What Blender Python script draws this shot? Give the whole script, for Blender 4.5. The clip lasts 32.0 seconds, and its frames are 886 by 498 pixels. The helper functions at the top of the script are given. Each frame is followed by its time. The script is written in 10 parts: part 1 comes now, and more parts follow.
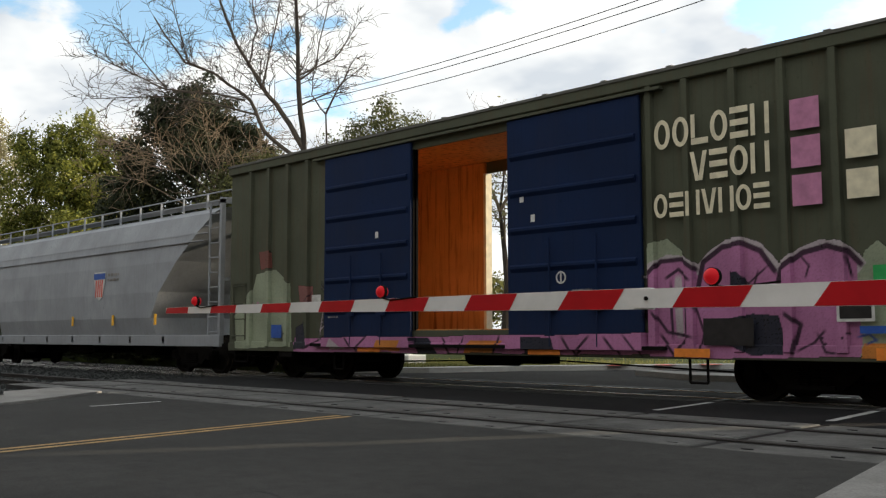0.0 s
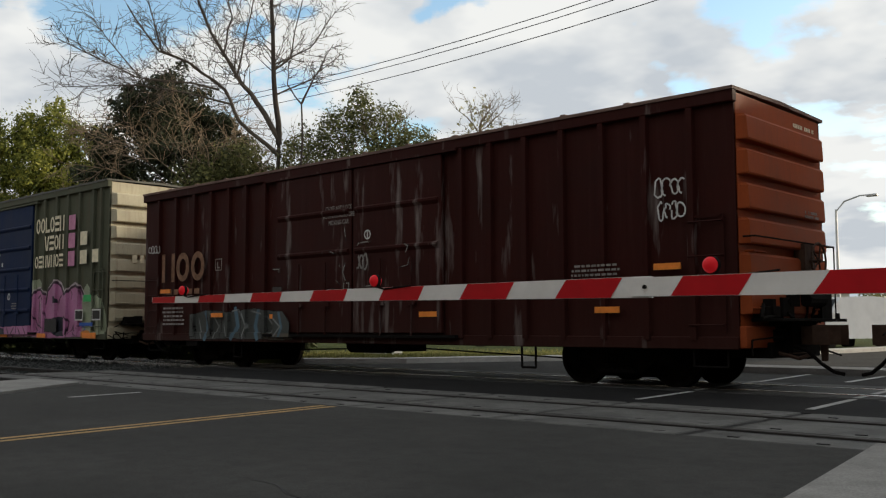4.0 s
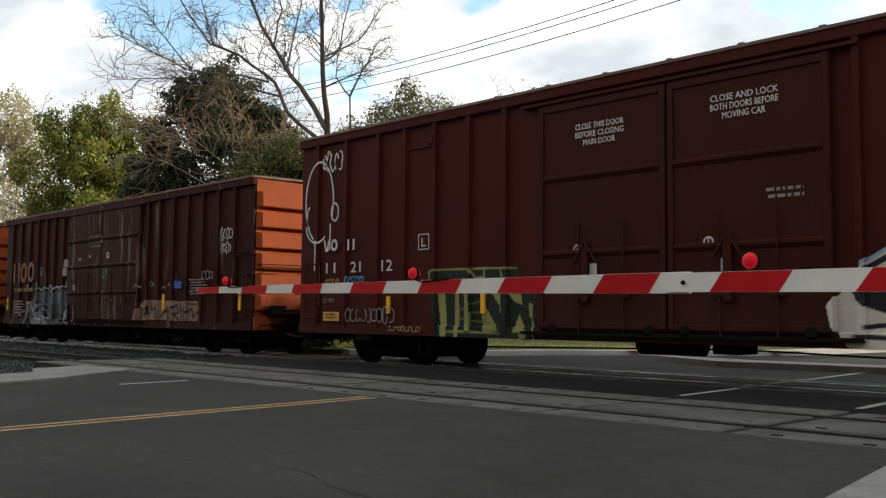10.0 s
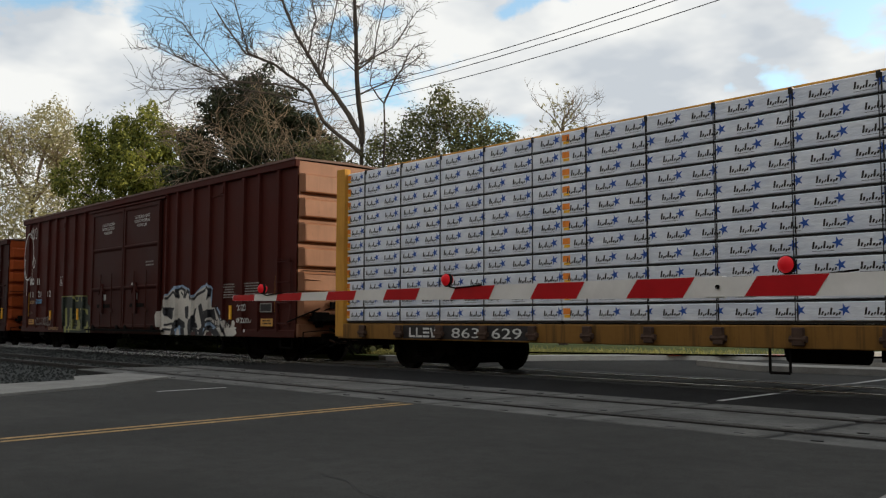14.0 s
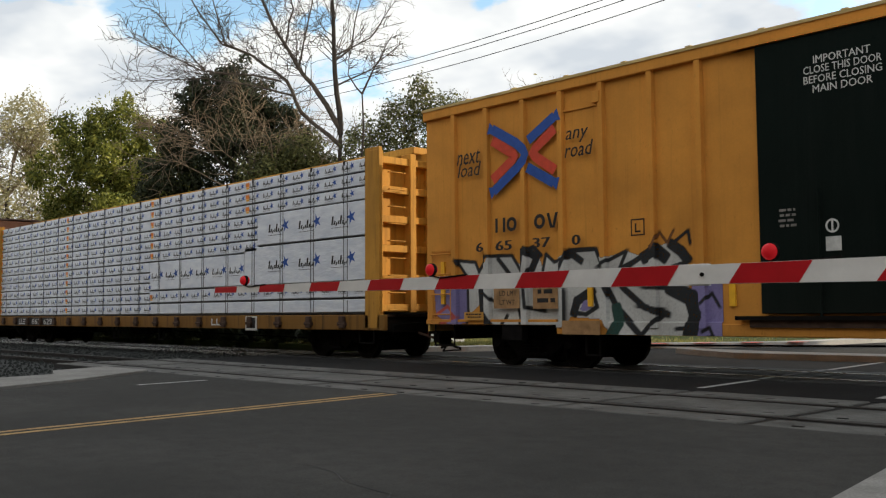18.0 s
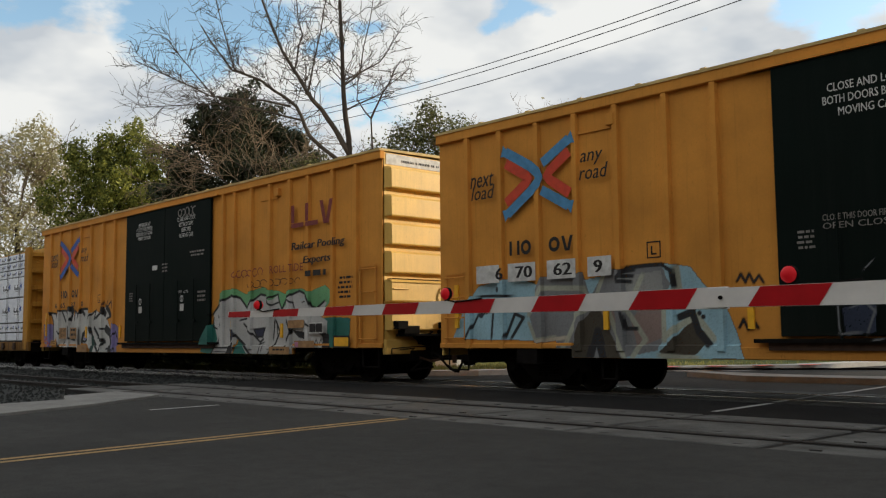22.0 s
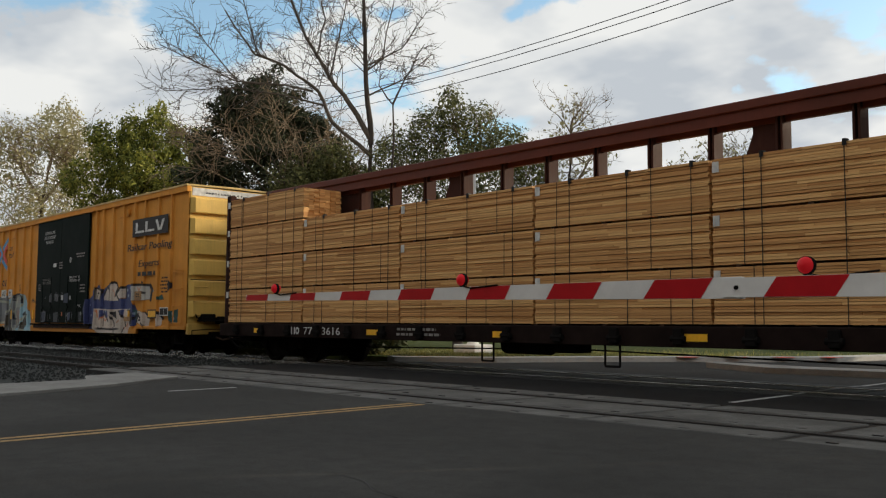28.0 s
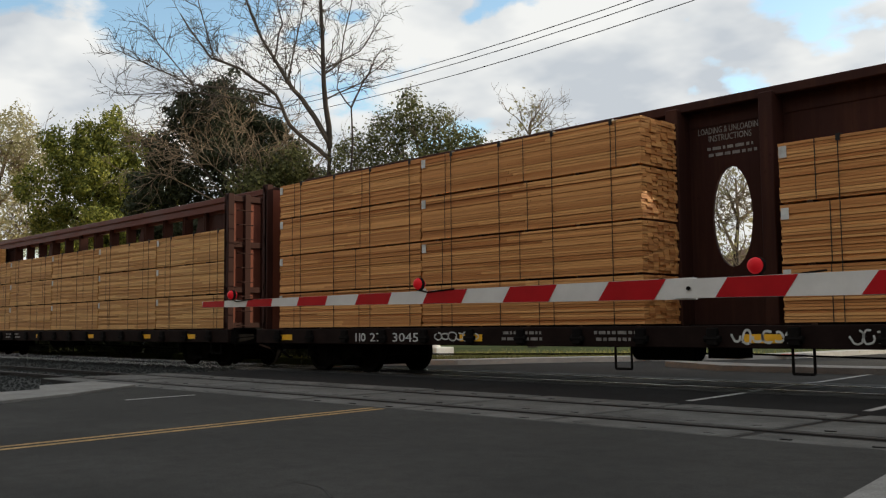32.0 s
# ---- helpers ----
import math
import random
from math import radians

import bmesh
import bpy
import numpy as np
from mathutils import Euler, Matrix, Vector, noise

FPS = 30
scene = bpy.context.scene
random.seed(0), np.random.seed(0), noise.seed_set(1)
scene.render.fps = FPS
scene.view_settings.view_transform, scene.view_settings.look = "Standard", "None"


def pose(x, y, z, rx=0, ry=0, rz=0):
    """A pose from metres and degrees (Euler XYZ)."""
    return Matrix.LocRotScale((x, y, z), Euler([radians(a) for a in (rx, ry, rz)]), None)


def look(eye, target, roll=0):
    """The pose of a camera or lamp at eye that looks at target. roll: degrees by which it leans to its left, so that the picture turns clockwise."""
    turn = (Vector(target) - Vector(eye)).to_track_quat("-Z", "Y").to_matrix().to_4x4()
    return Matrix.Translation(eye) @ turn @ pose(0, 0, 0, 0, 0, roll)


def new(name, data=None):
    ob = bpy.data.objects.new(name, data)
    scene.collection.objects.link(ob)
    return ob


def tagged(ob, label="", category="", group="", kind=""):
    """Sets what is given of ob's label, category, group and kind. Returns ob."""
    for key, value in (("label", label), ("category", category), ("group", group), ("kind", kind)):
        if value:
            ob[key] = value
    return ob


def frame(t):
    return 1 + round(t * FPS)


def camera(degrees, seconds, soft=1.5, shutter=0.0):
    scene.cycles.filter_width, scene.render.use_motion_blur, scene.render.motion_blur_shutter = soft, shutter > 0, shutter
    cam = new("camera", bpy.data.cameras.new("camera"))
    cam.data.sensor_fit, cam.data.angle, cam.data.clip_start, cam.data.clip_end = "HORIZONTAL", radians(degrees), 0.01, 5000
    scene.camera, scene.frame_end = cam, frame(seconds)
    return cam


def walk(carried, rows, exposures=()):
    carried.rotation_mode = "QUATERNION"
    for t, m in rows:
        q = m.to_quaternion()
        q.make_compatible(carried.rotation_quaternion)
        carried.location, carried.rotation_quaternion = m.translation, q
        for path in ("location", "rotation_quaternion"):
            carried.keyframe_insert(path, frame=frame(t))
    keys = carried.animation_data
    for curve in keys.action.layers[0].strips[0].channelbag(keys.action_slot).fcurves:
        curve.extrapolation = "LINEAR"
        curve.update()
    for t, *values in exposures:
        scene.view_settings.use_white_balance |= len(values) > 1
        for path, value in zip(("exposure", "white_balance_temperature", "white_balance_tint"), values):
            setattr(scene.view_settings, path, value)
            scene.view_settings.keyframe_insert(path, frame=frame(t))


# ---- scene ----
from functools import lru_cache

# ---------------------------------------------------------------- camera
cam = camera(50.03, 32.0, 1.25)
EYE = (0.0, 0.0, 1.007)
AIM = [  # seconds, sway to the right, rise, heading, pitch, roll
    (0, 0.107, 0.011, 44.89, 5.15, 0.11), (0.5, 0.097, 0.010, 45.05, 5.14, -0.10), (1, 0.086, 0.016, 45.26, 5.69, -0.12),
    (1.5, 0.083, 0.020, 45.37, 6.00, -0.04), (2, 0.071, 0.014, 45.34, 6.02, -0.18), (2.5, 0.041, 0.012, 44.88, 5.65, -0.16),
    (3, -0.009, 0.004, 43.90, 5.30, -0.07), (3.5, -0.074, -0.007, 42.45, 4.65, 0.36), (5.5, 0.023, -0.000, 47.20, 4.90, -0.87),
    (6, 0.019, 0.001, 46.95, 4.90, -0.35), (6.5, 0.030, 0.004, 46.04, 4.88, 0.24), (7, 0.048, 0.004, 45.75, 4.97, 0.35),
    (7.5, 0.069, 0.002, 46.28, 5.07, 0.27), (8, 0.074, 0.001, 47.18, 4.85, 0.13), (8.5, 0.057, -0.002, 47.11, 4.38, 0.01),
    (9, 0.029, 0.002, 46.81, 4.32, -0.21), (9.5, 0.016, -0.012, 46.60, 4.45, -0.63), (10, 0.012, -0.001, 46.04, 4.16, -0.56),
    (10.5, 0.009, -0.003, 44.54, 4.20, -0.44), (11, -0.027, -0.014, 41.88, 3.86, -0.25), (11.5, -0.079, -0.021, 38.77, 3.54, 0.12),
    (12, -0.076, 0.001, 39.96, 3.14, -0.00), (12.5, -0.014, -0.001, 45.22, 3.65, -0.49), (13, 0.028, 0.001, 48.00, 4.13, -0.33),
    (13.5, 0.038, 0.004, 48.48, 4.39, -0.21), (15.5, 0.008, 0.006, 46.13, 4.73, 0.39), (16, -0.032, 0.003, 45.45, 4.56, 0.72),
    (16.5, -0.056, -0.003, 45.00, 4.68, 0.89), (17, -0.053, -0.007, 45.75, 4.66, 0.51), (17.5, -0.021, -0.009, 46.89, 4.15, 0.18),
    (18, -0.005, -0.001, 46.98, 3.92, 0.34), (18.5, -0.005, 0.001, 46.68, 4.18, 0.51), (19, -0.006, 0.005, 47.30, 4.74, 0.34),
    (19.5, -0.002, 0.000, 48.21, 5.12, 0.16), (20, 0.015, 0.006, 48.84, 5.13, 0.16), (20.5, 0.027, 0.005, 48.87, 5.18, 0.27),
    (21, 0.003, 0.006, 48.57, 5.22, 0.52), (21.5, -0.043, 0.003, 47.62, 5.25, 0.52), (22, -0.062, 0.003, 47.45, 5.34, 0.53),
    (22.5, -0.032, -0.002, 47.44, 5.35, 0.16), (23, 0.002, -0.005, 47.53, 5.02, -0.38), (23.5, 0.024, -0.005, 47.59, 5.04, -0.83),
    (24, -0.003, -0.003, 47.45, 4.79, -0.66), (24.5, -0.036, -0.009, 46.92, 4.55, -0.27), (25, -0.059, -0.005, 46.72, 4.37, 0.19),
    (25.5, -0.053, -0.000, 47.11, 4.49, 0.26), (26, -0.026, -0.003, 47.63, 4.68, -0.10), (26.5, -0.004, -0.000, 48.10, 4.68, -0.58),
    (28.5, -0.045, -0.005, 48.83, 4.59, -0.20), (29, -0.061, -0.002, 48.62, 4.84, 0.24), (29.5, -0.053, 0.007, 48.45, 5.03, 0.38),
    (30, -0.038, -0.002, 48.41, 4.98, -0.16), (30.5, -0.007, -0.003, 48.20, 4.45, -0.43), (31, 0.002, -0.006, 46.92, 4.13, -0.16),
    (31.5, 0.003, -0.004, 45.92, 4.11, 0.35), (32, 0.010, 0.008, 46.37, 4.70, 0.51),
]
SIDE = (0.688, 0.725)       # the way the camera sways
walk(cam, [(t, pose(EYE[0] + q * SIDE[0], EYE[1] + q * SIDE[1], EYE[2] + v, 90 + p, r, h)) for t, q, v, h, p, r in AIM],
     [(t, e, 6400, 7.5) for t, e in ((0.0, -0.14), (0.6, -0.45), (1.0, -0.62), (2.0, -0.6), (4.5, -0.45), (6.0, -0.42), (8.0, -0.42), (9.0, -0.12), (10.0, -0.05), (11.0, 0.2), (12.0, -0.12), (13.0, -0.32), (15.5, -0.46), (17.0, -0.45), (18.0, -0.2), (20.0, -0.38), (21.0, -0.57), (22.5, -0.45), (24.0, -0.37), (26.0, -0.52), (30.0, -0.53), (31.0, -0.43), (32.0, -0.45))])

# how far the train has gone, second by second, in metres
GONE = [-0.134, 5.347, 10.773, 16.2, 21.621, 27.044, 32.599, 38.177, 43.72, 49.259, 54.736, 60.24, 65.721, 71.112, 76.576, 82.084, 87.64, 93.18, 98.72, 104.253, 109.757, 115.248, 120.756, 126.189, 131.697, 137.255, 142.621, 147.959, 153.286, 158.618, 163.899, 169.234, 174.651]

# ---------------------------------------------------------------- light
SUN_EL, SUN_AZ = radians(15.8), radians(62.5)      # azimuth from +x towards +y
sun_dir = Vector((math.cos(SUN_AZ) * math.cos(SUN_EL), math.sin(SUN_AZ) * math.cos(SUN_EL), math.sin(SUN_EL)))
lamp = bpy.data.lights.new("sun", "SUN")
lamp.energy, lamp.angle, lamp.color = 7.0, radians(0.6), (1.0, 0.83, 0.62)
sun = new("sun", lamp)
sun.matrix_world = look(sun_dir * 100, (0, 0, 0))


def sky():
    w = bpy.data.worlds.new("world")
    scene.world = w
    w.use_nodes = True
    n, l = w.node_tree.nodes, w.node_tree.links
    n.clear()
    out, bg = n.new("ShaderNodeOutputWorld"), n.new("ShaderNodeBackground")
    tex = n.new("ShaderNodeTexSky")
    tex.sky_type, tex.sun_disc = "NISHITA", False
    tex.sun_elevation, tex.sun_rotation = SUN_EL, math.pi / 2 - SUN_AZ
    tc, sep = n.new("ShaderNodeTexCoord"), n.new("ShaderNodeSeparateXYZ")
    l.new(tc.outputs["Generated"], sep.inputs[0])
    # clouds lie on a level sheet
    add = n.new("ShaderNodeMath"); add.operation = "ADD"; add.inputs[1].default_value = 0.22
    l.new(sep.outputs[2], add.inputs[0])
    div = n.new("ShaderNodeVectorMath"); div.operation = "DIVIDE"
    comb = n.new("ShaderNodeCombineXYZ")
    for i in range(3):
        l.new(add.outputs[0], comb.inputs[i])
    l.new(tc.outputs["Generated"], div.inputs[0]); l.new(comb.outputs[0], div.inputs[1])
    mp = n.new("ShaderNodeMapping"); mp.inputs["Location"].default_value = (3.1, 1.7, 0.4); mp.inputs["Scale"].default_value = (1.0, 1.0, 0.35)
    l.new(div.outputs[0], mp.inputs["Vector"])
    big = n.new("ShaderNodeTexNoise"); big.inputs["Scale"].default_value = 2.6; big.inputs["Detail"].default_value = 9; big.inputs["Roughness"].default_value = 0.58
    l.new(mp.outputs[0], big.inputs["Vector"])
    ramp = n.new("ShaderNodeValToRGB"); ramp.color_ramp.elements[0].position, ramp.color_ramp.elements[1].position = 0.37, 0.47
    # rifts of blue among the clouds: direction, reach, flatness
    warp = n.new("ShaderNodeTexNoise"); warp.inputs["Scale"].default_value = 14.0; warp.inputs["Detail"].default_value = 5
    l.new(tc.outputs["Generated"], warp.inputs["Vector"])
    shift = n.new("ShaderNodeVectorMath"); shift.operation = "MULTIPLY_ADD"
    shift.inputs[1].default_value, shift.inputs[2].default_value = (0.11,) * 3, (-0.055,) * 3
    l.new(warp.outputs["Color"], shift.inputs[0])
    wavy = n.new("ShaderNodeVectorMath"); wavy.operation = "ADD"
    l.new(tc.outputs["Generated"], wavy.inputs[0]); l.new(shift.outputs[0], wavy.inputs[1])
    cover = n.new("ShaderNodeMath"); cover.operation = "ADD"; cover.inputs[1].default_value = 0.05
    l.new(big.outputs["Fac"], cover.inputs[0])
    left = cover.outputs[0]
    for dx, dy, dz, reach, low in ((-0.852, 0.415, 0.320, 0.085, 1.6), (-0.910, 0.283, 0.302, 0.050, 1.5), (-0.741, 0.582, 0.334, 0.035, 2.5),
                            (-0.482, 0.841, 0.245, 0.050, 2.6), (-0.384, 0.871, 0.305, 0.050, 1.6), (-0.644, 0.688, 0.333, 0.050, 3.2),
                            (-0.776, 0.558, 0.294, 0.020, 1.5)):
        off = n.new("ShaderNodeVectorMath"); off.operation = "SUBTRACT"; off.inputs[1].default_value = (dx, dy, dz)
        l.new(wavy.outputs[0], off.inputs[0])
        sq = n.new("ShaderNodeVectorMath"); sq.operation = "MULTIPLY"; sq.inputs[1].default_value = (1, 1, low)
        l.new(off.outputs[0], sq.inputs[0])
        far = n.new("ShaderNodeVectorMath"); far.operation = "LENGTH"
        l.new(sq.outputs[0], far.inputs[0])
        rift = n.new("ShaderNodeMapRange"); rift.inputs[2].default_value, rift.inputs[3].default_value, rift.inputs[4].default_value = reach * 1.5, 0.26, 0.0
        l.new(far.outputs["Value"], rift.inputs[0])
        less = n.new("ShaderNodeMath"); less.operation = "SUBTRACT"
        l.new(left, less.inputs[0]); l.new(rift.outputs[0], less.inputs[1])
        left = less.outputs[0]
    l.new(left, ramp.inputs[0])
    shade = n.new("ShaderNodeTexNoise"); shade.inputs["Scale"].default_value = 3.0; shade.inputs["Detail"].default_value = 4
    l.new(mp.outputs[0], shade.inputs["Vector"])
    tone = n.new("ShaderNodeValToRGB")
    tone.color_ramp.elements[0].position, tone.color_ramp.elements[1].position = 0.36, 0.56
    tone.color_ramp.elements[0].color, tone.color_ramp.elements[1].color = (0.80, 0.84, 0.90, 1), (1.26, 1.24, 1.21, 1)
    l.new(shade.outputs["Fac"], tone.inputs[0])
    dim = n.new("ShaderNodeMix"); dim.data_type = "RGBA"; dim.blend_type = "MULTIPLY"; dim.inputs[0].default_value = 1.0
    l.new(tex.outputs[0], dim.inputs[6]); dim.inputs[7].default_value = (0.33, 0.345, 0.335, 1)
    mix = n.new("ShaderNodeMix"); mix.data_type = "RGBA"
    l.new(ramp.outputs[0], mix.inputs[0]); l.new(dim.outputs[2], mix.inputs[6]); l.new(tone.outputs[0], mix.inputs[7])
    l.new(mix.outputs[2], bg.inputs[0]); l.new(bg.outputs[0], out.inputs[0])


sky()

# ---------------------------------------------------------------- materials
def shader(name, rough=0.6, metal=0.0, spec=0.5):
    m = bpy.data.materials.new(name)
    m.use_nodes = True
    n, l = m.node_tree.nodes, m.node_tree.links
    b = n["Principled BSDF"]
    b.inputs["Roughness"].default_value, b.inputs["Metallic"].default_value, b.inputs["Specular IOR Level"].default_value = rough, metal, spec
    return m, n, l, b


def rgba(c):
    return (*c, 1.0)


def coords(n, l, scale=(1, 1, 1)):
    tc, mp = n.new("ShaderNodeTexCoord"), n.new("ShaderNodeMapping")
    mp.inputs["Scale"].default_value = scale
    l.new(tc.outputs["Object"], mp.inputs["Vector"])
    return mp.outputs[0]


def noise_of(n, l, vec, scale, detail=5, rough=0.55):
    t = n.new("ShaderNodeTexNoise")
    t.inputs["Scale"].default_value, t.inputs["Detail"].default_value, t.inputs["Roughness"].default_value = scale, detail, rough
    l.new(vec, t.inputs["Vector"])
    return t.outputs["Fac"]


def ramp_of(n, l, fac, a, b, ca=(0, 0, 0), cb=(1, 1, 1)):
    r = n.new("ShaderNodeValToRGB")
    r.color_ramp.elements[0].position, r.color_ramp.elements[1].position = a, b
    r.color_ramp.elements[0].color, r.color_ramp.elements[1].color = rgba(ca), rgba(cb)
    l.new(fac, r.inputs[0])
    return r.outputs[0]


def mix_of(n, l, fac, a, b, mode="MIX"):
    x = n.new("ShaderNodeMix")
    x.data_type, x.blend_type = "RGBA", mode
    for v, i in ((fac, 0), (a, 6), (b, 7)):
        if isinstance(v, (int, float)):
            x.inputs[i].default_value = v
        elif isinstance(v, tuple):
            x.inputs[i].default_value = rgba(v)
        else:
            l.new(v, x.inputs[i])
    return x.outputs[2]


def math_of(n, l, op, a, b=0.0):
    x = n.new("ShaderNodeMath")
    x.operation = op
    for v, i in ((a, 0), (b, 1)):
        if isinstance(v, (int, float)):
            x.inputs[i].default_value = v
        else:
            l.new(v, x.inputs[i])
    return x.outputs[0]


def bump_of(n, l, b, height, strength=0.3, dist=0.01):
    x = n.new("ShaderNodeBump")
    x.inputs["Strength"].default_value, x.inputs["Distance"].default_value = strength, dist
    l.new(height, x.inputs["Height"])
    l.new(x.outputs[0], b.inputs["Normal"])


def plain(name, col, rough=0.6, metal=0.0, vary=0.25, scale=3.0, bump=0.0, stretch=(1, 1, 1), rand=0.0, spec=0.2):
    """A surface of one colour with blotches, fine grain and, if asked, a tone of its own for each object."""
    m, n, l, b = shader(name, rough, metal, spec)
    v = coords(n, l, stretch)
    big, fine = noise_of(n, l, v, scale), noise_of(n, l, v, scale * 14, 3)
    dark = tuple(c * (1 - vary) for c in col)
    light = tuple(min(1, c * (1 + vary * 0.6)) for c in col)
    c = mix_of(n, l, ramp_of(n, l, big, 0.3, 0.7), dark, light)
    c = mix_of(n, l, math_of(n, l, "MULTIPLY", fine, vary * 0.8), c, tuple(x * 0.5 for x in col))
    if rand:
        oi = n.new("ShaderNodeObjectInfo")
        c = mix_of(n, l, math_of(n, l, "MULTIPLY", oi.outputs["Random"], rand), c, tuple(x * 0.55 for x in col))
    l.new(c, b.inputs["Base Color"])
    if bump:
        bump_of(n, l, b, math_of(n, l, "ADD", big, math_of(n, l, "MULTIPLY", fine, 0.6)), bump)
    return m


def car_paint(name, base, grime=(0.03, 0.025, 0.02), rough=0.65, spec=0.08, wear=0.35, rust=(0.12, 0.05, 0.025), pale=0.0):
    """Weathered enamel: blotches, streaks that run down, dirt."""
    m, n, l, b = shader(name, rough, 0.0, spec)
    tc = n.new("ShaderNodeTexCoord")
    v = tc.outputs["Object"]
    sep = n.new("ShaderNodeSeparateXYZ")
    l.new(v, sep.inputs[0])
    z = sep.outputs[2]
    blot = noise_of(n, l, v, 0.9, 6)
    streak = noise_of(n, l, coords(n, l, (5.0, 5.0, 0.35)), 1.6, 5, 0.6)
    fine = noise_of(n, l, v, 26, 4)
    c = mix_of(n, l, ramp_of(n, l, blot, 0.3, 0.72), tuple(q * 0.78 for q in base), tuple(min(1, q * 1.12) for q in base))
    c = mix_of(n, l, math_of(n, l, "MULTIPLY", ramp_of(n, l, streak, 0.5, 0.78), wear), c, rust)
    if pale:
        c = mix_of(n, l, math_of(n, l, "MULTIPLY", ramp_of(n, l, noise_of(n, l, coords(n, l, (3.5, 3.5, 0.5)), 1.1, 4), 0.6, 0.75), pale), c, (0.42, 0.38, 0.36))
    low = n.new("ShaderNodeMapRange")
    low.inputs[1].default_value, low.inputs[2].default_value, low.inputs[3].default_value, low.inputs[4].default_value = 0.4, 1.6, 0.45, 0.0
    l.new(z, low.inputs[0])
    c = mix_of(n, l, math_of(n, l, "MULTIPLY", low.outputs[0], blot), c, grime)
    c = mix_of(n, l, math_of(n, l, "MULTIPLY", fine, 0.18), c, grime)
    chips = ramp_of(n, l, noise_of(n, l, coords(n, l, (1.0, 1.0, 0.45)), 15, 5, 0.65), 0.60, 0.68)
    c = mix_of(n, l, math_of(n, l, "MULTIPLY", chips, math_of(n, l, "MULTIPLY", ramp_of(n, l, blot, 0.42, 0.66), 0.45)), c, tuple(q * 0.35 for q in base))
    runs = ramp_of(n, l, noise_of(n, l, coords(n, l, (9.0, 9.0, 0.22)), 2.2, 4, 0.6), 0.56, 0.72)
    c = mix_of(n, l, math_of(n, l, "MULTIPLY", runs, 0.28), c, tuple(q * 0.5 for q in base))
    l.new(c, b.inputs["Base Color"])
    l.new(ramp_of(n, l, blot, 0.2, 0.9, (rough - 0.12,) * 3, (min(1, rough + 0.15),) * 3), b.inputs["Roughness"])
    bump_of(n, l, b, math_of(n, l, "ADD", math_of(n, l, "MULTIPLY", fine, 0.15), blot), 0.12, 0.03)
    return m


def sprayed_paint():
    m, n, l, b = shader("spray_paint", 0.55, 0.0, 0.2)
    at = n.new("ShaderNodeAttribute")
    at.attribute_name = "ink"
    v = coords(n, l)
    c = mix_of(n, l, math_of(n, l, "MULTIPLY", noise_of(n, l, v, 22, 4), 0.2), at.outputs["Color"], (0.05, 0.045, 0.04))
    c = mix_of(n, l, math_of(n, l, "MULTIPLY", ramp_of(n, l, noise_of(n, l, coords(n, l, (5, 5, 0.4)), 1.6, 5), 0.55, 0.8), 0.22), c, (0.07, 0.05, 0.04))
    l.new(c, b.inputs["Base Color"])
    l.new(at.outputs["Alpha"], b.inputs["Alpha"])
    return m


SPRAY = sprayed_paint()
BLACK = plain("black_steel", (0.010, 0.009, 0.0085), 0.9, 0.0, 0.4, 5, 0.2, spec=0.04)
RUSTY = plain("rusty_iron", (0.07, 0.042, 0.03), 0.85, 0.0, 0.45, 6, 0.3)
WHEEL = plain("wheel_steel", (0.010, 0.009, 0.008), 0.9, 0.0, 0.4, 8, 0.2, spec=0.04)
TREAD = plain("rail_head", (0.022, 0.019, 0.017), 0.6, 0.0, 0.3, 4)
SHINY = plain("polished_rail_head", (0.66, 0.65, 0.63), 0.2, 1.0, 0.12, 4)
YELLOW_TAPE = plain("yellow_reflector", (0.85, 0.45, 0.03), 0.45, 0, 0.15, 9)
WHITE_INK = plain("white_ink", (0.62, 0.62, 0.6), 0.6, 0, 0.3, 7)
DIM_INK = plain("faded_white_ink", (0.26, 0.24, 0.225), 0.65, 0, 0.4, 7)
TAN_INK = plain("tan_ink", (0.38, 0.22, 0.10), 0.65, 0, 0.4, 6)
CREAM_INK = plain("cream_ink", (0.72, 0.66, 0.48), 0.6, 0, 0.2, 6)
PINK_INK = plain("pink_ink", (0.52, 0.22, 0.36), 0.6, 0, 0.25, 6)
BLACK_INK = plain("black_ink", (0.025, 0.022, 0.022), 0.6, 0, 0.3, 7)
DARKRED_INK = plain("dark_red_ink", (0.22, 0.045, 0.04), 0.6, 0, 0.25, 7)
BLUE_INK = plain("blue_ink", (0.03, 0.09, 0.36), 0.55, 0, 0.2, 7)
PALEBLUE_INK = plain("pale_blue_ink", (0.09, 0.27, 0.48), 0.6, 0, 0.25, 7)
AMBER_INK = plain("amber_ink", (0.55, 0.28, 0.06), 0.6, 0, 0.25, 7)
RED_INK = plain("red_ink", (0.62, 0.07, 0.035), 0.55, 0, 0.2, 7)
ORANGE_INK = plain("orange_ink", (0.80, 0.25, 0.04), 0.55, 0, 0.2, 7)
GREEN_INK = plain("green_ink", (0.04, 0.36, 0.10), 0.55, 0, 0.2, 7)

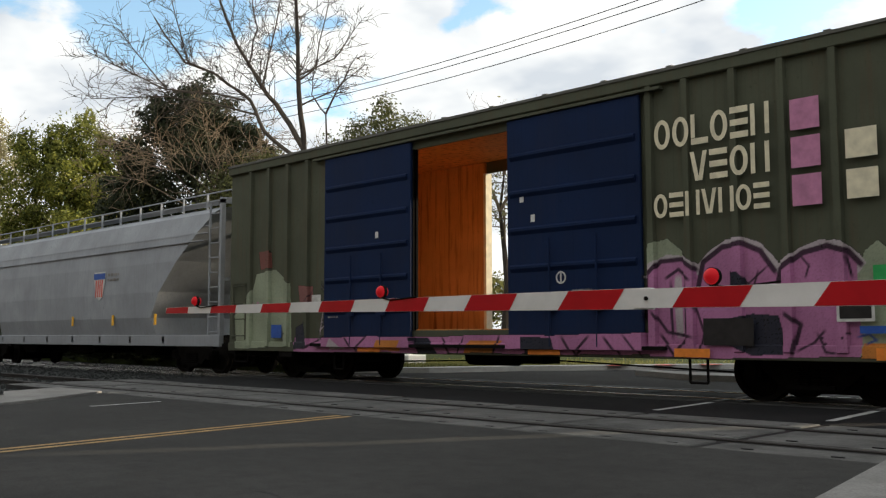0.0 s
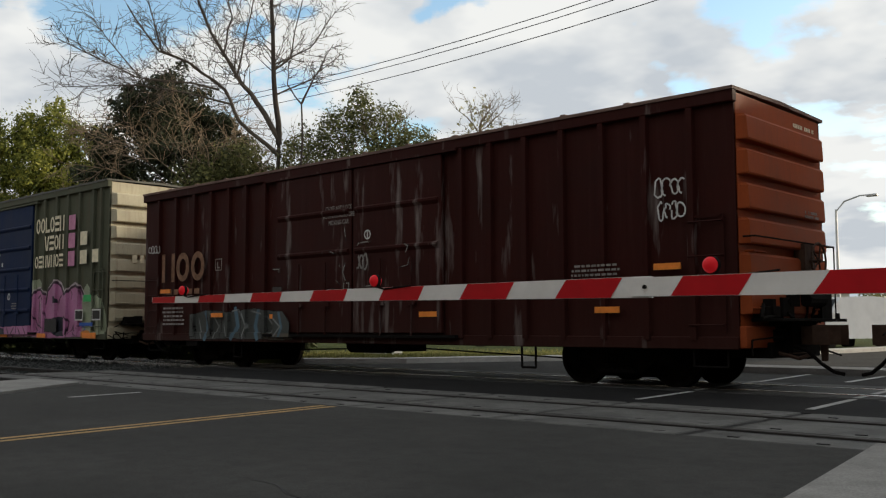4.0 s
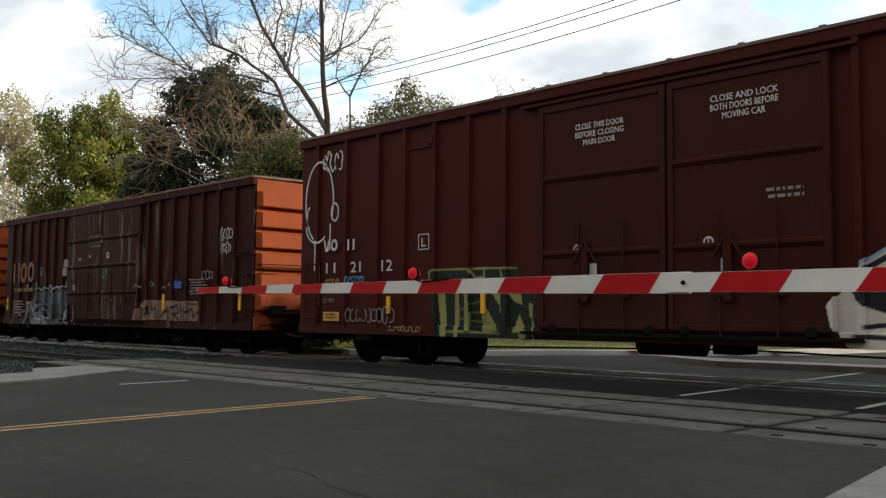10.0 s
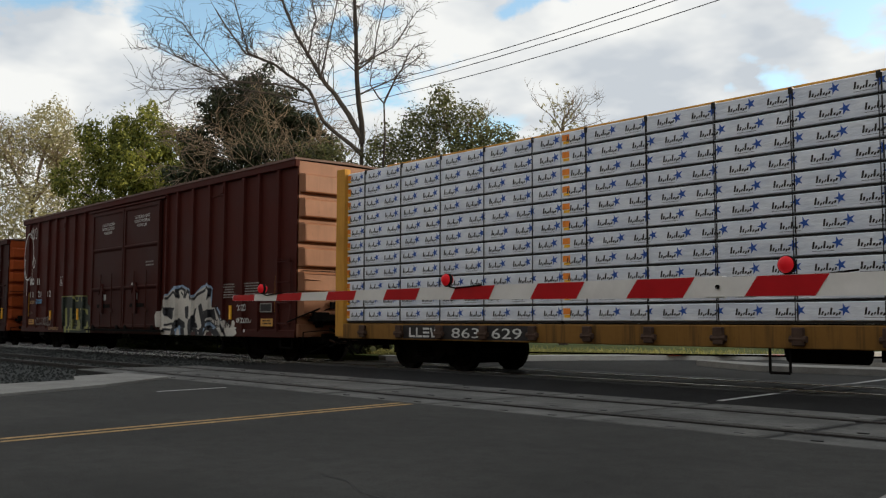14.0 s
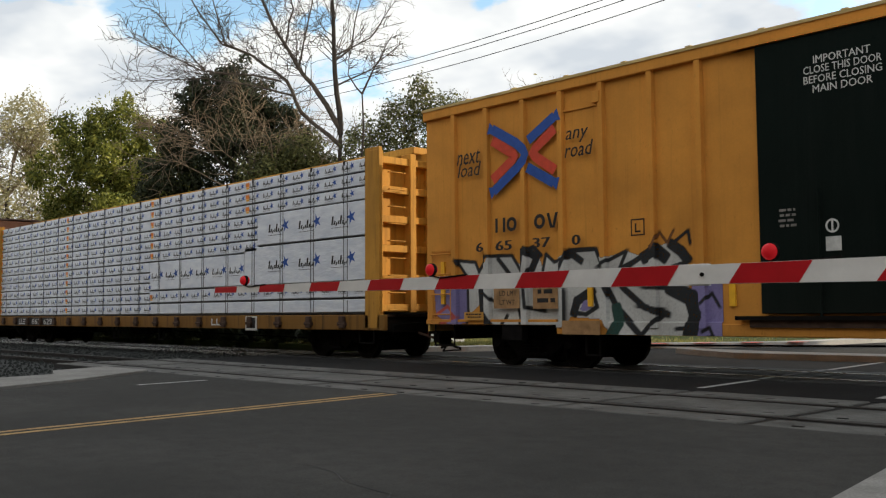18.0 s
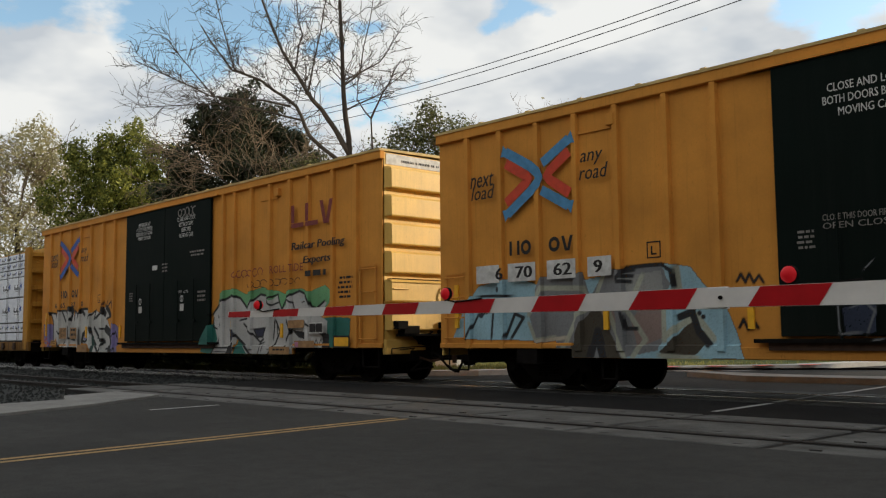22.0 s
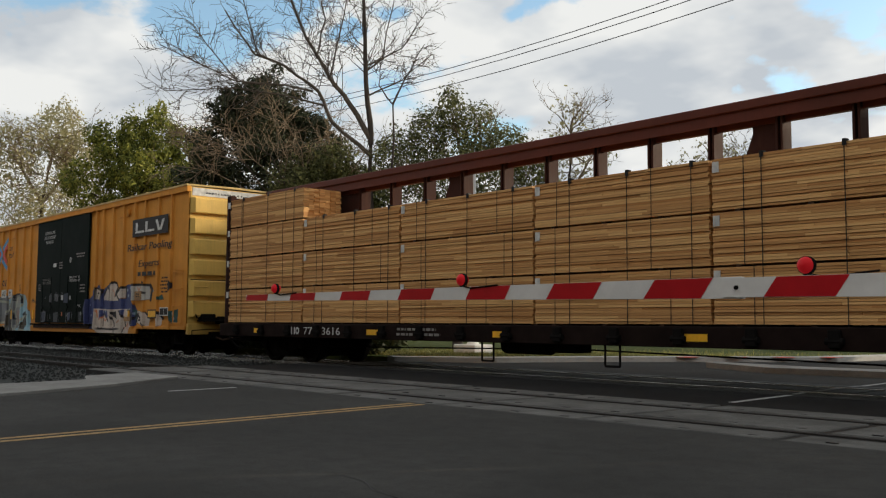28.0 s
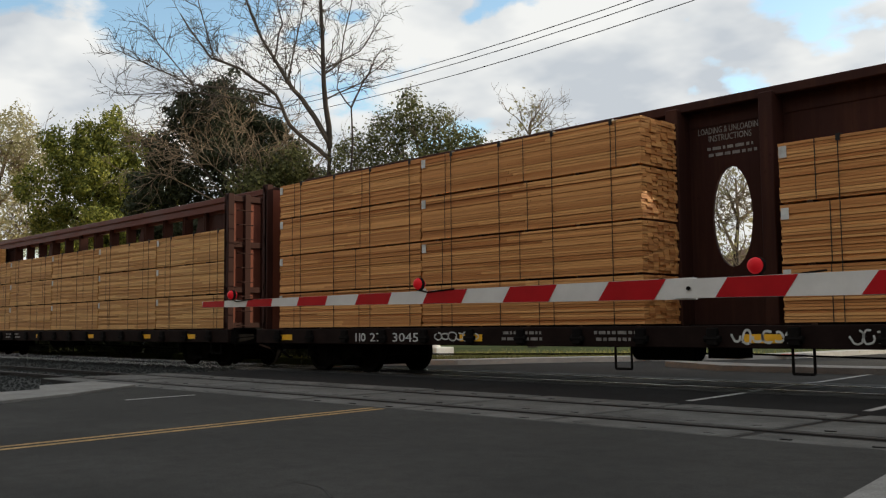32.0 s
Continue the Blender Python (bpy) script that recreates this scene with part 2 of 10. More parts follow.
# ---------------------------------------------------------------- geometry
class Geo:
    """Vertices and faces that become one mesh."""
    def __init__(self):
        self.v, self.f = [], []

    def add(self, verts, faces):
        k = len(self.v)
        self.v += [tuple(p) for p in verts]
        self.f += [tuple(i + k for i in q) for q in faces]
        return self

    def box(self, x0, x1, y0, y1, z0, z1, turn=None):
        p = [(x, y, z) for x in (x0, x1) for y in (y0, y1) for z in (z0, z1)]
        if turn is not None:
            p = [turn @ Vector(q) for q in p]
        return self.add(p, [(0, 1, 3, 2), (4, 6, 7, 5), (0, 4, 5, 1), (2, 3, 7, 6), (0, 2, 6, 4), (1, 5, 7, 3)])

    def chamfer(self, x0, x1, y0, y1, z0, z1, c=0.01):
        """A box whose long edges are broken by c, all round."""
        o = [(x0, y0, z0), (x1, y1, z1)]
        pts, idx = [], {}
        for sx in (0, 1):
            for sy in (0, 1):
                for sz in (0, 1):
                    q = (o[sx][0], o[sy][1], o[sz][2])
                    d = (c * (1 - 2 * sx), c * (1 - 2 * sy), c * (1 - 2 * sz))
                    for ax in range(3):
                        w = list(q)
                        for b in range(3):
                            if b != ax:
                                w[b] += d[b]
                        idx[sx, sy, sz, ax] = len(pts)
                        pts.append(w)
        F = []
        for ax in range(3):
            b, e = [i for i in range(3) if i != ax]
            for s in (0, 1):
                def key(p, q):
                    k = [0, 0, 0]
                    k[ax], k[b], k[e] = s, p, q
                    return idx[k[0], k[1], k[2], ax]
                F.append((key(0, 0), key(1, 0), key(1, 1), key(0, 1)))
            for p in (0, 1):
                for q in (0, 1):
                    def edge(s, a2):
                        k = [0, 0, 0]
                        k[ax], k[b], k[e] = s, p, q
                        return idx[k[0], k[1], k[2], a2]
                    F.append((edge(0, b), edge(1, b), edge(1, e), edge(0, e)))
        for sx in (0, 1):
            for sy in (0, 1):
                for sz in (0, 1):
                    F.append(tuple(idx[sx, sy, sz, a] for a in range(3)))
        return self.add(pts, F)

    def prism(self, poly, a0, a1, axis="y"):
        """A closed polygon in the two other axes, drawn out along one axis."""
        n = len(poly)
        def at(p, a):
            return {"x": (a, p[0], p[1]), "y": (p[0], a, p[1]), "z": (p[0], p[1], a)}[axis]
        vs = [at(p, a0) for p in poly] + [at(p, a1) for p in poly]
        return self.add(vs, [tuple(range(n)), tuple(range(2 * n - 1, n - 1, -1))] + [(i, i + n, (i + 1) % n + n, (i + 1) % n) for i in range(n)])

    def tube(self, a, b, r0, r1=None, n=8, cap=True):
        a, b = Vector(a), Vector(b)
        r1 = r0 if r1 is None else r1
        d = b - a
        if d.length < 1e-6:
            return self
        u = d.orthogonal().normalized()
        w = d.normalized().cross(u)
        vs = [c + (u * math.cos(2 * math.pi * i / n) + w * math.sin(2 * math.pi * i / n)) * r for c, r in ((a, r0), (b, r1)) for i in range(n)]
        fs = [(i, (i + 1) % n, (i + 1) % n + n, i + n) for i in range(n)]
        if cap:
            fs += [tuple(range(n - 1, -1, -1)), tuple(range(n, 2 * n))]
        return self.add(vs, fs)

    def path(self, pts, r, n=6):
        for a, b in zip(pts, pts[1:]):
            self.tube(a, b, r, r, n)
        return self

    def lathe(self, prof, centre, axis="y", n=24):
        """A profile of (radius, along) turned about an axis through centre."""
        c = Vector(centre)
        vs = []
        for r, a in prof:
            for i in range(n):
                co, si = r * math.cos(2 * math.pi * i / n), r * math.sin(2 * math.pi * i / n)
                vs.append(c + Vector({"x": (a, co, si), "y": (co, a, si), "z": (co, si, a)}[axis]))
        fs = [(k * n + i, k * n + (i + 1) % n, (k + 1) * n + (i + 1) % n, (k + 1) * n + i) for k in range(len(prof) - 1) for i in range(n)]
        return self.add(vs, fs)

    def mesh(self, name, material):
        me = bpy.data.meshes.new(name)
        me.from_pydata([tuple(p) for p in self.v], [], self.f)
        me.materials.append(material)
        bm = bmesh.new()
        bm.from_mesh(me)
        bmesh.ops.recalc_face_normals(bm, faces=bm.faces)
        bm.to_mesh(me)
        bm.free()
        me.update()
        return me


def part(name, geo, material, parent, label=""):
    """One mesh object under a thing or under a part."""
    ob = new(name, geo if isinstance(geo, bpy.types.Mesh) else geo.mesh(name, material))
    ob.parent = parent
    if label:
        ob["label"] = label
    return ob


def solid(name, geo, material, label="", category="", group="", kind=""):
    return tagged(new(name, geo.mesh(name, material)), label, category, group, kind)


def smooth(ob):
    for p in ob.data.polygons:
        p.use_smooth = True
    return ob


@lru_cache(None)
def letters(text, slant):
    cu = bpy.data.curves.new("letters", "FONT")
    cu.body, cu.size, cu.shear, cu.resolution_u = text, 1.0, slant, 2
    cu.align_x = "CENTER"
    ob = bpy.data.objects.new("letters", cu)
    scene.collection.objects.link(ob)
    dg = bpy.context.evaluated_depsgraph_get()
    src = ob.evaluated_get(dg).to_mesh()
    vs = [tuple(p.co) for p in src.vertices]
    fs = [tuple(p.vertices) for p in src.polygons]
    bpy.data.objects.remove(ob)
    bpy.data.curves.remove(cu)
    return vs, fs


def writing(parent, text, x0, x1, z0, z1, y, ink, name="lettering", slant=0.0, bold=None):
    """Words painted on a side that looks towards -y, filling the given field."""
    vs, fs = letters(text, slant)
    ax, bx = min(p[0] for p in vs), max(p[0] for p in vs)
    az, bz = min(p[1] for p in vs), max(p[1] for p in vs)
    bold = 0.028 * (z1 - z0) if bold is None else bold
    g = Geo()
    g.add([(x0 + (p[0] - ax) / (bx - ax) * (x1 - x0), y, z0 + (p[1] - az) / (bz - az) * (z1 - z0)) for p in vs], fs)
    if bold:
        g.add([(x0 + bold + (p[0] - ax) / (bx - ax) * (x1 - x0), y - 0.0008, z0 + (p[1] - az) / (bz - az) * (z1 - z0)) for p in vs], fs)
    return tagged(part(name, g, ink, parent), kind="stuff")


def quad(g, x0, x1, z0, z1, y, t=0.003):
    return g.box(x0, x1, y - t, y, z0, z1)


def marks(parent, x0, x1, z0, z1, y, ink, signs, name="marking"):
    """A company mark as plain shapes in its colour and size: o ring, = three bars, | two uprights, v leaning pair, - upright on a bar."""
    w = (x1 - x0) / len(signs)
    for i, k in enumerate(signs):
        g = Geo()
        a, b = x0 + (i + 0.06) * w, x0 + (i + 0.94) * w
        s, h = 0.24 * (b - a), z1 - z0
        if k == "o":
            cx, cz, n = (a + b) / 2, (z0 + z1) / 2, 20
            ring = [(cx + q * (b - a) / 2 * math.cos(2 * math.pi * t / n), cz + (h / 2 - (1 - q) * (b - a) / 2) * math.sin(2 * math.pi * t / n)) for q in (1.0, 0.5) for t in range(n)]
            for yy in (y - 0.003,):
                g.add([(p[0], yy, p[1]) for p in ring], [(t, (t + 1) % n, (t + 1) % n + n, t + n) for t in range(n)])
        elif k == "=":
            for t in (0.0, 0.5, 1.0):
                quad(g, a, b, z0 + t * (h - h * 0.2), z0 + t * (h - h * 0.2) + h * 0.2, y)
        elif k == "v":
            for p, q in ((a, a + 0.3 * (b - a)), (b - s, b - s - 0.3 * (b - a))):
                g.prism([(p, z1), (p + s, z1), (q + s, z0), (q, z0)], y - 0.003, y, "y")
        elif k == "-":
            quad(g, a, a + s, z0 + h * 0.22, z1, y)
            quad(g, a, b, z0, z0 + h * 0.2, y)
        else:
            quad(g, a, a + s, z0, z1, y)
            quad(g, b - s, b, z0, z1, y)
        tagged(part(name, g, ink, parent), kind="stuff")


def bars(parent, x0, x1, z0, z1, y, ink, rows, seed=0, name="small_print"):
    """Lines of print too small to read."""
    rng, g = random.Random(seed), Geo()
    h = (z1 - z0) / rows
    for r in range(rows):
        x = x0 + rng.uniform(0, 0.15) * (x1 - x0)
        end = x1 - rng.uniform(0, 0.2) * (x1 - x0)
        while x < end:
            w = min(rng.uniform(0.4, 1.6) * h, end - x)
            quad(g, x, x + w, z1 - (r + 0.62) * h, z1 - (r + 0.14) * h, y)
            x += w + 0.35 * h
    return tagged(part(name, g, ink, parent), kind="stuff")


def thing(name, label, category, group=""):
    return tagged(new(name), label, category, group)

# ---------------------------------------------------------------- railway cars
TRACK_Y, SILL = 14.6, 0.66
WHEEL_R = 0.46
ROLLING, WHEELS = [], []     # (thing, its first x), wheelsets


def shared_meshes():
    prof = [(0.0, -0.80), (0.10, -0.80), (0.17, -0.78), (0.36, -0.735), (0.385, -0.80), (WHEEL_R, -0.80), (WHEEL_R + 0.003, -0.70), (WHEEL_R + 0.028, -0.69), (WHEEL_R + 0.026, -0.665), (0.39, -0.66), (0.2, -0.68), (0.085, -0.66),
            (0.085, 0.66), (0.2, 0.68), (0.39, 0.66), (WHEEL_R + 0.026, 0.665), (WHEEL_R + 0.028, 0.69), (WHEEL_R + 0.003, 0.70), (WHEEL_R, 0.80), (0.385, 0.80), (0.36, 0.735), (0.17, 0.78), (0.10, 0.80), (0.0, 0.80)]
    axle = Geo().lathe(prof, (0, 0, 0), "y", 28)
    for s in (-1, 1):        # bosses that show the turning
        for k in range(5):
            a = 2 * math.pi * k / 5
            axle.tube((0.27 * math.cos(a), s * 0.74, 0.27 * math.sin(a)), (0.27 * math.cos(a), s * 0.775, 0.27 * math.sin(a)), 0.035, 0.03, 6)
    wheelset = axle.mesh("wheelset", WHEEL)
    side = Geo()
    side.prism([(-0.98, 0.50), (-0.98, 0.62), (-0.55, 0.74), (0.55, 0.74), (0.98, 0.62), (0.98, 0.50), (0.72, 0.46), (0.42, 0.22), (-0.42, 0.22), (-0.72, 0.46)], -0.06, 0.06, "y")
    for s in (-1, 1):
        side.box(s * 0.89 - 0.13, s * 0.89 + 0.13, -0.11, 0.11, 0.36, 0.60)
        side.tube((s * 0.89, -0.14, 0.46), (s * 0.89, 0.1, 0.46), 0.09, 0.09, 10)
    for k in (-0.2, -0.07, 0.07, 0.2):
        for j in range(5):
            side.tube((k, -0.1, 0.28 + j * 0.055), (k, -0.1, 0.31 + j * 0.055), 0.055, 0.055, 8)
    side.box(-0.35, 0.35, -0.14, -0.02, 0.22, 0.28)
    frame_mesh = side.mesh("side_frame", BLACK)
    bol = Geo().box(-0.2, 0.2, -1.05, 1.05, 0.42, 0.66).box(-0.62, 0.62, -0.85, 0.85, 0.15, 0.42).box(-0.9, 0.9, -0.5, -0.44, 0.40, 0.46).box(-0.9, 0.9, 0.44, 0.5, 0.40, 0.46)
    bol.tube((0, 0, 0.6), (0, 0, 0.8), 0.2, 0.2, 12)
    return wheelset, frame_mesh, bol.mesh("bolster", BLACK)


WHEELSET, SIDE_FRAME, BOLSTER = shared_meshes()


def truck(car, x):
    b = part("truck", BOLSTER, BLACK, car, "black cast-steel truck")
    b.location = (x, 0, 0)
    for s in (-1, 1):
        f = part("side_frame", SIDE_FRAME, BLACK, b)
        f.location = (0, s * 0.99, 0)
        if s > 0:
            f.rotation_euler = (0, 0, math.pi)
        w = part("wheelset", WHEELSET, WHEEL, b, "worn steel wheels on an axle")
        w.location = (s * 0.89, 0, WHEEL_R)
        WHEELS.append(w)


def coupler(car, x, s):
    """Coupler with its air hose at one end; s: +1 or -1 for the way it points."""
    g = Geo().box(min(x, x + s * 0.55), max(x, x + s * 0.55), -0.13, 0.13, 0.70, 0.98).box(min(x, x + s * 0.25), max(x, x + s * 0.25), -0.34, 0.34, 0.56, 1.04)
    g.tube((x + s * 0.62, -0.05, 0.45), (x + s * 0.62, -0.05, 0.72), 0.05, 0.07, 8).path([(x + s * 0.1, -0.7, 0.6), (x + s * 0.45, -0.6, 0.5), (x + s * 0.5, -0.3, 0.55)], 0.03, 6)
    g.prism([(x + s * 0.5, -0.2), (x + s * 0.75, -0.22), (x + s * 0.9, -0.12), (x + s * 0.78, 0.02), (x + s * 0.92, 0.14), (x + s * 0.8, 0.2), (x + s * 0.5, 0.16)], 0.70, 1.0, "z")
    part("coupler", g, RUSTY, car)
    h = Geo()
    pts = [(x + s * 0.3, -0.42, 0.68), (x + s * 0.5, -0.42, 0.62), (x + s * 0.7, -0.38, 0.42), (x + s * 0.86, -0.32, 0.30), (x + s * 1.0, -0.28, 0.27)]
    h.path(pts, 0.028, 7)
    part("air_hose", h, BLACK, car, "black rubber air hose")
    r = Geo().path([(x + s * 0.12, -1.45, 0.55), (x + s * 0.12, -1.45, 0.78), (x + s * 0.3, -1.0, 0.82), (x + s * 0.3, -0.3, 0.82)], 0.014, 5)
    part("uncoupling_lever", r, BLACK, car)


def underframe(car, L, t0, t1):
    g = Geo().box(0.3, L - 0.3, -0.22, 0.22, 0.68, 1.02)
    for k in range(1, int(L / 1.9)):
        g.box(k * 1.9 - 0.06, k * 1.9 + 0.06, -1.5, 1.5, 0.80, 0.98)
    part("underframe", g, BLACK, car)
    b = Geo().tube((L * 0.44, -0.75, 0.62), (L * 0.44 + 1.2, -0.75, 0.62), 0.2, 0.2, 14)
    b.box(L * 0.44 + 1.5, L * 0.44 + 2.0, -1.0, -0.5, 0.48, 0.85)
    b.path([(t0 + 1.4, -0.6, 0.42), (L * 0.44 + 1.9, -0.7, 0.55), (t1 - 1.4, -0.6, 0.42)], 0.016, 5)
    b.path([(t0 + 1.0, -1.1, 0.72), (t1 - 1.0, -1.1, 0.72)], 0.02, 5)
    part("brake_gear", b, BLACK, car)
    for x in (t0, t1):
        truck(car, x)
    coupler(car, 0, -1)
    coupler(car, L, 1)
    end_rigging(car, 0.0, -1, int(L * 90))


def corrugated_end(L, top, ribs):
    """An end of pressed steel: ridges that swell out downwards and break back sharply."""
    x, z0, z1 = L, 1.05, top - 0.42
    prof = [(x - 0.06, z0 - 0.35), (x, z0 - 0.35), (x, z0)]
    h = (z1 - z0) / ribs
    for k in range(ribs):
        a = z0 + k * h
        prof += [(x, a + 0.005), (x, a + 0.21 * h), (x + 0.125, a + 0.21 * h + 0.004), (x + 0.14, a + 0.21 * h + 0.03), (x + 0.125, a + h - 0.06), (x + 0.09, a + h - 0.02), (x, a + h - 0.004)]
    prof += [(x, top - 0.12), (x - 0.06, top - 0.1)]
    g = Geo()
    n = len(prof)
    vs = []
    for y, k in ((-1.58, 0.0), (-1.54, 0.0), (-1.44, 1.0), (1.40, 1.0), (1.43, 0.0), (1.58, 0.0)):
        vs += [(p[0] if p[0] <= x else x + (p[0] - x) * k, y, p[1]) for p in prof]
    g.add(vs, [(j * n + i, j * n + i + 1, (j + 1) * n + i + 1, (j + 1) * n + i) for j in range(5) for i in range(n - 1)])
    return g


def end_fittings(car, L, paint):
    for k in range(3):
        z = 1.25 + k * 0.42
        for ya, yb in ((1.15, 0.72), (-1.42, -1.0)):
            part("grab_iron", Geo().path([(L + 0.02, ya, z), (L + 0.16, ya, z), (L + 0.16, yb, z), (L + 0.02, yb, z)], 0.015, 5), paint, car)
    w = Geo()
    c = Vector((L + 0.34, 0.55, 2.02))
    ring = [c + Vector((0, 0.29 * math.cos(a), 0.29 * math.sin(a))) for a in [2 * math.pi * k / 16 for k in range(17)]]
    w.path(ring, 0.018, 6)
    for k in range(5):
        w.tube(c, c + Vector((0, 0.28 * math.cos(1.2566 * k), 0.28 * math.sin(1.2566 * k))), 0.014, 0.014, 5)
    w.tube(c - Vector((0.3, 0, 0)), c + Vector((0.04, 0, 0)), 0.03, 0.03, 8)
    w.box(L + 0.02, L + 0.2, 0.35, 0.75, 1.75, 2.3)
    part("brake_wheel", w, RUSTY, car, "rusty iron brake wheel")
    p = Geo().chamfer(L + 0.02, L + 0.5, -1.25, 1.25, 1.05, 1.10, 0.01)
    p.box(L, L + 0.3, -0.45, 0.45, 0.58, 1.05)
    part("crossover_platform", p, BLACK, car)
    part("end_sill", Geo().chamfer(L - 0.04, L + 0.1, -1.58, 1.58, 0.66, 0.98, 0.012), paint, car)
    r = Geo().path([(L + 0.05, -1.5, 2.3), (L + 0.24, -1.5, 2.3), (L + 0.24, 1.45, 2.3), (L + 0.05, 1.45, 2.3)], 0.013, 5)
    r.tube((L + 0.24, 1.45, 1.1), (L + 0.24, 1.45, 2.3), 0.013, 0.013, 5)
    part("end_handrail", r, BLACK, car, "black end handrail")
    part("tool_box", Geo().chamfer(L + 0.02, L + 0.26, -1.2, -0.75, 1.1, 1.28, 0.015), BLACK, car)
    part("gear_case", Geo().box(L + 0.02, L + 0.2, 0.97, 1.4, 1.1, 1.7), BLACK, car)
    q = Geo().tube((L + 0.2, 0.3, 1.4), (L + 0.2, 0.95, 1.4), 0.11, 0.11, 10)
    q.path([(L + 0.15, 0.55, 1.8), (L + 0.15, 0.5, 1.2), (L + 0.1, 0.3, 0.7)], 0.02, 5)
    part("hand_brake_gear", q, BLACK, car)
    end_rigging(car, L, 1, int(L * 100))


def end_rigging(car, x, s, seed):
    """Levers, pipes, brackets and cylinders that crowd the lower end of a car."""
    rng = random.Random(seed)
    for k in range(9):
        y, z = rng.uniform(-1.35, 1.3), rng.uniform(0.55, 1.5) if s > 0 else rng.uniform(0.5, 0.9)
        w, h, d = rng.uniform(0.06, 0.22), rng.uniform(0.05, 0.16), rng.uniform(0.08, 0.3)
        part("brake_bracket", Geo().chamfer(min(x, x + s * d), max(x, x + s * d), y - w, y + w, z - h, z + h, 0.012), BLACK, car)
    for k in range(6):
        y, z = rng.uniform(-1.3, 1.2), rng.uniform(0.5, 1.4) if s > 0 else rng.uniform(0.45, 0.85)
        q = [(x + s * rng.uniform(0.08, 0.3), y, z), (x + s * rng.uniform(0.1, 0.34), y + rng.uniform(-0.4, 0.4), z + rng.uniform(-0.3, 0.2)), (x + s * rng.uniform(0.05, 0.3), y + rng.uniform(-0.7, 0.7), z + rng.uniform(-0.25, 0.15))]
        part("brake_rod", Geo().path(q, rng.uniform(0.012, 0.026), 6), BLACK, car)
    part("draft_sill", Geo().chamfer(min(x - s * 0.5, x + s * 0.18), max(x - s * 0.5, x + s * 0.18), -0.9, 0.9, 0.5, 0.74, 0.02), BLACK, car)


def end_print(car, x, y0, y1, z0, z1, ink, rows, seed, name="end_lettering"):
    """Rows of small marks on a car's end."""
    rng, g = random.Random(seed), Geo()
    h = (z1 - z0) / rows
    for r in range(rows):
        y = y0
        while y < y1:
            w = rng.uniform(0.5, 1.0) * h * 0.5
            if rng.random() < 0.85:
                g.box(x, x + 0.004, y, min(y + w, y1), z0 + r * h + 0.2 * h, z0 + r * h + 0.85 * h)
            y += w + 0.25 * h
    tagged(part(name, g, ink, car), kind="stuff")


def side_ladder(car, xa, xb, z0, z1, paint, y=-1.66):
    n = max(2, int((z1 - z0) / 0.4))
    lad = part("side_ladder", Geo().box(xa - 0.025, xa + 0.025, y, y + 0.012, z0 - 0.1, z1 + 0.1).box(xb - 0.025, xb + 0.025, y, y + 0.012, z0 - 0.1, z1 + 0.1).box(xa, xb, y, y + 0.01, z1 + 0.06, z1 + 0.1), paint, car)
    for k in range(n + 1):
        z = z0 + k * (z1 - z0) / n
        part("rung", Geo().path([(xa, -1.58, z), (xa, y - 0.03, z), (xb, y - 0.03, z), (xb, -1.58, z)], 0.014, 5), paint, lad)
    st = Geo().path([(xa, -1.56, 0.84), (xa, -1.56, 0.38), (xb, -1.56, 0.38), (xb, -1.56, 0.84)], 0.018, 5)
    part("stirrup_step", st, BLACK, car)


def tape(car, x, z0, z1, w=0.1, ink=None):
    part("reflector", Geo().box(x - w / 2, x + w / 2, -1.645, -1.605, z0, z1), ink or YELLOW_TAPE, car, "yellow reflective strip")


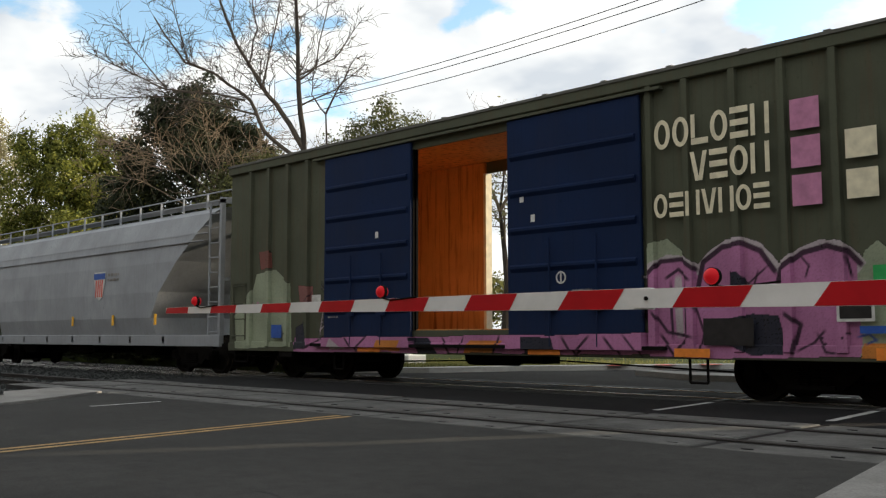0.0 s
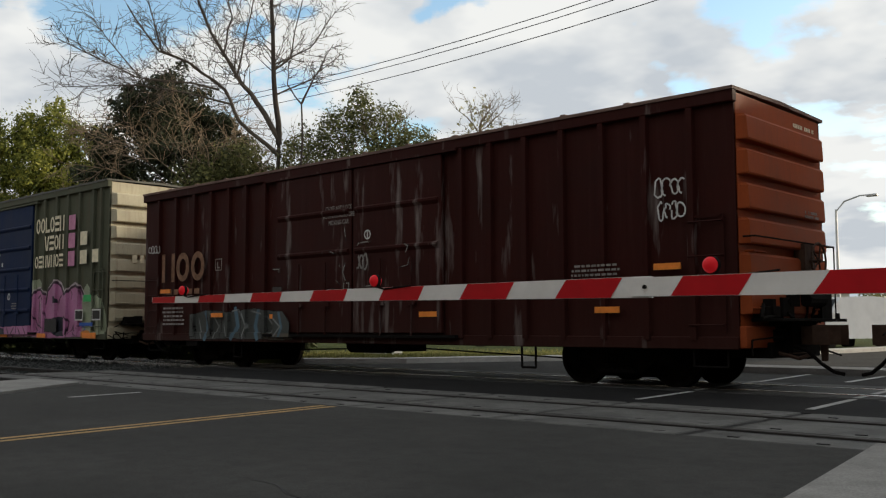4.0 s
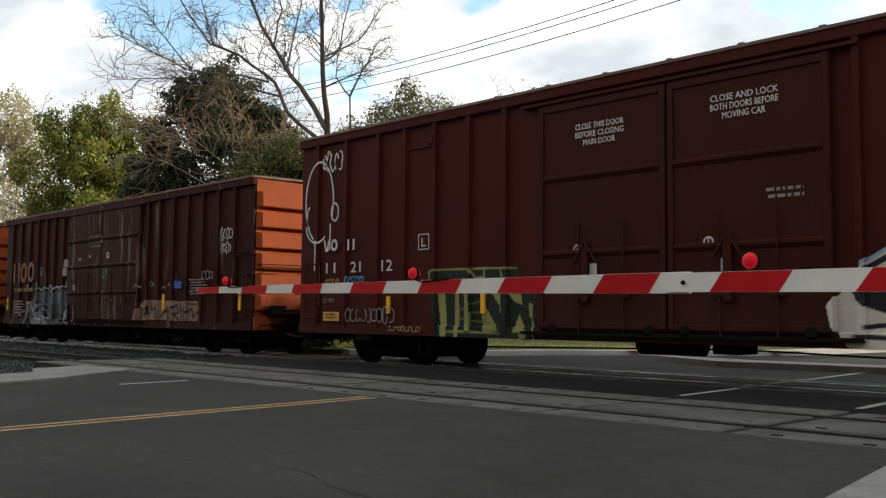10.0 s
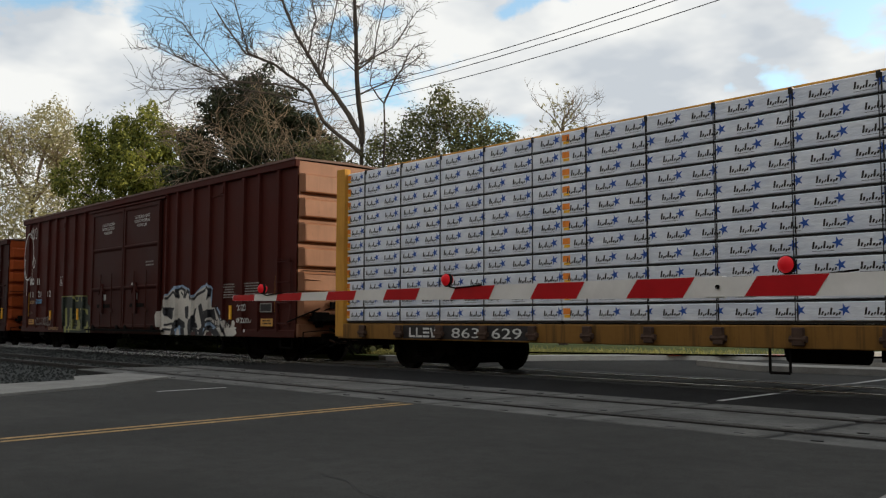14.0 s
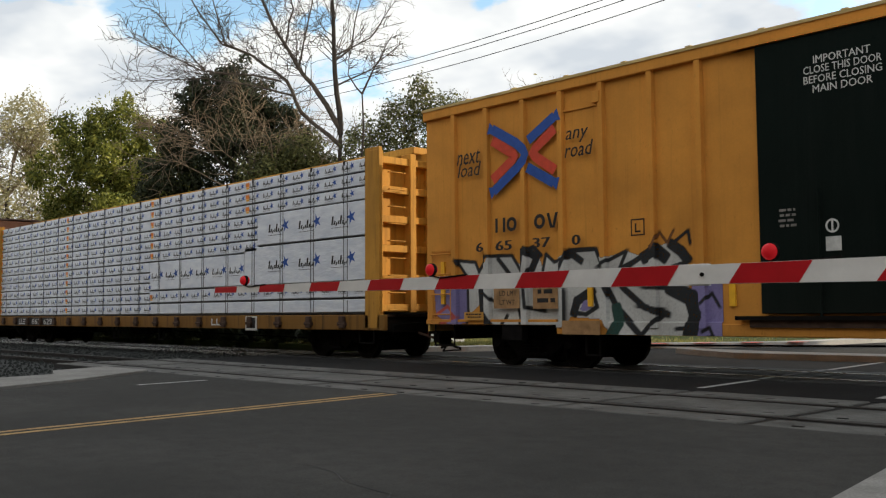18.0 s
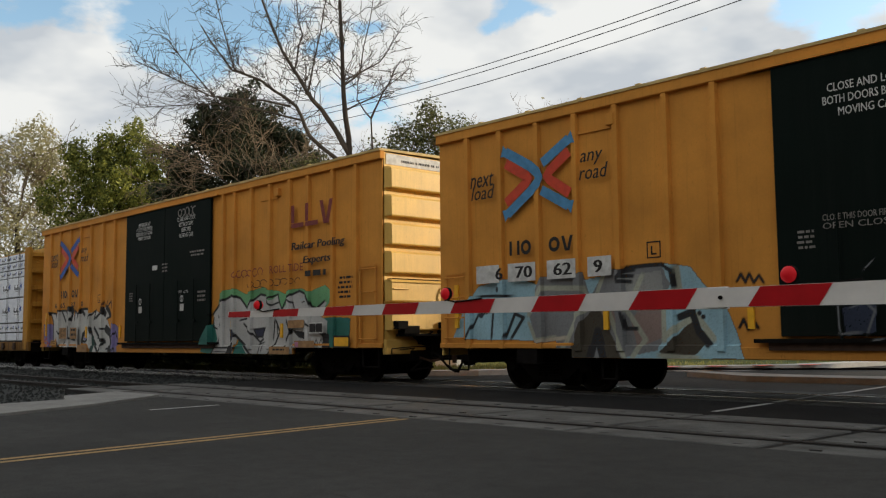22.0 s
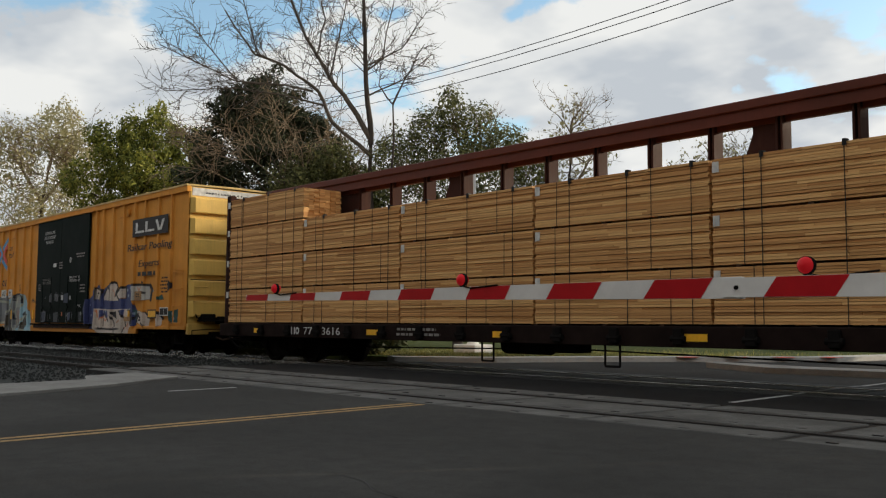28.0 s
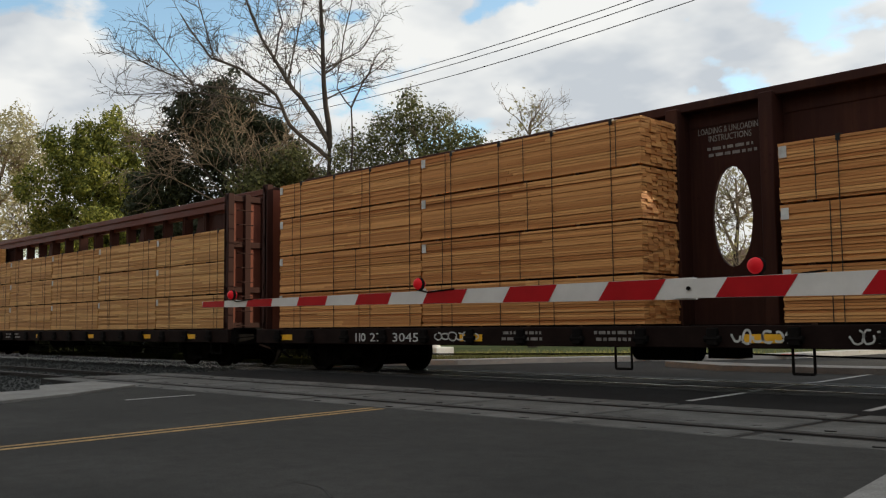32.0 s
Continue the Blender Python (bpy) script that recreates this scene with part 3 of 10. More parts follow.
def boxcar(label, x0, L, top, paint, end_paint, roof_paint, posts, doors, gap=None, end_ribs=5, notch=0.0, group="freight cars", tags=()):
    """posts: x of the side posts; doors: (x0, x1, z0, z1, paint, bands); gap: an open doorway (x0, x1, z0, z1);
    notch: how high the side is cut away over the trucks."""
    car = thing("boxcar", label, "boxcar", group)
    ROLLING.append((car, x0))
    wall_top = top - 0.10

    def wall(y0, y1, hole):
        g = Geo()
        if hole:
            g.box(0, hole[0], y0, y1, SILL, wall_top).box(hole[1], L, y0, y1, SILL, wall_top)
            g.box(hole[0], hole[1], y0, y1, hole[3], wall_top).box(hole[0], hole[1], y0, y1, SILL, hole[2])
        elif notch:
            g.box(0, L, y0, y1, notch, wall_top).box(3.45, L - 3.45, y0, y1, SILL, notch)
        else:
            g.box(0, L, y0, y1, SILL, wall_top)
        return g
    part("side_wall", wall(-1.60, -1.55, gap), paint, car)
    far = (gap[0] - 0.9, gap[0] + 1.9, gap[2], gap[3]) if gap else None
    part("side_wall", wall(1.55, 1.60, far), paint, car)
    for x in posts:
        part("side_post", Geo().prism([(x - 0.065, -1.60), (x - 0.05, -1.68), (x + 0.05, -1.68), (x + 0.065, -1.60)], max(notch, SILL + 0.12), wall_top - 0.16, "z"), paint, car)
    part("top_rail", Geo().chamfer(-0.03, L + 0.03, -1.69, -1.55, wall_top - 0.18, wall_top + 0.02, 0.015), paint, car)
    part("side_sill", Geo().chamfer(3.45 if notch else 0, L - 3.45 if notch else L, -1.645, -1.55, SILL - 0.02, SILL + 0.17, 0.012), paint, car)
    if notch:
        for a, b in ((0, 3.45), (L - 3.45, L)):
            part("side_sill", Geo().chamfer(a, b, -1.645, -1.55, notch, notch + 0.10, 0.012), paint, car)
    roof = Geo().prism([(-1.71, wall_top), (-1.71, wall_top + 0.05), (0, wall_top + 0.09), (1.68, wall_top + 0.05), (1.68, wall_top), (0, wall_top + 0.03)], -0.04, L + 0.04, "x")
    r = part("roof", roof, roof_paint, car)
    for k in range(1, int(L / 1.25)):
        x = k * 1.25
        part("roof_rib", Geo().prism([(-1.67, wall_top + 0.045), (-1.67, wall_top + 0.085), (0, wall_top + 0.125), (1.67, wall_top + 0.085), (1.67, wall_top + 0.045), (0, wall_top + 0.08)], x - 0.05, x + 0.05, "x"), roof_paint, r)
    # both ends take a lighter colour than the sides, sunlight included
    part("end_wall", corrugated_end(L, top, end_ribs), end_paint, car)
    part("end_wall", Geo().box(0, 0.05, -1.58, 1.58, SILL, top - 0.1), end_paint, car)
    part("floor", Geo().box(0.05, L - 0.07, -1.55, 1.55, 1.04, 1.12), RUSTY if not gap else PLYWOOD, car)
    for i, (a, b, z0, z1, dm, bands) in enumerate(doors):
        d = part("door", Geo().chamfer(a, b, -1.70, -1.625, z0, z1, 0.012), dm, car)
        h = (z1 - z0) / bands
        for k in range(1, bands):
            z = z0 + k * h
            part("door_rib", Geo().prism([(-1.70, z - 0.09), (-1.745, z - 0.02), (-1.745, z + 0.02), (-1.70, z + 0.05)], a + 0.08, b - 0.08, "x"), dm, d)
        bars_ = Geo()
        for x in (a + 0.35 * (b - a), a + 0.7 * (b - a)):
            bars_.tube((x, -1.755, z0 - 0.05), (x, -1.755, z1 * 0.55), 0.018, 0.018, 6)
            bars_.box(x - 0.12, x + 0.12, -1.78, -1.74, z0 + 0.55, z0 + 0.62)
        part("lock_rod", bars_, dm, d)
    if doors:
        a, b = min(d[0] for d in doors) - 0.4, max(d[1] for d in doors) + 0.4
        part("door_track", Geo().box(a, b, -1.76, -1.60, doors[0][2] - 0.09, doors[0][2] - 0.03), BLACK, car)
        part("door_track", Geo().box(a, b, -1.74, -1.60, doors[0][3] + 0.01, doors[0][3] + 0.06), paint, car)
    underframe(car, L, 2.4, L - 2.4)
    end_fittings(car, L, end_paint)
    side_ladder(car, L - 0.75, L - 0.2, 1.0, 2.55, paint)
    side_ladder(car, 0.2, 0.75, 1.0, 2.2, paint)
    spray_pieces(car, tags, posts, doors, notch, L)
    for x in (4.0, L - 4.1):
        part("stirrup_step", Geo().path([(x, -1.5, 0.66), (x, -1.5, 0.28), (x + 0.3, -1.5, 0.28), (x + 0.3, -1.5, 0.66)], 0.022, 5), BLACK, car)
    part("jacking_pad", Geo().box(2.1, 2.6, -1.62, -1.45, 0.52, max(SILL, notch)), BLACK, car)
    return car


def stroke(width, ink, *points):
    """A sprayed line through a few points, as thin overlapping lozenges."""
    out = []
    for (xa, za), (xb, zb) in zip(points, points[1:]):
        out.append(((xa + xb) / 2, (za + zb) / 2, math.hypot(xb - xa, zb - za) / 2 + width * 0.4, width / 2, math.atan2(zb - za, xb - xa), True, ink, (0, ink)))
    return out


def area(ink, *points):
    """A sprayed field inside a run of corners."""
    return [("area", ink, points)]


def jagged_piece():
    """Tall white letters with black edges over a lavender cloud."""
    white, dark, lilac = (0.55, 0.55, 0.53), (0.015, 0.017, 0.02), (0.23, 0.20, 0.40)
    out = []
    out += area(lilac, (0.21, 1.64), (1.18, 1.62), (1.24, 0.83), (0.73, 0.75), (0.25, 0.99))
    out += area(lilac, (6.16, 1.68), (6.72, 1.46), (6.74, 0.59), (6.03, 0.58), (6.23, 0.97))
    out += area(white, (0.89, 2.07), (1.4, 2.01), (1.54, 1.81), (1.82, 2.11), (2.35, 2.1), (2.61, 1.87), (2.65, 2.17), (2.93, 2.23), (3.1, 1.85), (3.19, 2.09), (3.41, 1.93), (3.76, 2.11), (4.32, 2.05), (4.48, 1.93), (4.96, 2.04), (5.26, 1.94), (5.48, 2.06), (5.75, 2.13), (5.94, 2.07), (6.16, 1.82), (5.88, 1.72), (6.15, 1.39), (6.26, 1.14), (6.19, 0.8), (6.03, 0.58), (5.22, 0.58), (4.61, 0.62), (4.46, 0.89), (3.74, 0.93), (3.62, 0.76), (1.86, 0.75), (1.66, 0.83), (1.53, 1.19), (1.24, 0.98), (1.18, 1.62))
    out += stroke(0.068, dark, (0.89, 2.05), (1.4, 2), (1.5, 1.81), (1.72, 2.1))
    out += stroke(0.068, dark, (0.89, 2.05), (1.18, 1.72), (1.2, 0.78))
    out += stroke(0.068, dark, (1.72, 2.1), (2.35, 2.1), (2.58, 1.79))
    out += stroke(0.095, dark, (1.99, 2.05), (2.31, 1.73))
    out += stroke(0.162, dark, (2.7, 2.17), (2.96, 2.03), (2.82, 1.78))
    out += stroke(0.081, dark, (2.58, 1.75), (2.65, 2.17), (2.88, 2.22), (3.07, 2.05))
    out += stroke(0.068, dark, (3.1, 1.75), (3.18, 2.07), (3.38, 1.92), (3.76, 1.99))
    out += stroke(0.081, dark, (3.52, 1.78), (3.72, 2.11), (4.32, 2.09), (4.45, 1.78))
    out += stroke(0.068, dark, (4.32, 1.78), (4.96, 2.04), (4.8, 1.74), (5.26, 1.94))
    out += stroke(0.135, dark, (3.76, 2.06), (3.99, 1.91))
    out += stroke(0.216, dark, (5.31, 1.92), (5.54, 2.03), (5.7, 1.91))
    out += stroke(0.095, dark, (4.95, 1.77), (5.48, 2.06))
    out += stroke(0.176, dark, (5.83, 2.1), (6.01, 1.98), (6.12, 1.85))
    out += stroke(0.068, dark, (6.16, 1.82), (5.83, 1.74))
    out += stroke(0.162, dark, (1.55, 1.5), (1.6, 1.04), (1.84, 0.76))
    out += stroke(0.068, dark, (1.55, 1.48), (1.9, 1.24))
    out += stroke(0.081, dark, (2.69, 1.52), (2.73, 1.13), (3.17, 1.06))
    out += stroke(0.081, dark, (2.24, 0.98), (2.08, 0.74))
    out += stroke(0.068, dark, (2.53, 1.08), (2.6, 0.76))
    out += stroke(0.068, dark, (3.63, 1.45), (3.65, 0.77))
    out += stroke(0.176, dark, (3.81, 1), (3.88, 1.21), (4.22, 1.39))
    out += stroke(0.081, dark, (4.22, 1.39), (4.32, 1.11), (4.08, 0.98), (3.81, 1))
    out += area(lilac, (3.94, 1.05), (4.01, 1.2), (4.17, 1.27), (4.21, 1.11), (4.08, 1.03))
    out += stroke(0.121, dark, (4.52, 1.45), (4.73, 1.11), (5.24, 0.61))
    out += stroke(0.121, dark, (4.84, 1.44), (5.29, 1.1), (5.74, 0.99))
    out += stroke(0.081, dark, (5.7, 1.01), (5.39, 0.8), (5.18, 0.58))
    out += stroke(0.068, dark, (5.14, 1.11), (5.67, 1.07))
    out += stroke(0.27, dark, (5.82, 1.41), (6.17, 1.24), (6.25, 0.97), (6.15, 0.65))
    out += stroke(0.068, dark, (5.24, 1.43), (5.92, 1.41))
    out += stroke(0.216, (0.02, 0.06, 0.05), (4.59, 0.57), (4.78, 0.84), (4.73, 1.08))
    out += stroke(0.068, dark, (5.9, 0.76), (6.22, 0.79))
    out += stroke(0.054, dark, (6.36, 1.14), (6.54, 1.3), (6.67, 1.09))
    out += stroke(0.054, dark, (6.37, 0.71), (6.51, 0.77), (6.57, 0.64), (6.4, 0.61))
    out += stroke(0.068, (0.45, 0.08, 0.06), (0.25, 0.99), (0.59, 1.15), (0.88, 0.93), (0.43, 0.82))
    out += stroke(0.054, dark, (5.85, 2.12), (6.13, 2.31), (6.17, 2.1))
    out += stroke(0.041, (0.20, 0.08, 0.03), (5.48, 2.08), (5.61, 2.31), (5.75, 2.13), (5.87, 2.33))
    return out


def broad_piece():
    """Grey and olive letters with pale edges on a light blue cloud."""
    blue, grey, olive, pale, dark, rose = (0.33, 0.53, 0.62), (0.21, 0.22, 0.23), (0.06, 0.052, 0.038), (0.40, 0.42, 0.34), (0.02, 0.022, 0.026), (0.27, 0.20, 0.18)
    out = []
    out += area(blue, (0.37, 0.99), (0.69, 1.59), (1.07, 2), (2.05, 2.14), (2.89, 1.88), (5.31, 2.19), (5.86, 2.1), (6.13, 1.76), (6.46, 1.47), (6.64, 1.07), (6.78, 0.64), (3.19, 0.59), (3.04, 0.93))
    out += area(grey, (2.39, 1.44), (2.76, 2.08), (3.7, 2.12), (3.85, 1.68), (4.19, 2.15), (5.31, 2.15), (5.55, 1.83), (5.3, 1.53), (5.43, 1.18), (5.24, 0.78), (4.53, 0.65), (3.19, 0.59), (3.04, 0.96), (2.55, 0.92))
    out += area(rose, (4.89, 1.51), (5.39, 1.48), (5.3, 0.98), (4.81, 0.82), (4.71, 1.24))
    out += area(rose, (3.89, 1.54), (4.33, 1.56), (4.4, 1.24), (4.11, 1.14))
    out += area(olive, (3.32, 0.64), (3.63, 1.25), (4.01, 1.57), (4.2, 1.19), (4.5, 0.65), (4.17, 0.63), (3.99, 0.98), (3.81, 0.62))
    out += area(olive, (5.48, 0.92), (5.87, 1.25), (6.21, 0.96), (5.98, 0.71), (5.47, 0.62), (5.27, 0.76))
    out += area((0.30, 0.31, 0.30), (4.55, 2.02), (5.31, 2.07), (5.36, 1.68), (4.69, 1.6))
    out += stroke(0.095, pale, (3.11, 0.59), (3.57, 1.39), (4, 1.6))
    out += stroke(0.095, pale, (4.2, 1.56), (4.56, 0.65))
    out += stroke(0.095, pale, (4.94, 2.01), (4.63, 1.45), (4.98, 0.96), (4.74, 0.67))
    out += stroke(0.108, pale, (5.61, 2.1), (5.65, 1.77), (5.36, 1.53), (5.35, 0.96), (5.64, 1.16), (5.95, 1.31), (6.26, 0.94))
    out += stroke(0.095, pale, (2.39, 1.42), (2.76, 1.88), (3.7, 1.85), (3.82, 1.63))
    out += stroke(0.081, pale, (3.01, 0.99), (2.55, 0.94), (2.39, 1.27))
    out += stroke(0.081, pale, (5.28, 0.7), (5.98, 0.65))
    out += stroke(0.081, pale, (4.19, 2.15), (3.97, 1.68))
    out += stroke(0.068, dark, (4.44, 1.98), (4.64, 2.17), (5.31, 2.17), (5.53, 2.06), (5.58, 1.8))
    out += stroke(0.054, dark, (1.07, 1.81), (1.97, 1.79))
    out += stroke(0.121, dark, (5.64, 1.3), (5.87, 1.37), (5.99, 1.06), (6.18, 0.86))
    out += stroke(0.068, dark, (4.52, 2.11), (4.78, 2.12))
    out += stroke(0.068, dark, (4.5, 2.03), (4.75, 2.02))
    out += stroke(0.068, dark, (4.47, 1.94), (4.72, 1.93))
    out += stroke(0.054, dark, (0.79, 0.99), (1.09, 1.46), (1.49, 1.52), (1.43, 0.99))
    out += stroke(0.068, dark, (1.81, 1.01), (2.05, 1.45), (2.26, 1.37), (1.95, 0.99))
    out += stroke(0.054, dark, (2.05, 2.25), (1.97, 2.08))
    out += stroke(0.162, dark, (3.8, 0.56), (4, 1.09), (4.14, 0.56))
    out += stroke(0.068, dark, (4.54, 1.4), (4.61, 1.14), (4.82, 1.14))
    out.append((6, 1.35, 0.04, 0.04, 0, False, dark, (0, dark)))
    out.append((6.07, 1.29, 0.04, 0.04, 0, False, dark, (0, dark)))
    out.append((5.9, 1.41, 0.04, 0.04, 0, False, dark, (0, dark)))
    out.append((1.62, 1.92, 0.07, 0.07, 0, False, (0.03, 0.035, 0.05), (0, (0.03, 0.035, 0.05))))
    out.append((1.16, 1.46, 0.07, 0.07, 0, False, (0.03, 0.035, 0.05), (0, (0.03, 0.035, 0.05))))
    out += stroke(0.068, (0.55, 0.5, 0.4), (2.55, 0.92), (3.28, 0.98))
    out += stroke(0.041, dark, (6.66, 1.81), (6.73, 1.92), (6.8, 1.79), (6.87, 1.92), (6.94, 1.78), (7.03, 1.89), (7.1, 1.78))
    out += stroke(0.047, dark, (6.69, 1.12), (6.76, 1.24), (6.83, 1.09), (6.92, 1.22), (6.99, 1.11))
    return out


def letter_blocks():
    """Cream letters with black edges over navy spots."""
    cream, navy, dark, teal, spot, rust = (0.60, 0.52, 0.45), (0.05, 0.065, 0.18), (0.014, 0.014, 0.018), (0.045, 0.12, 0.115), (0.33, 0.42, 0.50), (0.50, 0.19, 0.09)
    out = []
    out += area(navy, (12.62, 1.46), (12.8, 1.83), (13.16, 1.98), (13.65, 2.33), (14.13, 2.15), (14.58, 2.33), (14.77, 2.42), (14.83, 1.83), (16.06, 1.8), (16.01, 2.24), (16.5, 2.28), (16.55, 1.74), (16.96, 1.37), (16.9, 0.89), (16.43, 0.88), (14, 0.74), (12.81, 0.76))
    out += area(teal, (18.51, 1.83), (18.77, 1.9), (18.89, 1.73), (18.51, 1.73))
    out += area(teal, (19.37, 1.35), (19.89, 1.42), (19.88, 1), (19.46, 0.96), (19.37, 1.16))
    out += area(cream, (13.46, 2.2), (14.09, 2.12), (13.98, 1.77), (13.46, 1.82))
    out += area(cream, (14.17, 1.95), (14.48, 2.24), (14.78, 1.93), (14.83, 1.75), (14.17, 1.79))
    out += area(cream, (14.78, 2.28), (14.96, 2.39), (15.22, 2.35), (15.34, 2.2), (15.15, 2), (15.41, 1.81), (15.39, 1.74), (14.78, 1.75))
    out += area(cream, (15.15, 1.97), (15.46, 2.16), (16.01, 2.17), (16.03, 1.83), (15.39, 1.82))
    out += area((0.50, 0.48, 0.44), (16.49, 2.24), (17.87, 2.21), (17.93, 1.74), (16.51, 1.71))
    out += area(cream, (13.45, 1.48), (16.57, 1.44), (16.46, 0.88), (16.35, 0.63), (13.8, 0.6), (13.33, 0.77))
    out += area(cream, (16.9, 1.4), (17.49, 1.34), (17.96, 1.28), (17.84, 0.87), (16.87, 0.99))
    out += area(cream, (18.5, 1.36), (18.82, 1.24), (18.76, 0.93), (18.49, 0.9))
    out += area(navy, (13.93, 1.43), (14.48, 1.42), (14.55, 1.07), (14.26, 1.29), (13.87, 1.09))
    out += area(dark, (14.85, 1.38), (15.22, 1.38), (15.31, 1.13), (14.98, 1.23))
    out += area(navy, (15.46, 1.43), (15.91, 1.43), (15.85, 1.22), (15.64, 1.28))
    out += area(teal, (16.69, 1.42), (16.94, 1.4), (16.99, 0.96), (16.79, 1.13))
    out += area(dark, (16.11, 1.43), (16.4, 1.42), (16.29, 1.24))
    out += stroke(0.068, dark, (13.46, 1.79), (13.46, 2.2), (14.09, 2.12), (13.98, 1.77))
    out += stroke(0.054, dark, (13.57, 1.85), (13.61, 2.02), (13.76, 2.02), (13.75, 1.78))
    out += stroke(0.081, dark, (14.17, 1.95), (14.48, 2.24), (14.78, 1.93))
    out += stroke(0.081, dark, (14.78, 1.75), (14.78, 2.28), (14.96, 2.39), (15.22, 2.35), (15.34, 2.2), (15.15, 2), (15.43, 1.77))
    out += stroke(0.081, dark, (15.08, 1.9), (15.48, 2.17), (16.02, 2.17), (16.05, 1.82))
    out += stroke(0.081, dark, (16.51, 1.71), (16.48, 2.24), (17.87, 2.21))
    out += stroke(0.135, dark, (17.89, 2.2), (18.03, 2.08), (17.93, 1.74))
    out += stroke(0.081, dark, (17.17, 1.9), (17.31, 1.99), (17.51, 1.96))
    out += stroke(0.068, dark, (17.27, 2.24), (17.31, 2.32), (17.47, 2.29))
    out += stroke(0.095, dark, (13.87, 1.4), (13.77, 1.09), (13.82, 0.8))
    out += stroke(0.068, dark, (14.25, 1.29), (14.75, 0.93))
    out += stroke(0.068, dark, (14.19, 1.33), (14.14, 0.85))
    out += stroke(0.068, dark, (14.85, 1.24), (15.1, 1), (15.15, 0.67))
    out += stroke(0.068, dark, (15.43, 1.39), (15.76, 1.28), (15.98, 1.06), (16.07, 0.88), (15.86, 0.67))
    out += stroke(0.081, dark, (16.39, 0.97), (16.65, 1.29), (16.65, 0.97))
    out += stroke(0.095, dark, (16.4, 1.38), (16.39, 0.97), (17.02, 1.28))
    out += stroke(0.068, dark, (13.66, 0.78), (15.55, 0.79))
    out += stroke(0.068, dark, (16.87, 0.99), (17.02, 1.24), (17.49, 0.93))
    out += stroke(0.068, dark, (17.55, 1.34), (17.92, 1.16))
    out += stroke(0.095, dark, (18.5, 1.34), (18.88, 1.14))
    out += stroke(0.054, dark, (17.04, 1.08), (17.3, 1.08))
    out.append((13.02, 1.25, 0.05, 0.05, 0, False, spot, (0, spot)))
    out.append((13.13, 0.99, 0.05, 0.05, 0, False, spot, (0, spot)))
    out.append((13.24, 1.67, 0.05, 0.05, 0, False, spot, (0, spot)))
    out.append((16.12, 2.07, 0.05, 0.05, 0, False, spot, (0, spot)))
    out.append((16.34, 2.14, 0.05, 0.05, 0, False, spot, (0, spot)))
    out.append((16.21, 1.88, 0.05, 0.05, 0, False, spot, (0, spot)))
    out.append((16.45, 1.97, 0.05, 0.05, 0, False, spot, (0, spot)))
    out.append((16.75, 1.29, 0.05, 0.05, 0, False, spot, (0, spot)))
    out.append((19.51, 1.28, 0.05, 0.05, 0, False, spot, (0, spot)))
    out.append((19.6, 1.12, 0.05, 0.05, 0, False, spot, (0, spot)))
    out.append((14.32, 2, 0.035, 0.035, 0, False, spot, (0, spot)))
    out.append((12.95, 1.62, 0.035, 0.035, 0, False, spot, (0, spot)))
    out.append((14.13, 1.37, 0.035, 0.035, 0, False, spot, (0, spot)))
    out.append((14.32, 1.39, 0.035, 0.035, 0, False, spot, (0, spot)))
    out.append((15.64, 1.36, 0.035, 0.035, 0, False, spot, (0, spot)))
    out.append((18.12, 2.03, 0.035, 0.035, 0, False, spot, (0, spot)))
    out.append((18.28, 2.04, 0.035, 0.035, 0, False, spot, (0, spot)))
    out += stroke(0.047, rust, (13.93, 1.09), (14.13, 1.2), (14.32, 1.05), (14.45, 1.15))
    out += stroke(0.047, rust, (16.91, 2.15), (17.13, 1.94))
    out += stroke(0.047, rust, (16.93, 1.95), (17.13, 2.14))
    out += stroke(0.047, rust, (15.31, 1.01), (15.55, 1.1), (15.66, 0.96))
    out += stroke(0.041, rust, (16.05, 0.78), (16.2, 0.97), (16.31, 0.77))
    out += stroke(0.041, rust, (14.95, 2.12), (15.08, 1.92))
    out += stroke(0.095, (0.55, 0.16, 0.04), (13.52, 1.4), (13.59, 1.2))
    out.append((19.29, 2.14, 0.17, 0.17, 0, False, dark, (0, dark)))
    return out


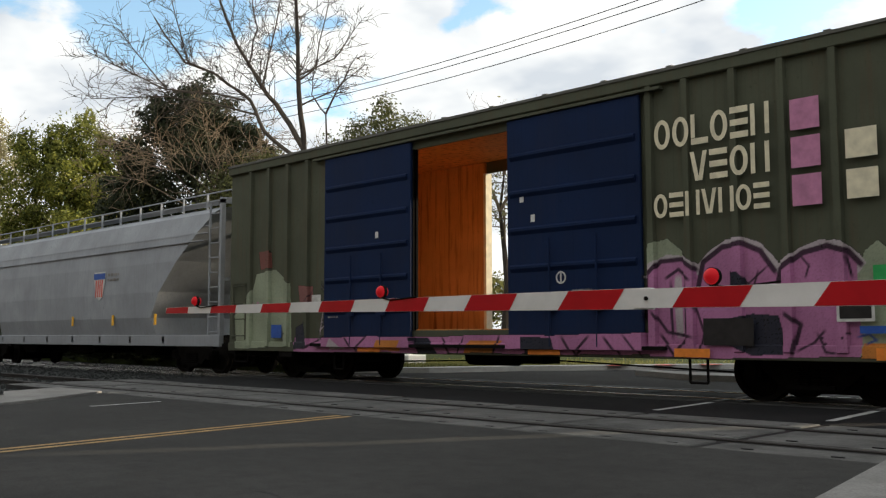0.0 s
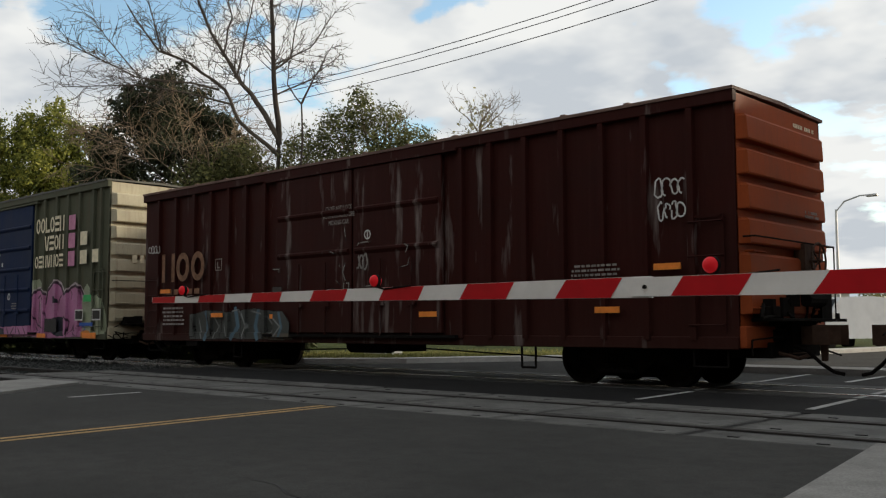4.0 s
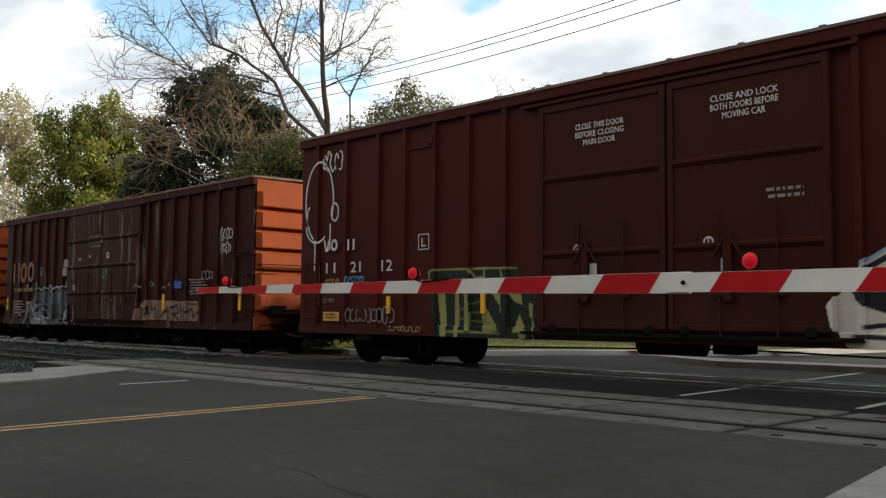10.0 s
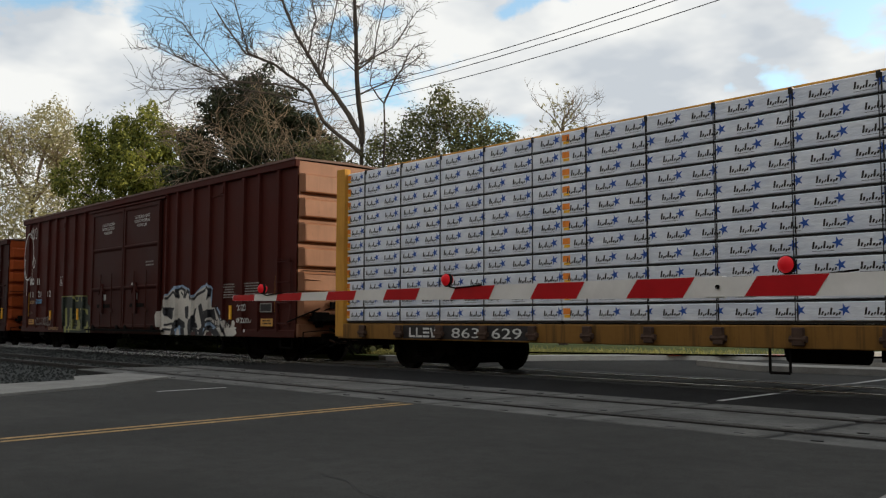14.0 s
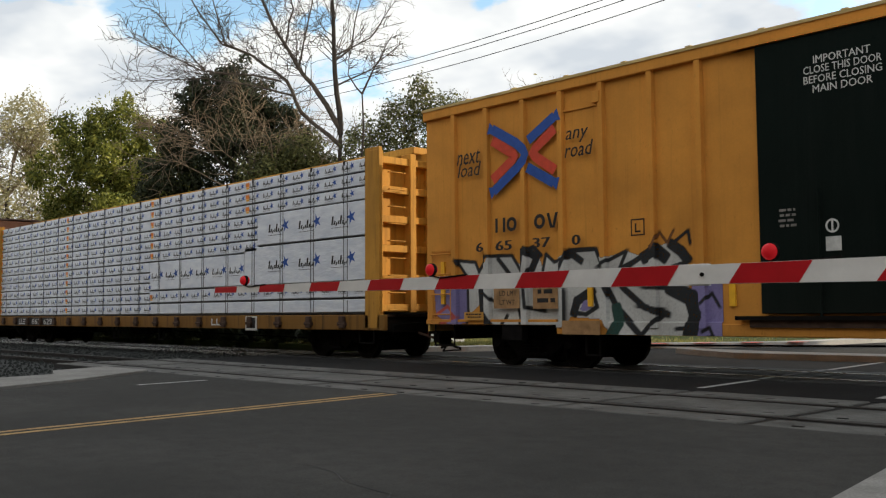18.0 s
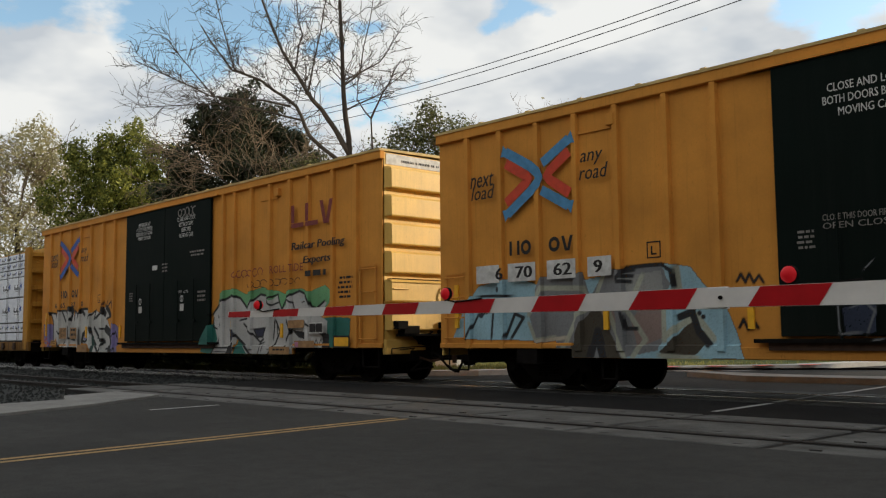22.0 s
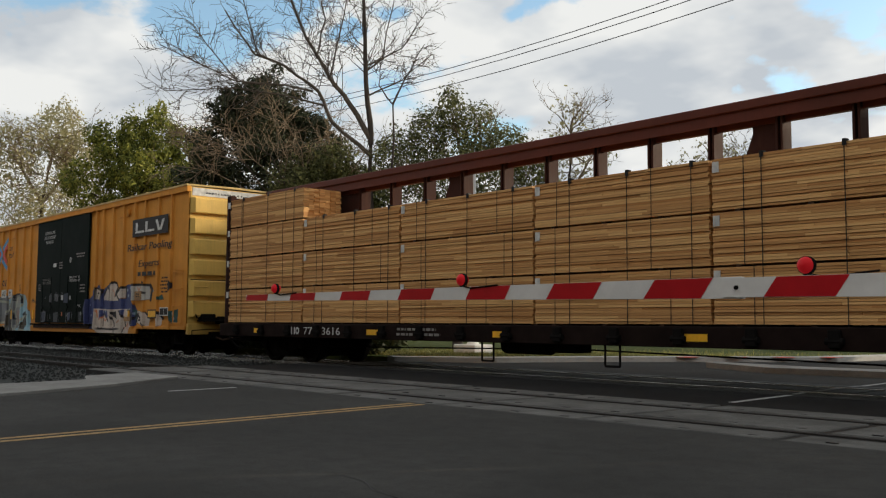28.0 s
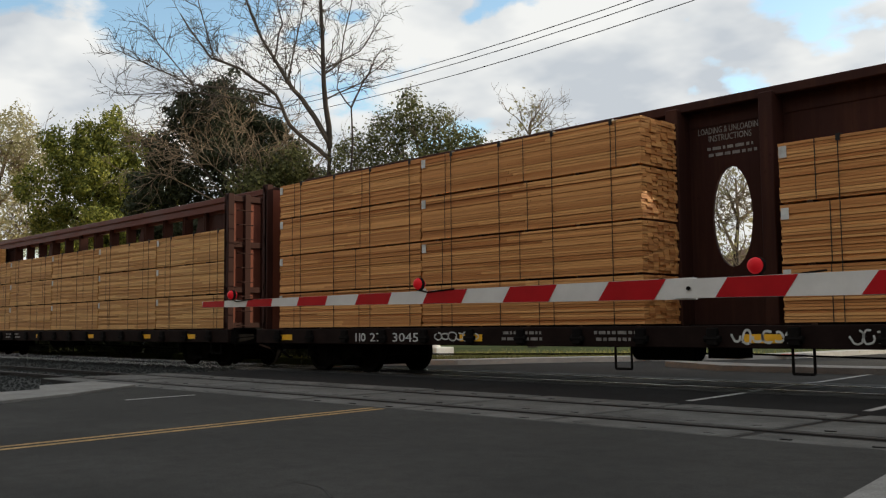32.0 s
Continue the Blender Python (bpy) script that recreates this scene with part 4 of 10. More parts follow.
def arched_piece():
    """White letters with black arches and a thin blue edge."""
    white, dark, blue, maroon = (0.56, 0.53, 0.48), (0.012, 0.013, 0.018), (0.26, 0.36, 0.50), (0.05, 0.012, 0.010)
    out = []
    out += area(blue, (12.92, 1.84), (13.37, 2.07), (13.99, 2.12), (14.52, 1.98), (14.69, 1.79), (15.19, 2.05), (15.67, 2.14), (15.85, 2), (15.82, 1.44), (12.99, 1.49))
    out += area(white, (12.96, 1.8), (13.37, 2.01), (13.68, 1.97), (13.99, 2.05), (14.37, 1.94), (14.55, 1.76), (14.75, 1.74), (14.91, 1.88), (15.24, 1.99), (15.67, 2.07), (15.79, 1.97), (15.75, 1.71), (15.83, 1.44), (16.17, 1.44), (16.51, 1.13), (16.84, 0.96), (17.2, 0.88), (17.34, 0.72), (17.11, 0.61), (12.86, 0.52), (12.59, 0.94), (12.52, 1.24))
    out += area(maroon, (16.17, 1.44), (16.37, 1.37), (16.5, 1.17), (16.27, 1.31))
    out += stroke(0.081, dark, (13.01, 1.74), (13.37, 1.93), (13.62, 1.9), (13.77, 1.74))
    out += stroke(0.081, dark, (13.82, 1.76), (13.7, 1.96), (13.94, 2.02), (14.18, 1.94), (14.11, 1.75))
    out += stroke(0.095, dark, (14.18, 1.75), (14.32, 1.93), (14.53, 1.83), (14.66, 1.7))
    out += stroke(0.081, dark, (14.75, 1.69), (14.98, 1.82), (15.31, 1.9), (15.63, 2.02), (15.77, 1.94), (15.68, 1.69))
    out += stroke(0.054, dark, (13.93, 1.89), (14.05, 1.81))
    out += area(dark, (12.72, 1.49), (13.68, 1.45), (13.35, 1.09), (12.99, 1.22))
    out += area(dark, (15.32, 1.35), (15.99, 1.41), (16.11, 1.06), (15.76, 1.17), (15.39, 1.03))
    out += area(dark, (14.17, 1.46), (14.43, 1.48), (14.36, 1.09), (14.22, 1.14))
    out += area(dark, (14.8, 1.41), (14.91, 1.45), (14.8, 1.13), (14.64, 1.06))
    out += stroke(0.27, dark, (13.47, 0.53), (13.57, 0.83), (13.82, 1), (14.06, 0.91), (14.17, 0.55))
    out += stroke(0.081, blue, (13.68, 0.58), (13.74, 0.79), (13.84, 0.89), (13.96, 0.81), (14.01, 0.58))
    out += stroke(0.243, dark, (14.46, 0.95), (14.85, 0.89), (15.04, 0.57))
    out += stroke(0.27, dark, (14.55, 0.99), (14.66, 0.56))
    out += area(maroon, (14.68, 0.72), (14.91, 0.77), (14.97, 0.56), (14.7, 0.56))
    out += stroke(0.27, dark, (15.25, 0.59), (15.45, 0.88), (15.72, 0.95), (16.02, 0.82), (16.32, 0.58))
    out += stroke(0.081, blue, (15.34, 0.72), (15.51, 0.92), (15.76, 0.99), (16.04, 0.87))
    out += area(maroon, (15.47, 0.59), (15.64, 0.76), (15.86, 0.78), (16.04, 0.59))
    out += stroke(0.23, dark, (15.13, 1.45), (15.36, 0.95), (15.25, 0.66))
    out += stroke(0.135, dark, (14.34, 1.42), (14.55, 1.02), (14.8, 1.09))
    out += stroke(0.108, dark, (16.05, 1.44), (16.36, 1.09), (16.72, 0.6))
    out += stroke(0.068, blue, (16.15, 1.44), (16.46, 1.11))
    out += stroke(0.068, dark, (13.01, 0.94), (13.37, 0.98), (13.45, 0.84))
    out += stroke(0.068, dark, (12.86, 0.82), (13.37, 0.79))
    out += stroke(0.068, dark, (14.79, 0.81), (15.23, 0.77))
    out += stroke(0.041, dark, (16.63, 0.87), (16.67, 1.06), (16.74, 0.94), (16.82, 1.09), (16.84, 0.89), (16.95, 0.96))
    out.append((17.04, 0.98, 0.09, 0.09, 0, False, white, (0, white)))
    out.append((17.17, 0.8, 0.09, 0.09, 0, False, white, (0, white)))
    out.append((17.31, 1.09, 0.05, 0.05, 0, False, white, (0, white)))
    out.append((17.71, 0.79, 0.05, 0.05, 0, False, white, (0, white)))
    return out


def striped_piece():
    """Dark green block letters with olive stripes."""
    dark, olive, moss = (0.008, 0.015, 0.011), (0.27, 0.27, 0.09), (0.14, 0.15, 0.06)
    out = []
    out += area(dark, (4.32, 1.94), (6.75, 1.96), (6.8, 1.68), (7.2, 1.49), (7.19, 0.59), (4.66, 0.6), (4.42, 1.74))
    out += area(olive, (4.33, 1.92), (4.5, 1.96), (4.45, 1.72), (4.36, 1.72))
    out += area(olive, (4.63, 1.53), (4.84, 1.53), (4.92, 0.58), (4.76, 0.58))
    out += area(olive, (5.12, 1.53), (5.23, 1.52), (5.24, 0.59), (5.13, 0.59))
    out += area(olive, (5.44, 1.52), (5.53, 1.52), (5.58, 0.73), (5.46, 0.73))
    out += area(olive, (6.09, 1.51), (6.39, 1.51), (6.41, 1.12))
    out += area(olive, (5.82, 1.17), (5.98, 1.21), (6.29, 0.79), (5.91, 0.76))
    out += area(olive, (6.5, 1.5), (6.84, 1.46), (6.88, 1.27), (6.69, 1.32))
    out += area(olive, (6.64, 0.76), (6.8, 1.09), (6.98, 0.76))
    out += area(olive, (6.79, 0.73), (6.98, 0.74), (6.96, 0.58), (6.84, 0.6))
    out += area(olive, (7.03, 1.32), (7.13, 1.27), (7.11, 1.01), (7.05, 1.05))
    out += stroke(0.041, olive, (4.33, 1.94), (5.56, 1.96), (6.75, 1.95))
    out += stroke(0.041, olive, (5.56, 1.92), (5.68, 1.78), (5.91, 1.79), (5.91, 1.93))
    out += stroke(0.041, olive, (6.39, 1.93), (6.43, 1.78))
    out += stroke(0.041, olive, (4.94, 0.74), (6.29, 0.75))
    out += stroke(0.034, moss, (5.56, 1.28), (5.91, 1.36))
    out += stroke(0.034, moss, (5.58, 1.12), (5.95, 1.14))
    out += stroke(0.034, moss, (5.56, 0.96), (5.91, 0.95))
    out += stroke(0.034, moss, (5.24, 0.99), (5.48, 0.99))
    out += stroke(0.034, moss, (5.24, 1.18), (5.46, 1.17))
    out += stroke(0.034, moss, (5.91, 1.36), (5.95, 0.95))
    out += stroke(0.041, olive, (7.11, 0.96), (7.17, 0.59))
    return out


def tangled_piece():
    """Pale blue-grey letters with dark edges and thin white outlines."""
    mist, deep, pale, dark, slate = (0.15, 0.18, 0.20), (0.055, 0.075, 0.08), (0.42, 0.44, 0.42), (0.010, 0.011, 0.013), (0.03, 0.035, 0.036)
    out = []
    out += area(deep, (2.15, 1.41), (2.75, 1.49), (3.11, 1.9), (3.87, 1.96), (4.39, 1.78), (4.71, 1.97), (5.25, 1.97), (5.74, 1.86), (5.8, 1.4), (6.1, 1.39), (6.13, 0.87), (5.59, 0.7), (3.04, 0.63), (2.57, 0.83), (2.15, 0.94))
    out += area(mist, (2.22, 1.41), (2.42, 1.43), (2.54, 1.12), (2.3, 0.94), (2.15, 1.07))
    out += area(mist, (3.11, 1.4), (3.7, 1.43), (3.76, 1.05), (3.25, 0.82), (3.04, 1.07))
    out += area(mist, (3.8, 1.37), (4.41, 1.42), (4.54, 0.95), (3.86, 0.95))
    out += area(mist, (2.6, 0.83), (3.46, 0.84), (3.7, 1.12), (4.19, 0.67), (2.75, 0.62))
    out += area(mist, (5.42, 0.79), (5.71, 1.12), (5.93, 1.26), (6.06, 0.89), (5.7, 0.7))
    out += area(slate, (4.62, 1.38), (5.31, 1.38), (5.34, 0.88), (4.64, 0.86))
    out += area(mist, (4.89, 1.85), (5.25, 1.91), (5.27, 1.45), (4.95, 1.46))
    out += stroke(0.054, pale, (3.04, 1.78), (3.25, 1.92), (3.53, 1.83), (3.76, 1.94), (4.08, 1.9), (4.29, 1.75), (4.43, 1.84))
    out += stroke(0.061, pale, (4.43, 1.8), (4.77, 1.96), (5.11, 1.84), (5.37, 1.94), (5.72, 1.89), (5.83, 1.7))
    out += stroke(0.054, pale, (2.11, 2.05), (2.24, 1.72), (2.42, 2.06))
    out += stroke(0.047, pale, (3.21, 2.11), (3.18, 1.9))
    out += stroke(0.047, pale, (5.58, 2.11), (5.56, 1.92))
    out += stroke(0.041, pale, (4.13, 1.87), (4.24, 2.02), (4.37, 1.94))
    out += stroke(0.095, dark, (3.04, 1.75), (3.26, 1.86), (3.54, 1.77), (3.76, 1.88), (4.08, 1.84), (4.31, 1.69))
    out += stroke(0.095, dark, (4.52, 1.74), (4.79, 1.89), (5.13, 1.78), (5.39, 1.87), (5.69, 1.82), (5.76, 1.63))
    out += stroke(0.108, dark, (2.82, 1.28), (3.04, 1.02), (3.39, 1.27), (3.73, 0.87))
    out += stroke(0.108, dark, (3.39, 1.27), (3.87, 1.32), (4.45, 1.02))
    out += stroke(0.162, dark, (3.73, 1.22), (4.19, 0.87), (4.51, 0.7))
    out += stroke(0.081, dark, (3.11, 1.38), (3.32, 1.43), (3.66, 1.4))
    out += stroke(0.095, dark, (3.8, 0.87), (3.59, 0.66))
    out += stroke(0.081, dark, (4.2, 1.39), (4.54, 0.97))
    out += stroke(0.081, dark, (4.64, 0.78), (4.95, 1.02), (5.3, 0.98), (5.65, 0.87))
    out += stroke(0.095, dark, (5.54, 1.26), (5.82, 1.07), (6.04, 1.26))
    out += stroke(0.068, dark, (5.73, 1.4), (5.91, 1.26), (5.77, 1.03), (5.59, 1.12))
    out += stroke(0.068, pale, (2.18, 1.37), (2.51, 1.41), (2.57, 1.12))
    out += stroke(0.047, pale, (1.68, 1.07), (1.99, 1.12), (2.12, 0.85), (2, 0.63))
    out += stroke(0.041, pale, (1.6, 1.01), (1.76, 0.79))
    out += stroke(0.054, pale, (2.63, 1.28), (2.89, 0.96), (2.98, 1.28))
    out += stroke(0.047, pale, (5.65, 1.26), (5.84, 0.91), (6.02, 1.12))
    out += stroke(0.047, pale, (6.54, 1.25), (6.61, 0.9), (6.42, 0.67))
    out += stroke(0.041, pale, (6.5, 1.79), (6.59, 1.97), (6.67, 1.74))
    out += stroke(0.068, (0.35, 0.16, 0.03), (2.54, 1.44), (2.57, 1.07))
    out += stroke(0.041, pale, (5.7, 0.75), (5.79, 0.66), (5.86, 0.78), (5.92, 0.66))
    out += stroke(0.047, pale, (3.11, 0.86), (3.53, 0.81))
    out += stroke(0.041, pale, (3.86, 0.92), (4.26, 0.87))
    return out


def pink_piece():
    """Dull pink band of letters cut by dark lines."""
    pink, dark = (0.24, 0.145, 0.11), (0.014, 0.012, 0.012)
    out = []
    out += area(pink, (10.76, 0.85), (10.99, 1.33), (11.22, 1.44), (14.24, 1.4), (14.49, 0.89), (14.35, 0.85), (12.65, 0.88))
    out += stroke(0.068, dark, (10.92, 1.25), (11.15, 1.11), (11.02, 0.87))
    out += stroke(0.068, dark, (11.15, 1.39), (11.29, 1.15), (11.49, 1.24), (11.42, 0.97))
    out += stroke(0.081, dark, (11.61, 1.38), (11.69, 1.15), (11.93, 1.19), (11.87, 0.92))
    out += stroke(0.054, dark, (11.26, 1.01), (11.6, 1.06))
    out += stroke(0.081, dark, (12.04, 1.33), (12.13, 0.88))
    out += stroke(0.081, dark, (12.3, 1.37), (12.45, 1.1), (12.76, 1.14))
    out += stroke(0.068, dark, (12.24, 0.96), (12.61, 1.23), (12.65, 0.88))
    out += stroke(0.081, dark, (12.81, 1.35), (12.9, 0.92))
    out += stroke(0.068, dark, (12.91, 1.22), (13.15, 1.3), (13.26, 1.09), (13, 1.05), (13.28, 0.88))
    out += stroke(0.081, dark, (13.34, 1.34), (13.42, 0.88))
    out += stroke(0.068, dark, (13.43, 1.13), (13.62, 1.31), (13.7, 0.88))
    out += stroke(0.068, dark, (13.7, 1.08), (13.97, 1.21), (14.05, 0.96))
    out += stroke(0.068, dark, (14.05, 0.96), (14.27, 1.1), (14.44, 0.89))
    out += stroke(0.054, dark, (13.8, 1.33), (14.2, 1.3))
    out += stroke(0.081, (0.10, 0.10, 0.10), (11.53, 1.89), (11.62, 1.96))
    out += stroke(0.041, (0.24, 0.22, 0.2), (10.81, 1.81), (10.93, 1.92), (11, 1.8))
    out += stroke(0.041, (0.24, 0.22, 0.2), (11.64, 1.81), (11.71, 1.93), (11.79, 1.81))
    out += stroke(0.041, (0.24, 0.22, 0.2), (12.26, 1.77), (12.37, 1.84), (12.47, 1.76))
    out += stroke(0.041, (0.24, 0.22, 0.2), (12.58, 1.83), (12.66, 1.91), (12.72, 1.8))
    return out




def bubble_piece():
    """Pale grey rounded letters, black edges, a green and teal haze."""
    pale, dark, teal, mint, ice = (0.52, 0.52, 0.51), (0.014, 0.015, 0.018), (0.03, 0.17, 0.14), (0.16, 0.40, 0.19), (0.45, 0.55, 0.60)
    out = []
    out += area(mint, (13.09, 1.83), (13.2, 2.17), (13.48, 2.36), (14.04, 2.37), (14.56, 2.19), (15, 2.29), (15.43, 2.33), (15.74, 2.25), (16.16, 2.22), (16.44, 2.13), (16.73, 2.23), (17.15, 2.24), (17.5, 2.15), (17.75, 2.21), (18.11, 2.26), (18.33, 2.12), (18.28, 1.83), (17.93, 1.57), (13.23, 1.71))
    out += area(teal, (12.22, 0.67), (12.4, 1.04), (12.75, 1.39), (13.14, 1.6), (13.39, 1.37), (13.05, 0.57))
    out += area(teal, (18.09, 1.51), (19.08, 1.47), (19.06, 0.74), (18.07, 0.71))
    out += area(pale, (12.89, 1.72), (13.36, 2.06), (13.91, 2.21), (14.31, 2.11), (14.66, 1.82), (14.87, 2.03), (15.27, 2.16), (15.63, 2.12), (15.76, 1.96), (16.08, 2.11), (16.25, 1.78), (16.43, 1.83), (16.66, 2.1), (17.03, 2.19), (17.38, 2.08), (17.6, 1.8), (17.85, 1.76), (18.07, 1.9), (18.18, 1.84), (17.95, 1.55), (18.21, 1.42), (18.18, 0.73), (17.57, 0.73), (15.62, 0.57), (15.04, 0.49), (14.73, 0.57), (14.17, 1.04), (13.92, 0.58), (12.81, 0.59), (13.12, 1.04), (12.96, 1.38))
    out += area(teal, (13.95, 0.56), (14.26, 1.06), (14.76, 0.57))
    out += area((0.03, 0.035, 0.06), (13.77, 1.28), (14.02, 1.3), (14.11, 1.15), (13.92, 0.91), (13.8, 0.97))
    out += stroke(0.07, dark, (12.86, 1.7), (13.33, 2.06), (13.88, 2.2), (14.28, 2.1), (14.69, 1.78))
    out += stroke(0.05, dark, (13.16, 1.65), (13.35, 1.42), (13.19, 1.02), (12.92, 0.72), (12.81, 0.59))
    out += stroke(0.05, dark, (12.92, 1.61), (12.89, 1.38), (13.09, 1.31))
    out += stroke(0.09, dark, (13.8, 1.28), (13.96, 1.04), (13.73, 0.71), (13.57, 0.55))
    out += area(dark, (13.57, 0.55), (13.8, 0.86), (14.05, 0.97), (13.92, 0.56))
    out += stroke(0.08, dark, (14.05, 1.15), (14.5, 0.89), (14.99, 0.51))
    out += stroke(0.05, dark, (14.27, 1.52), (14.66, 1.55))
    out += stroke(0.06, dark, (14.71, 1.8), (14.9, 2.01), (15.29, 2.15), (15.6, 2.1), (15.71, 1.92))
    out += stroke(0.06, dark, (14.48, 1.42), (14.86, 1.18), (15.28, 0.93), (15.42, 1.01))
    out += area((0.03, 0.035, 0.07), (14.97, 1.26), (15.5, 1.29), (15.42, 1.09), (15.17, 1.03), (15.03, 1.14))
    out += stroke(0.05, dark, (14.97, 1.26), (15.5, 1.29), (15.39, 1.07), (15.11, 1.07), (14.97, 1.26))
    out += stroke(0.035, dark, (15.22, 0.87), (15.47, 0.93))
    out += stroke(0.035, dark, (15.3, 0.81), (15.21, 0.58))
    out += stroke(0.035, dark, (15.44, 0.85), (15.38, 0.7))
    out += stroke(0.05, dark, (15.67, 2.03), (16.11, 2.13), (16.18, 1.92), (16.3, 1.74))
    out += stroke(0.05, dark, (15.67, 1.93), (15.84, 1.86), (16.18, 1.94))
    out += stroke(0.06, dark, (16.01, 1.47), (16.19, 1.19), (16, 0.91), (15.65, 0.59))
    out += stroke(0.06, dark, (15.96, 1.49), (15.9, 1.01))
    out += stroke(0.04, dark, (16.06, 1.33), (16.08, 1.13))
    out += stroke(0.06, dark, (16.28, 1.74), (16.49, 2.01), (16.76, 2.11), (17.06, 2.18), (17.38, 2.08), (17.58, 1.79), (17.78, 1.74), (18.09, 1.89))
    out += stroke(0.05, dark, (16.51, 2.03), (16.78, 1.9), (16.83, 1.76))
    out += stroke(0.05, dark, (17.85, 1.74), (17.8, 1.59))
    out += stroke(0.04, ice, (17.12, 1.96), (17.29, 1.99), (17.4, 1.89))
    out += stroke(0.03, dark, (17.17, 1.9), (17.33, 1.93))
    out += stroke(0.06, dark, (16.58, 1.5), (16.74, 1.2), (16.54, 0.91), (16.36, 0.72))
    out += area(dark, (16.72, 1.26), (17.31, 1.18), (17.28, 1.01), (17.03, 1.06))
    out += stroke(0.05, dark, (17.22, 1.45), (17.59, 1.3), (18.04, 1.08))
    out += area(dark, (17.98, 1.17), (18.3, 1.11), (18.46, 0.74), (18.06, 0.73))
    out += stroke(0.03, dark, (16.78, 0.82), (16.88, 0.95), (16.97, 0.82), (17.07, 0.97), (17.14, 0.84), (17.23, 0.95))
    out += stroke(0.03, dark, (17.67, 0.88), (17.76, 0.99), (17.86, 0.84), (17.96, 1.02), (18.02, 0.88))
    out += stroke(0.05, dark, (12.88, 0.81), (14.24, 0.8))
    out += stroke(0.03, dark, (12.97, 0.7), (13.7, 0.69))
    return out


def door_tags():
    """Faint grey and blue scribbles low on the black doors."""
    grey, navy, slate, flame = (0.15, 0.16, 0.17), (0.022, 0.032, 0.062), (0.032, 0.038, 0.045), (0.5, 0.14, 0.03)
    out = []
    out += area(navy, (8.36, 1.37), (8.84, 1.42), (8.81, 1.02), (8.4, 0.97))
    out += area(slate, (9.73, 2.06), (10.11, 2.09), (10.14, 1.78), (9.71, 1.81))
    out += area(navy, (10.71, 2.07), (11.15, 2.11), (11.13, 1.72), (10.68, 1.73))
    out += area(navy, (11.16, 1.36), (11.43, 1.4), (11.38, 1.08), (11.18, 1.06))
    out += area(slate, (9.65, 1.37), (10.17, 1.41), (10.14, 1.01), (9.69, 0.99))
    out += area(slate, (9.14, 2), (9.44, 2.07), (9.44, 1.73), (9.17, 1.76))
    out += area(slate, (12.23, 1.35), (12.53, 1.39), (12.52, 1.03), (12.27, 1.01))
    out += stroke(0.04, grey, (8.3, 1.44), (8.32, 1), (8.59, 1.02))
    out += stroke(0.03, grey, (8.49, 1.37), (8.68, 1.44), (8.81, 1.31), (8.69, 1))
    out += stroke(0.035, grey, (8.91, 0.94), (8.75, 0.91))
    out += stroke(0.03, grey, (10.28, 1.4), (10.29, 0.99))
    out += stroke(0.04, grey, (11, 1.4), (11, 1))
    out += stroke(0.035, grey, (11, 1.2), (11.18, 1.36), (11.13, 0.92))
    out += stroke(0.03, grey, (11.57, 1.39), (11.58, 1.08))
    out += stroke(0.03, grey, (9.76, 2), (9.91, 2.16), (10.05, 1.95), (9.99, 1.8))
    out += stroke(0.03, grey, (10.12, 1.93), (10.27, 2.07))
    out += stroke(0.03, grey, (9.41, 2.12), (9.2, 2.02), (9.23, 1.78))
    out += stroke(0.03, grey, (10.4, 2.04), (10.49, 2.14), (10.63, 2.05))
    out += stroke(0.03, grey, (9.79, 1.83), (9.96, 2.06))
    out += stroke(0.03, grey, (9.03, 1.33), (9.06, 1))
    out += stroke(0.03, grey, (9.24, 1.33), (9.36, 1.2), (9.24, 1.07))
    out.append((12.46, 1.31, 0.07, 0.07, 0, False, (0.2, 0.22, 0.2), (0, (0.2, 0.22, 0.2))))
    out += area(flame, (10.5, 1.4), (10.6, 1.4), (10.6, 1.24), (10.5, 1.24))
    out += area((0.4, 0.42, 0.42), (10.41, 2.02), (10.66, 2.03), (10.66, 1.83), (10.44, 1.83))
    out += area((0.4, 0.42, 0.42), (11.26, 1.97), (11.43, 1.98), (11.43, 1.83), (11.28, 1.83))
    out += stroke(0.03, grey, (8.68, 1.88), (8.8, 1.99))
    return out


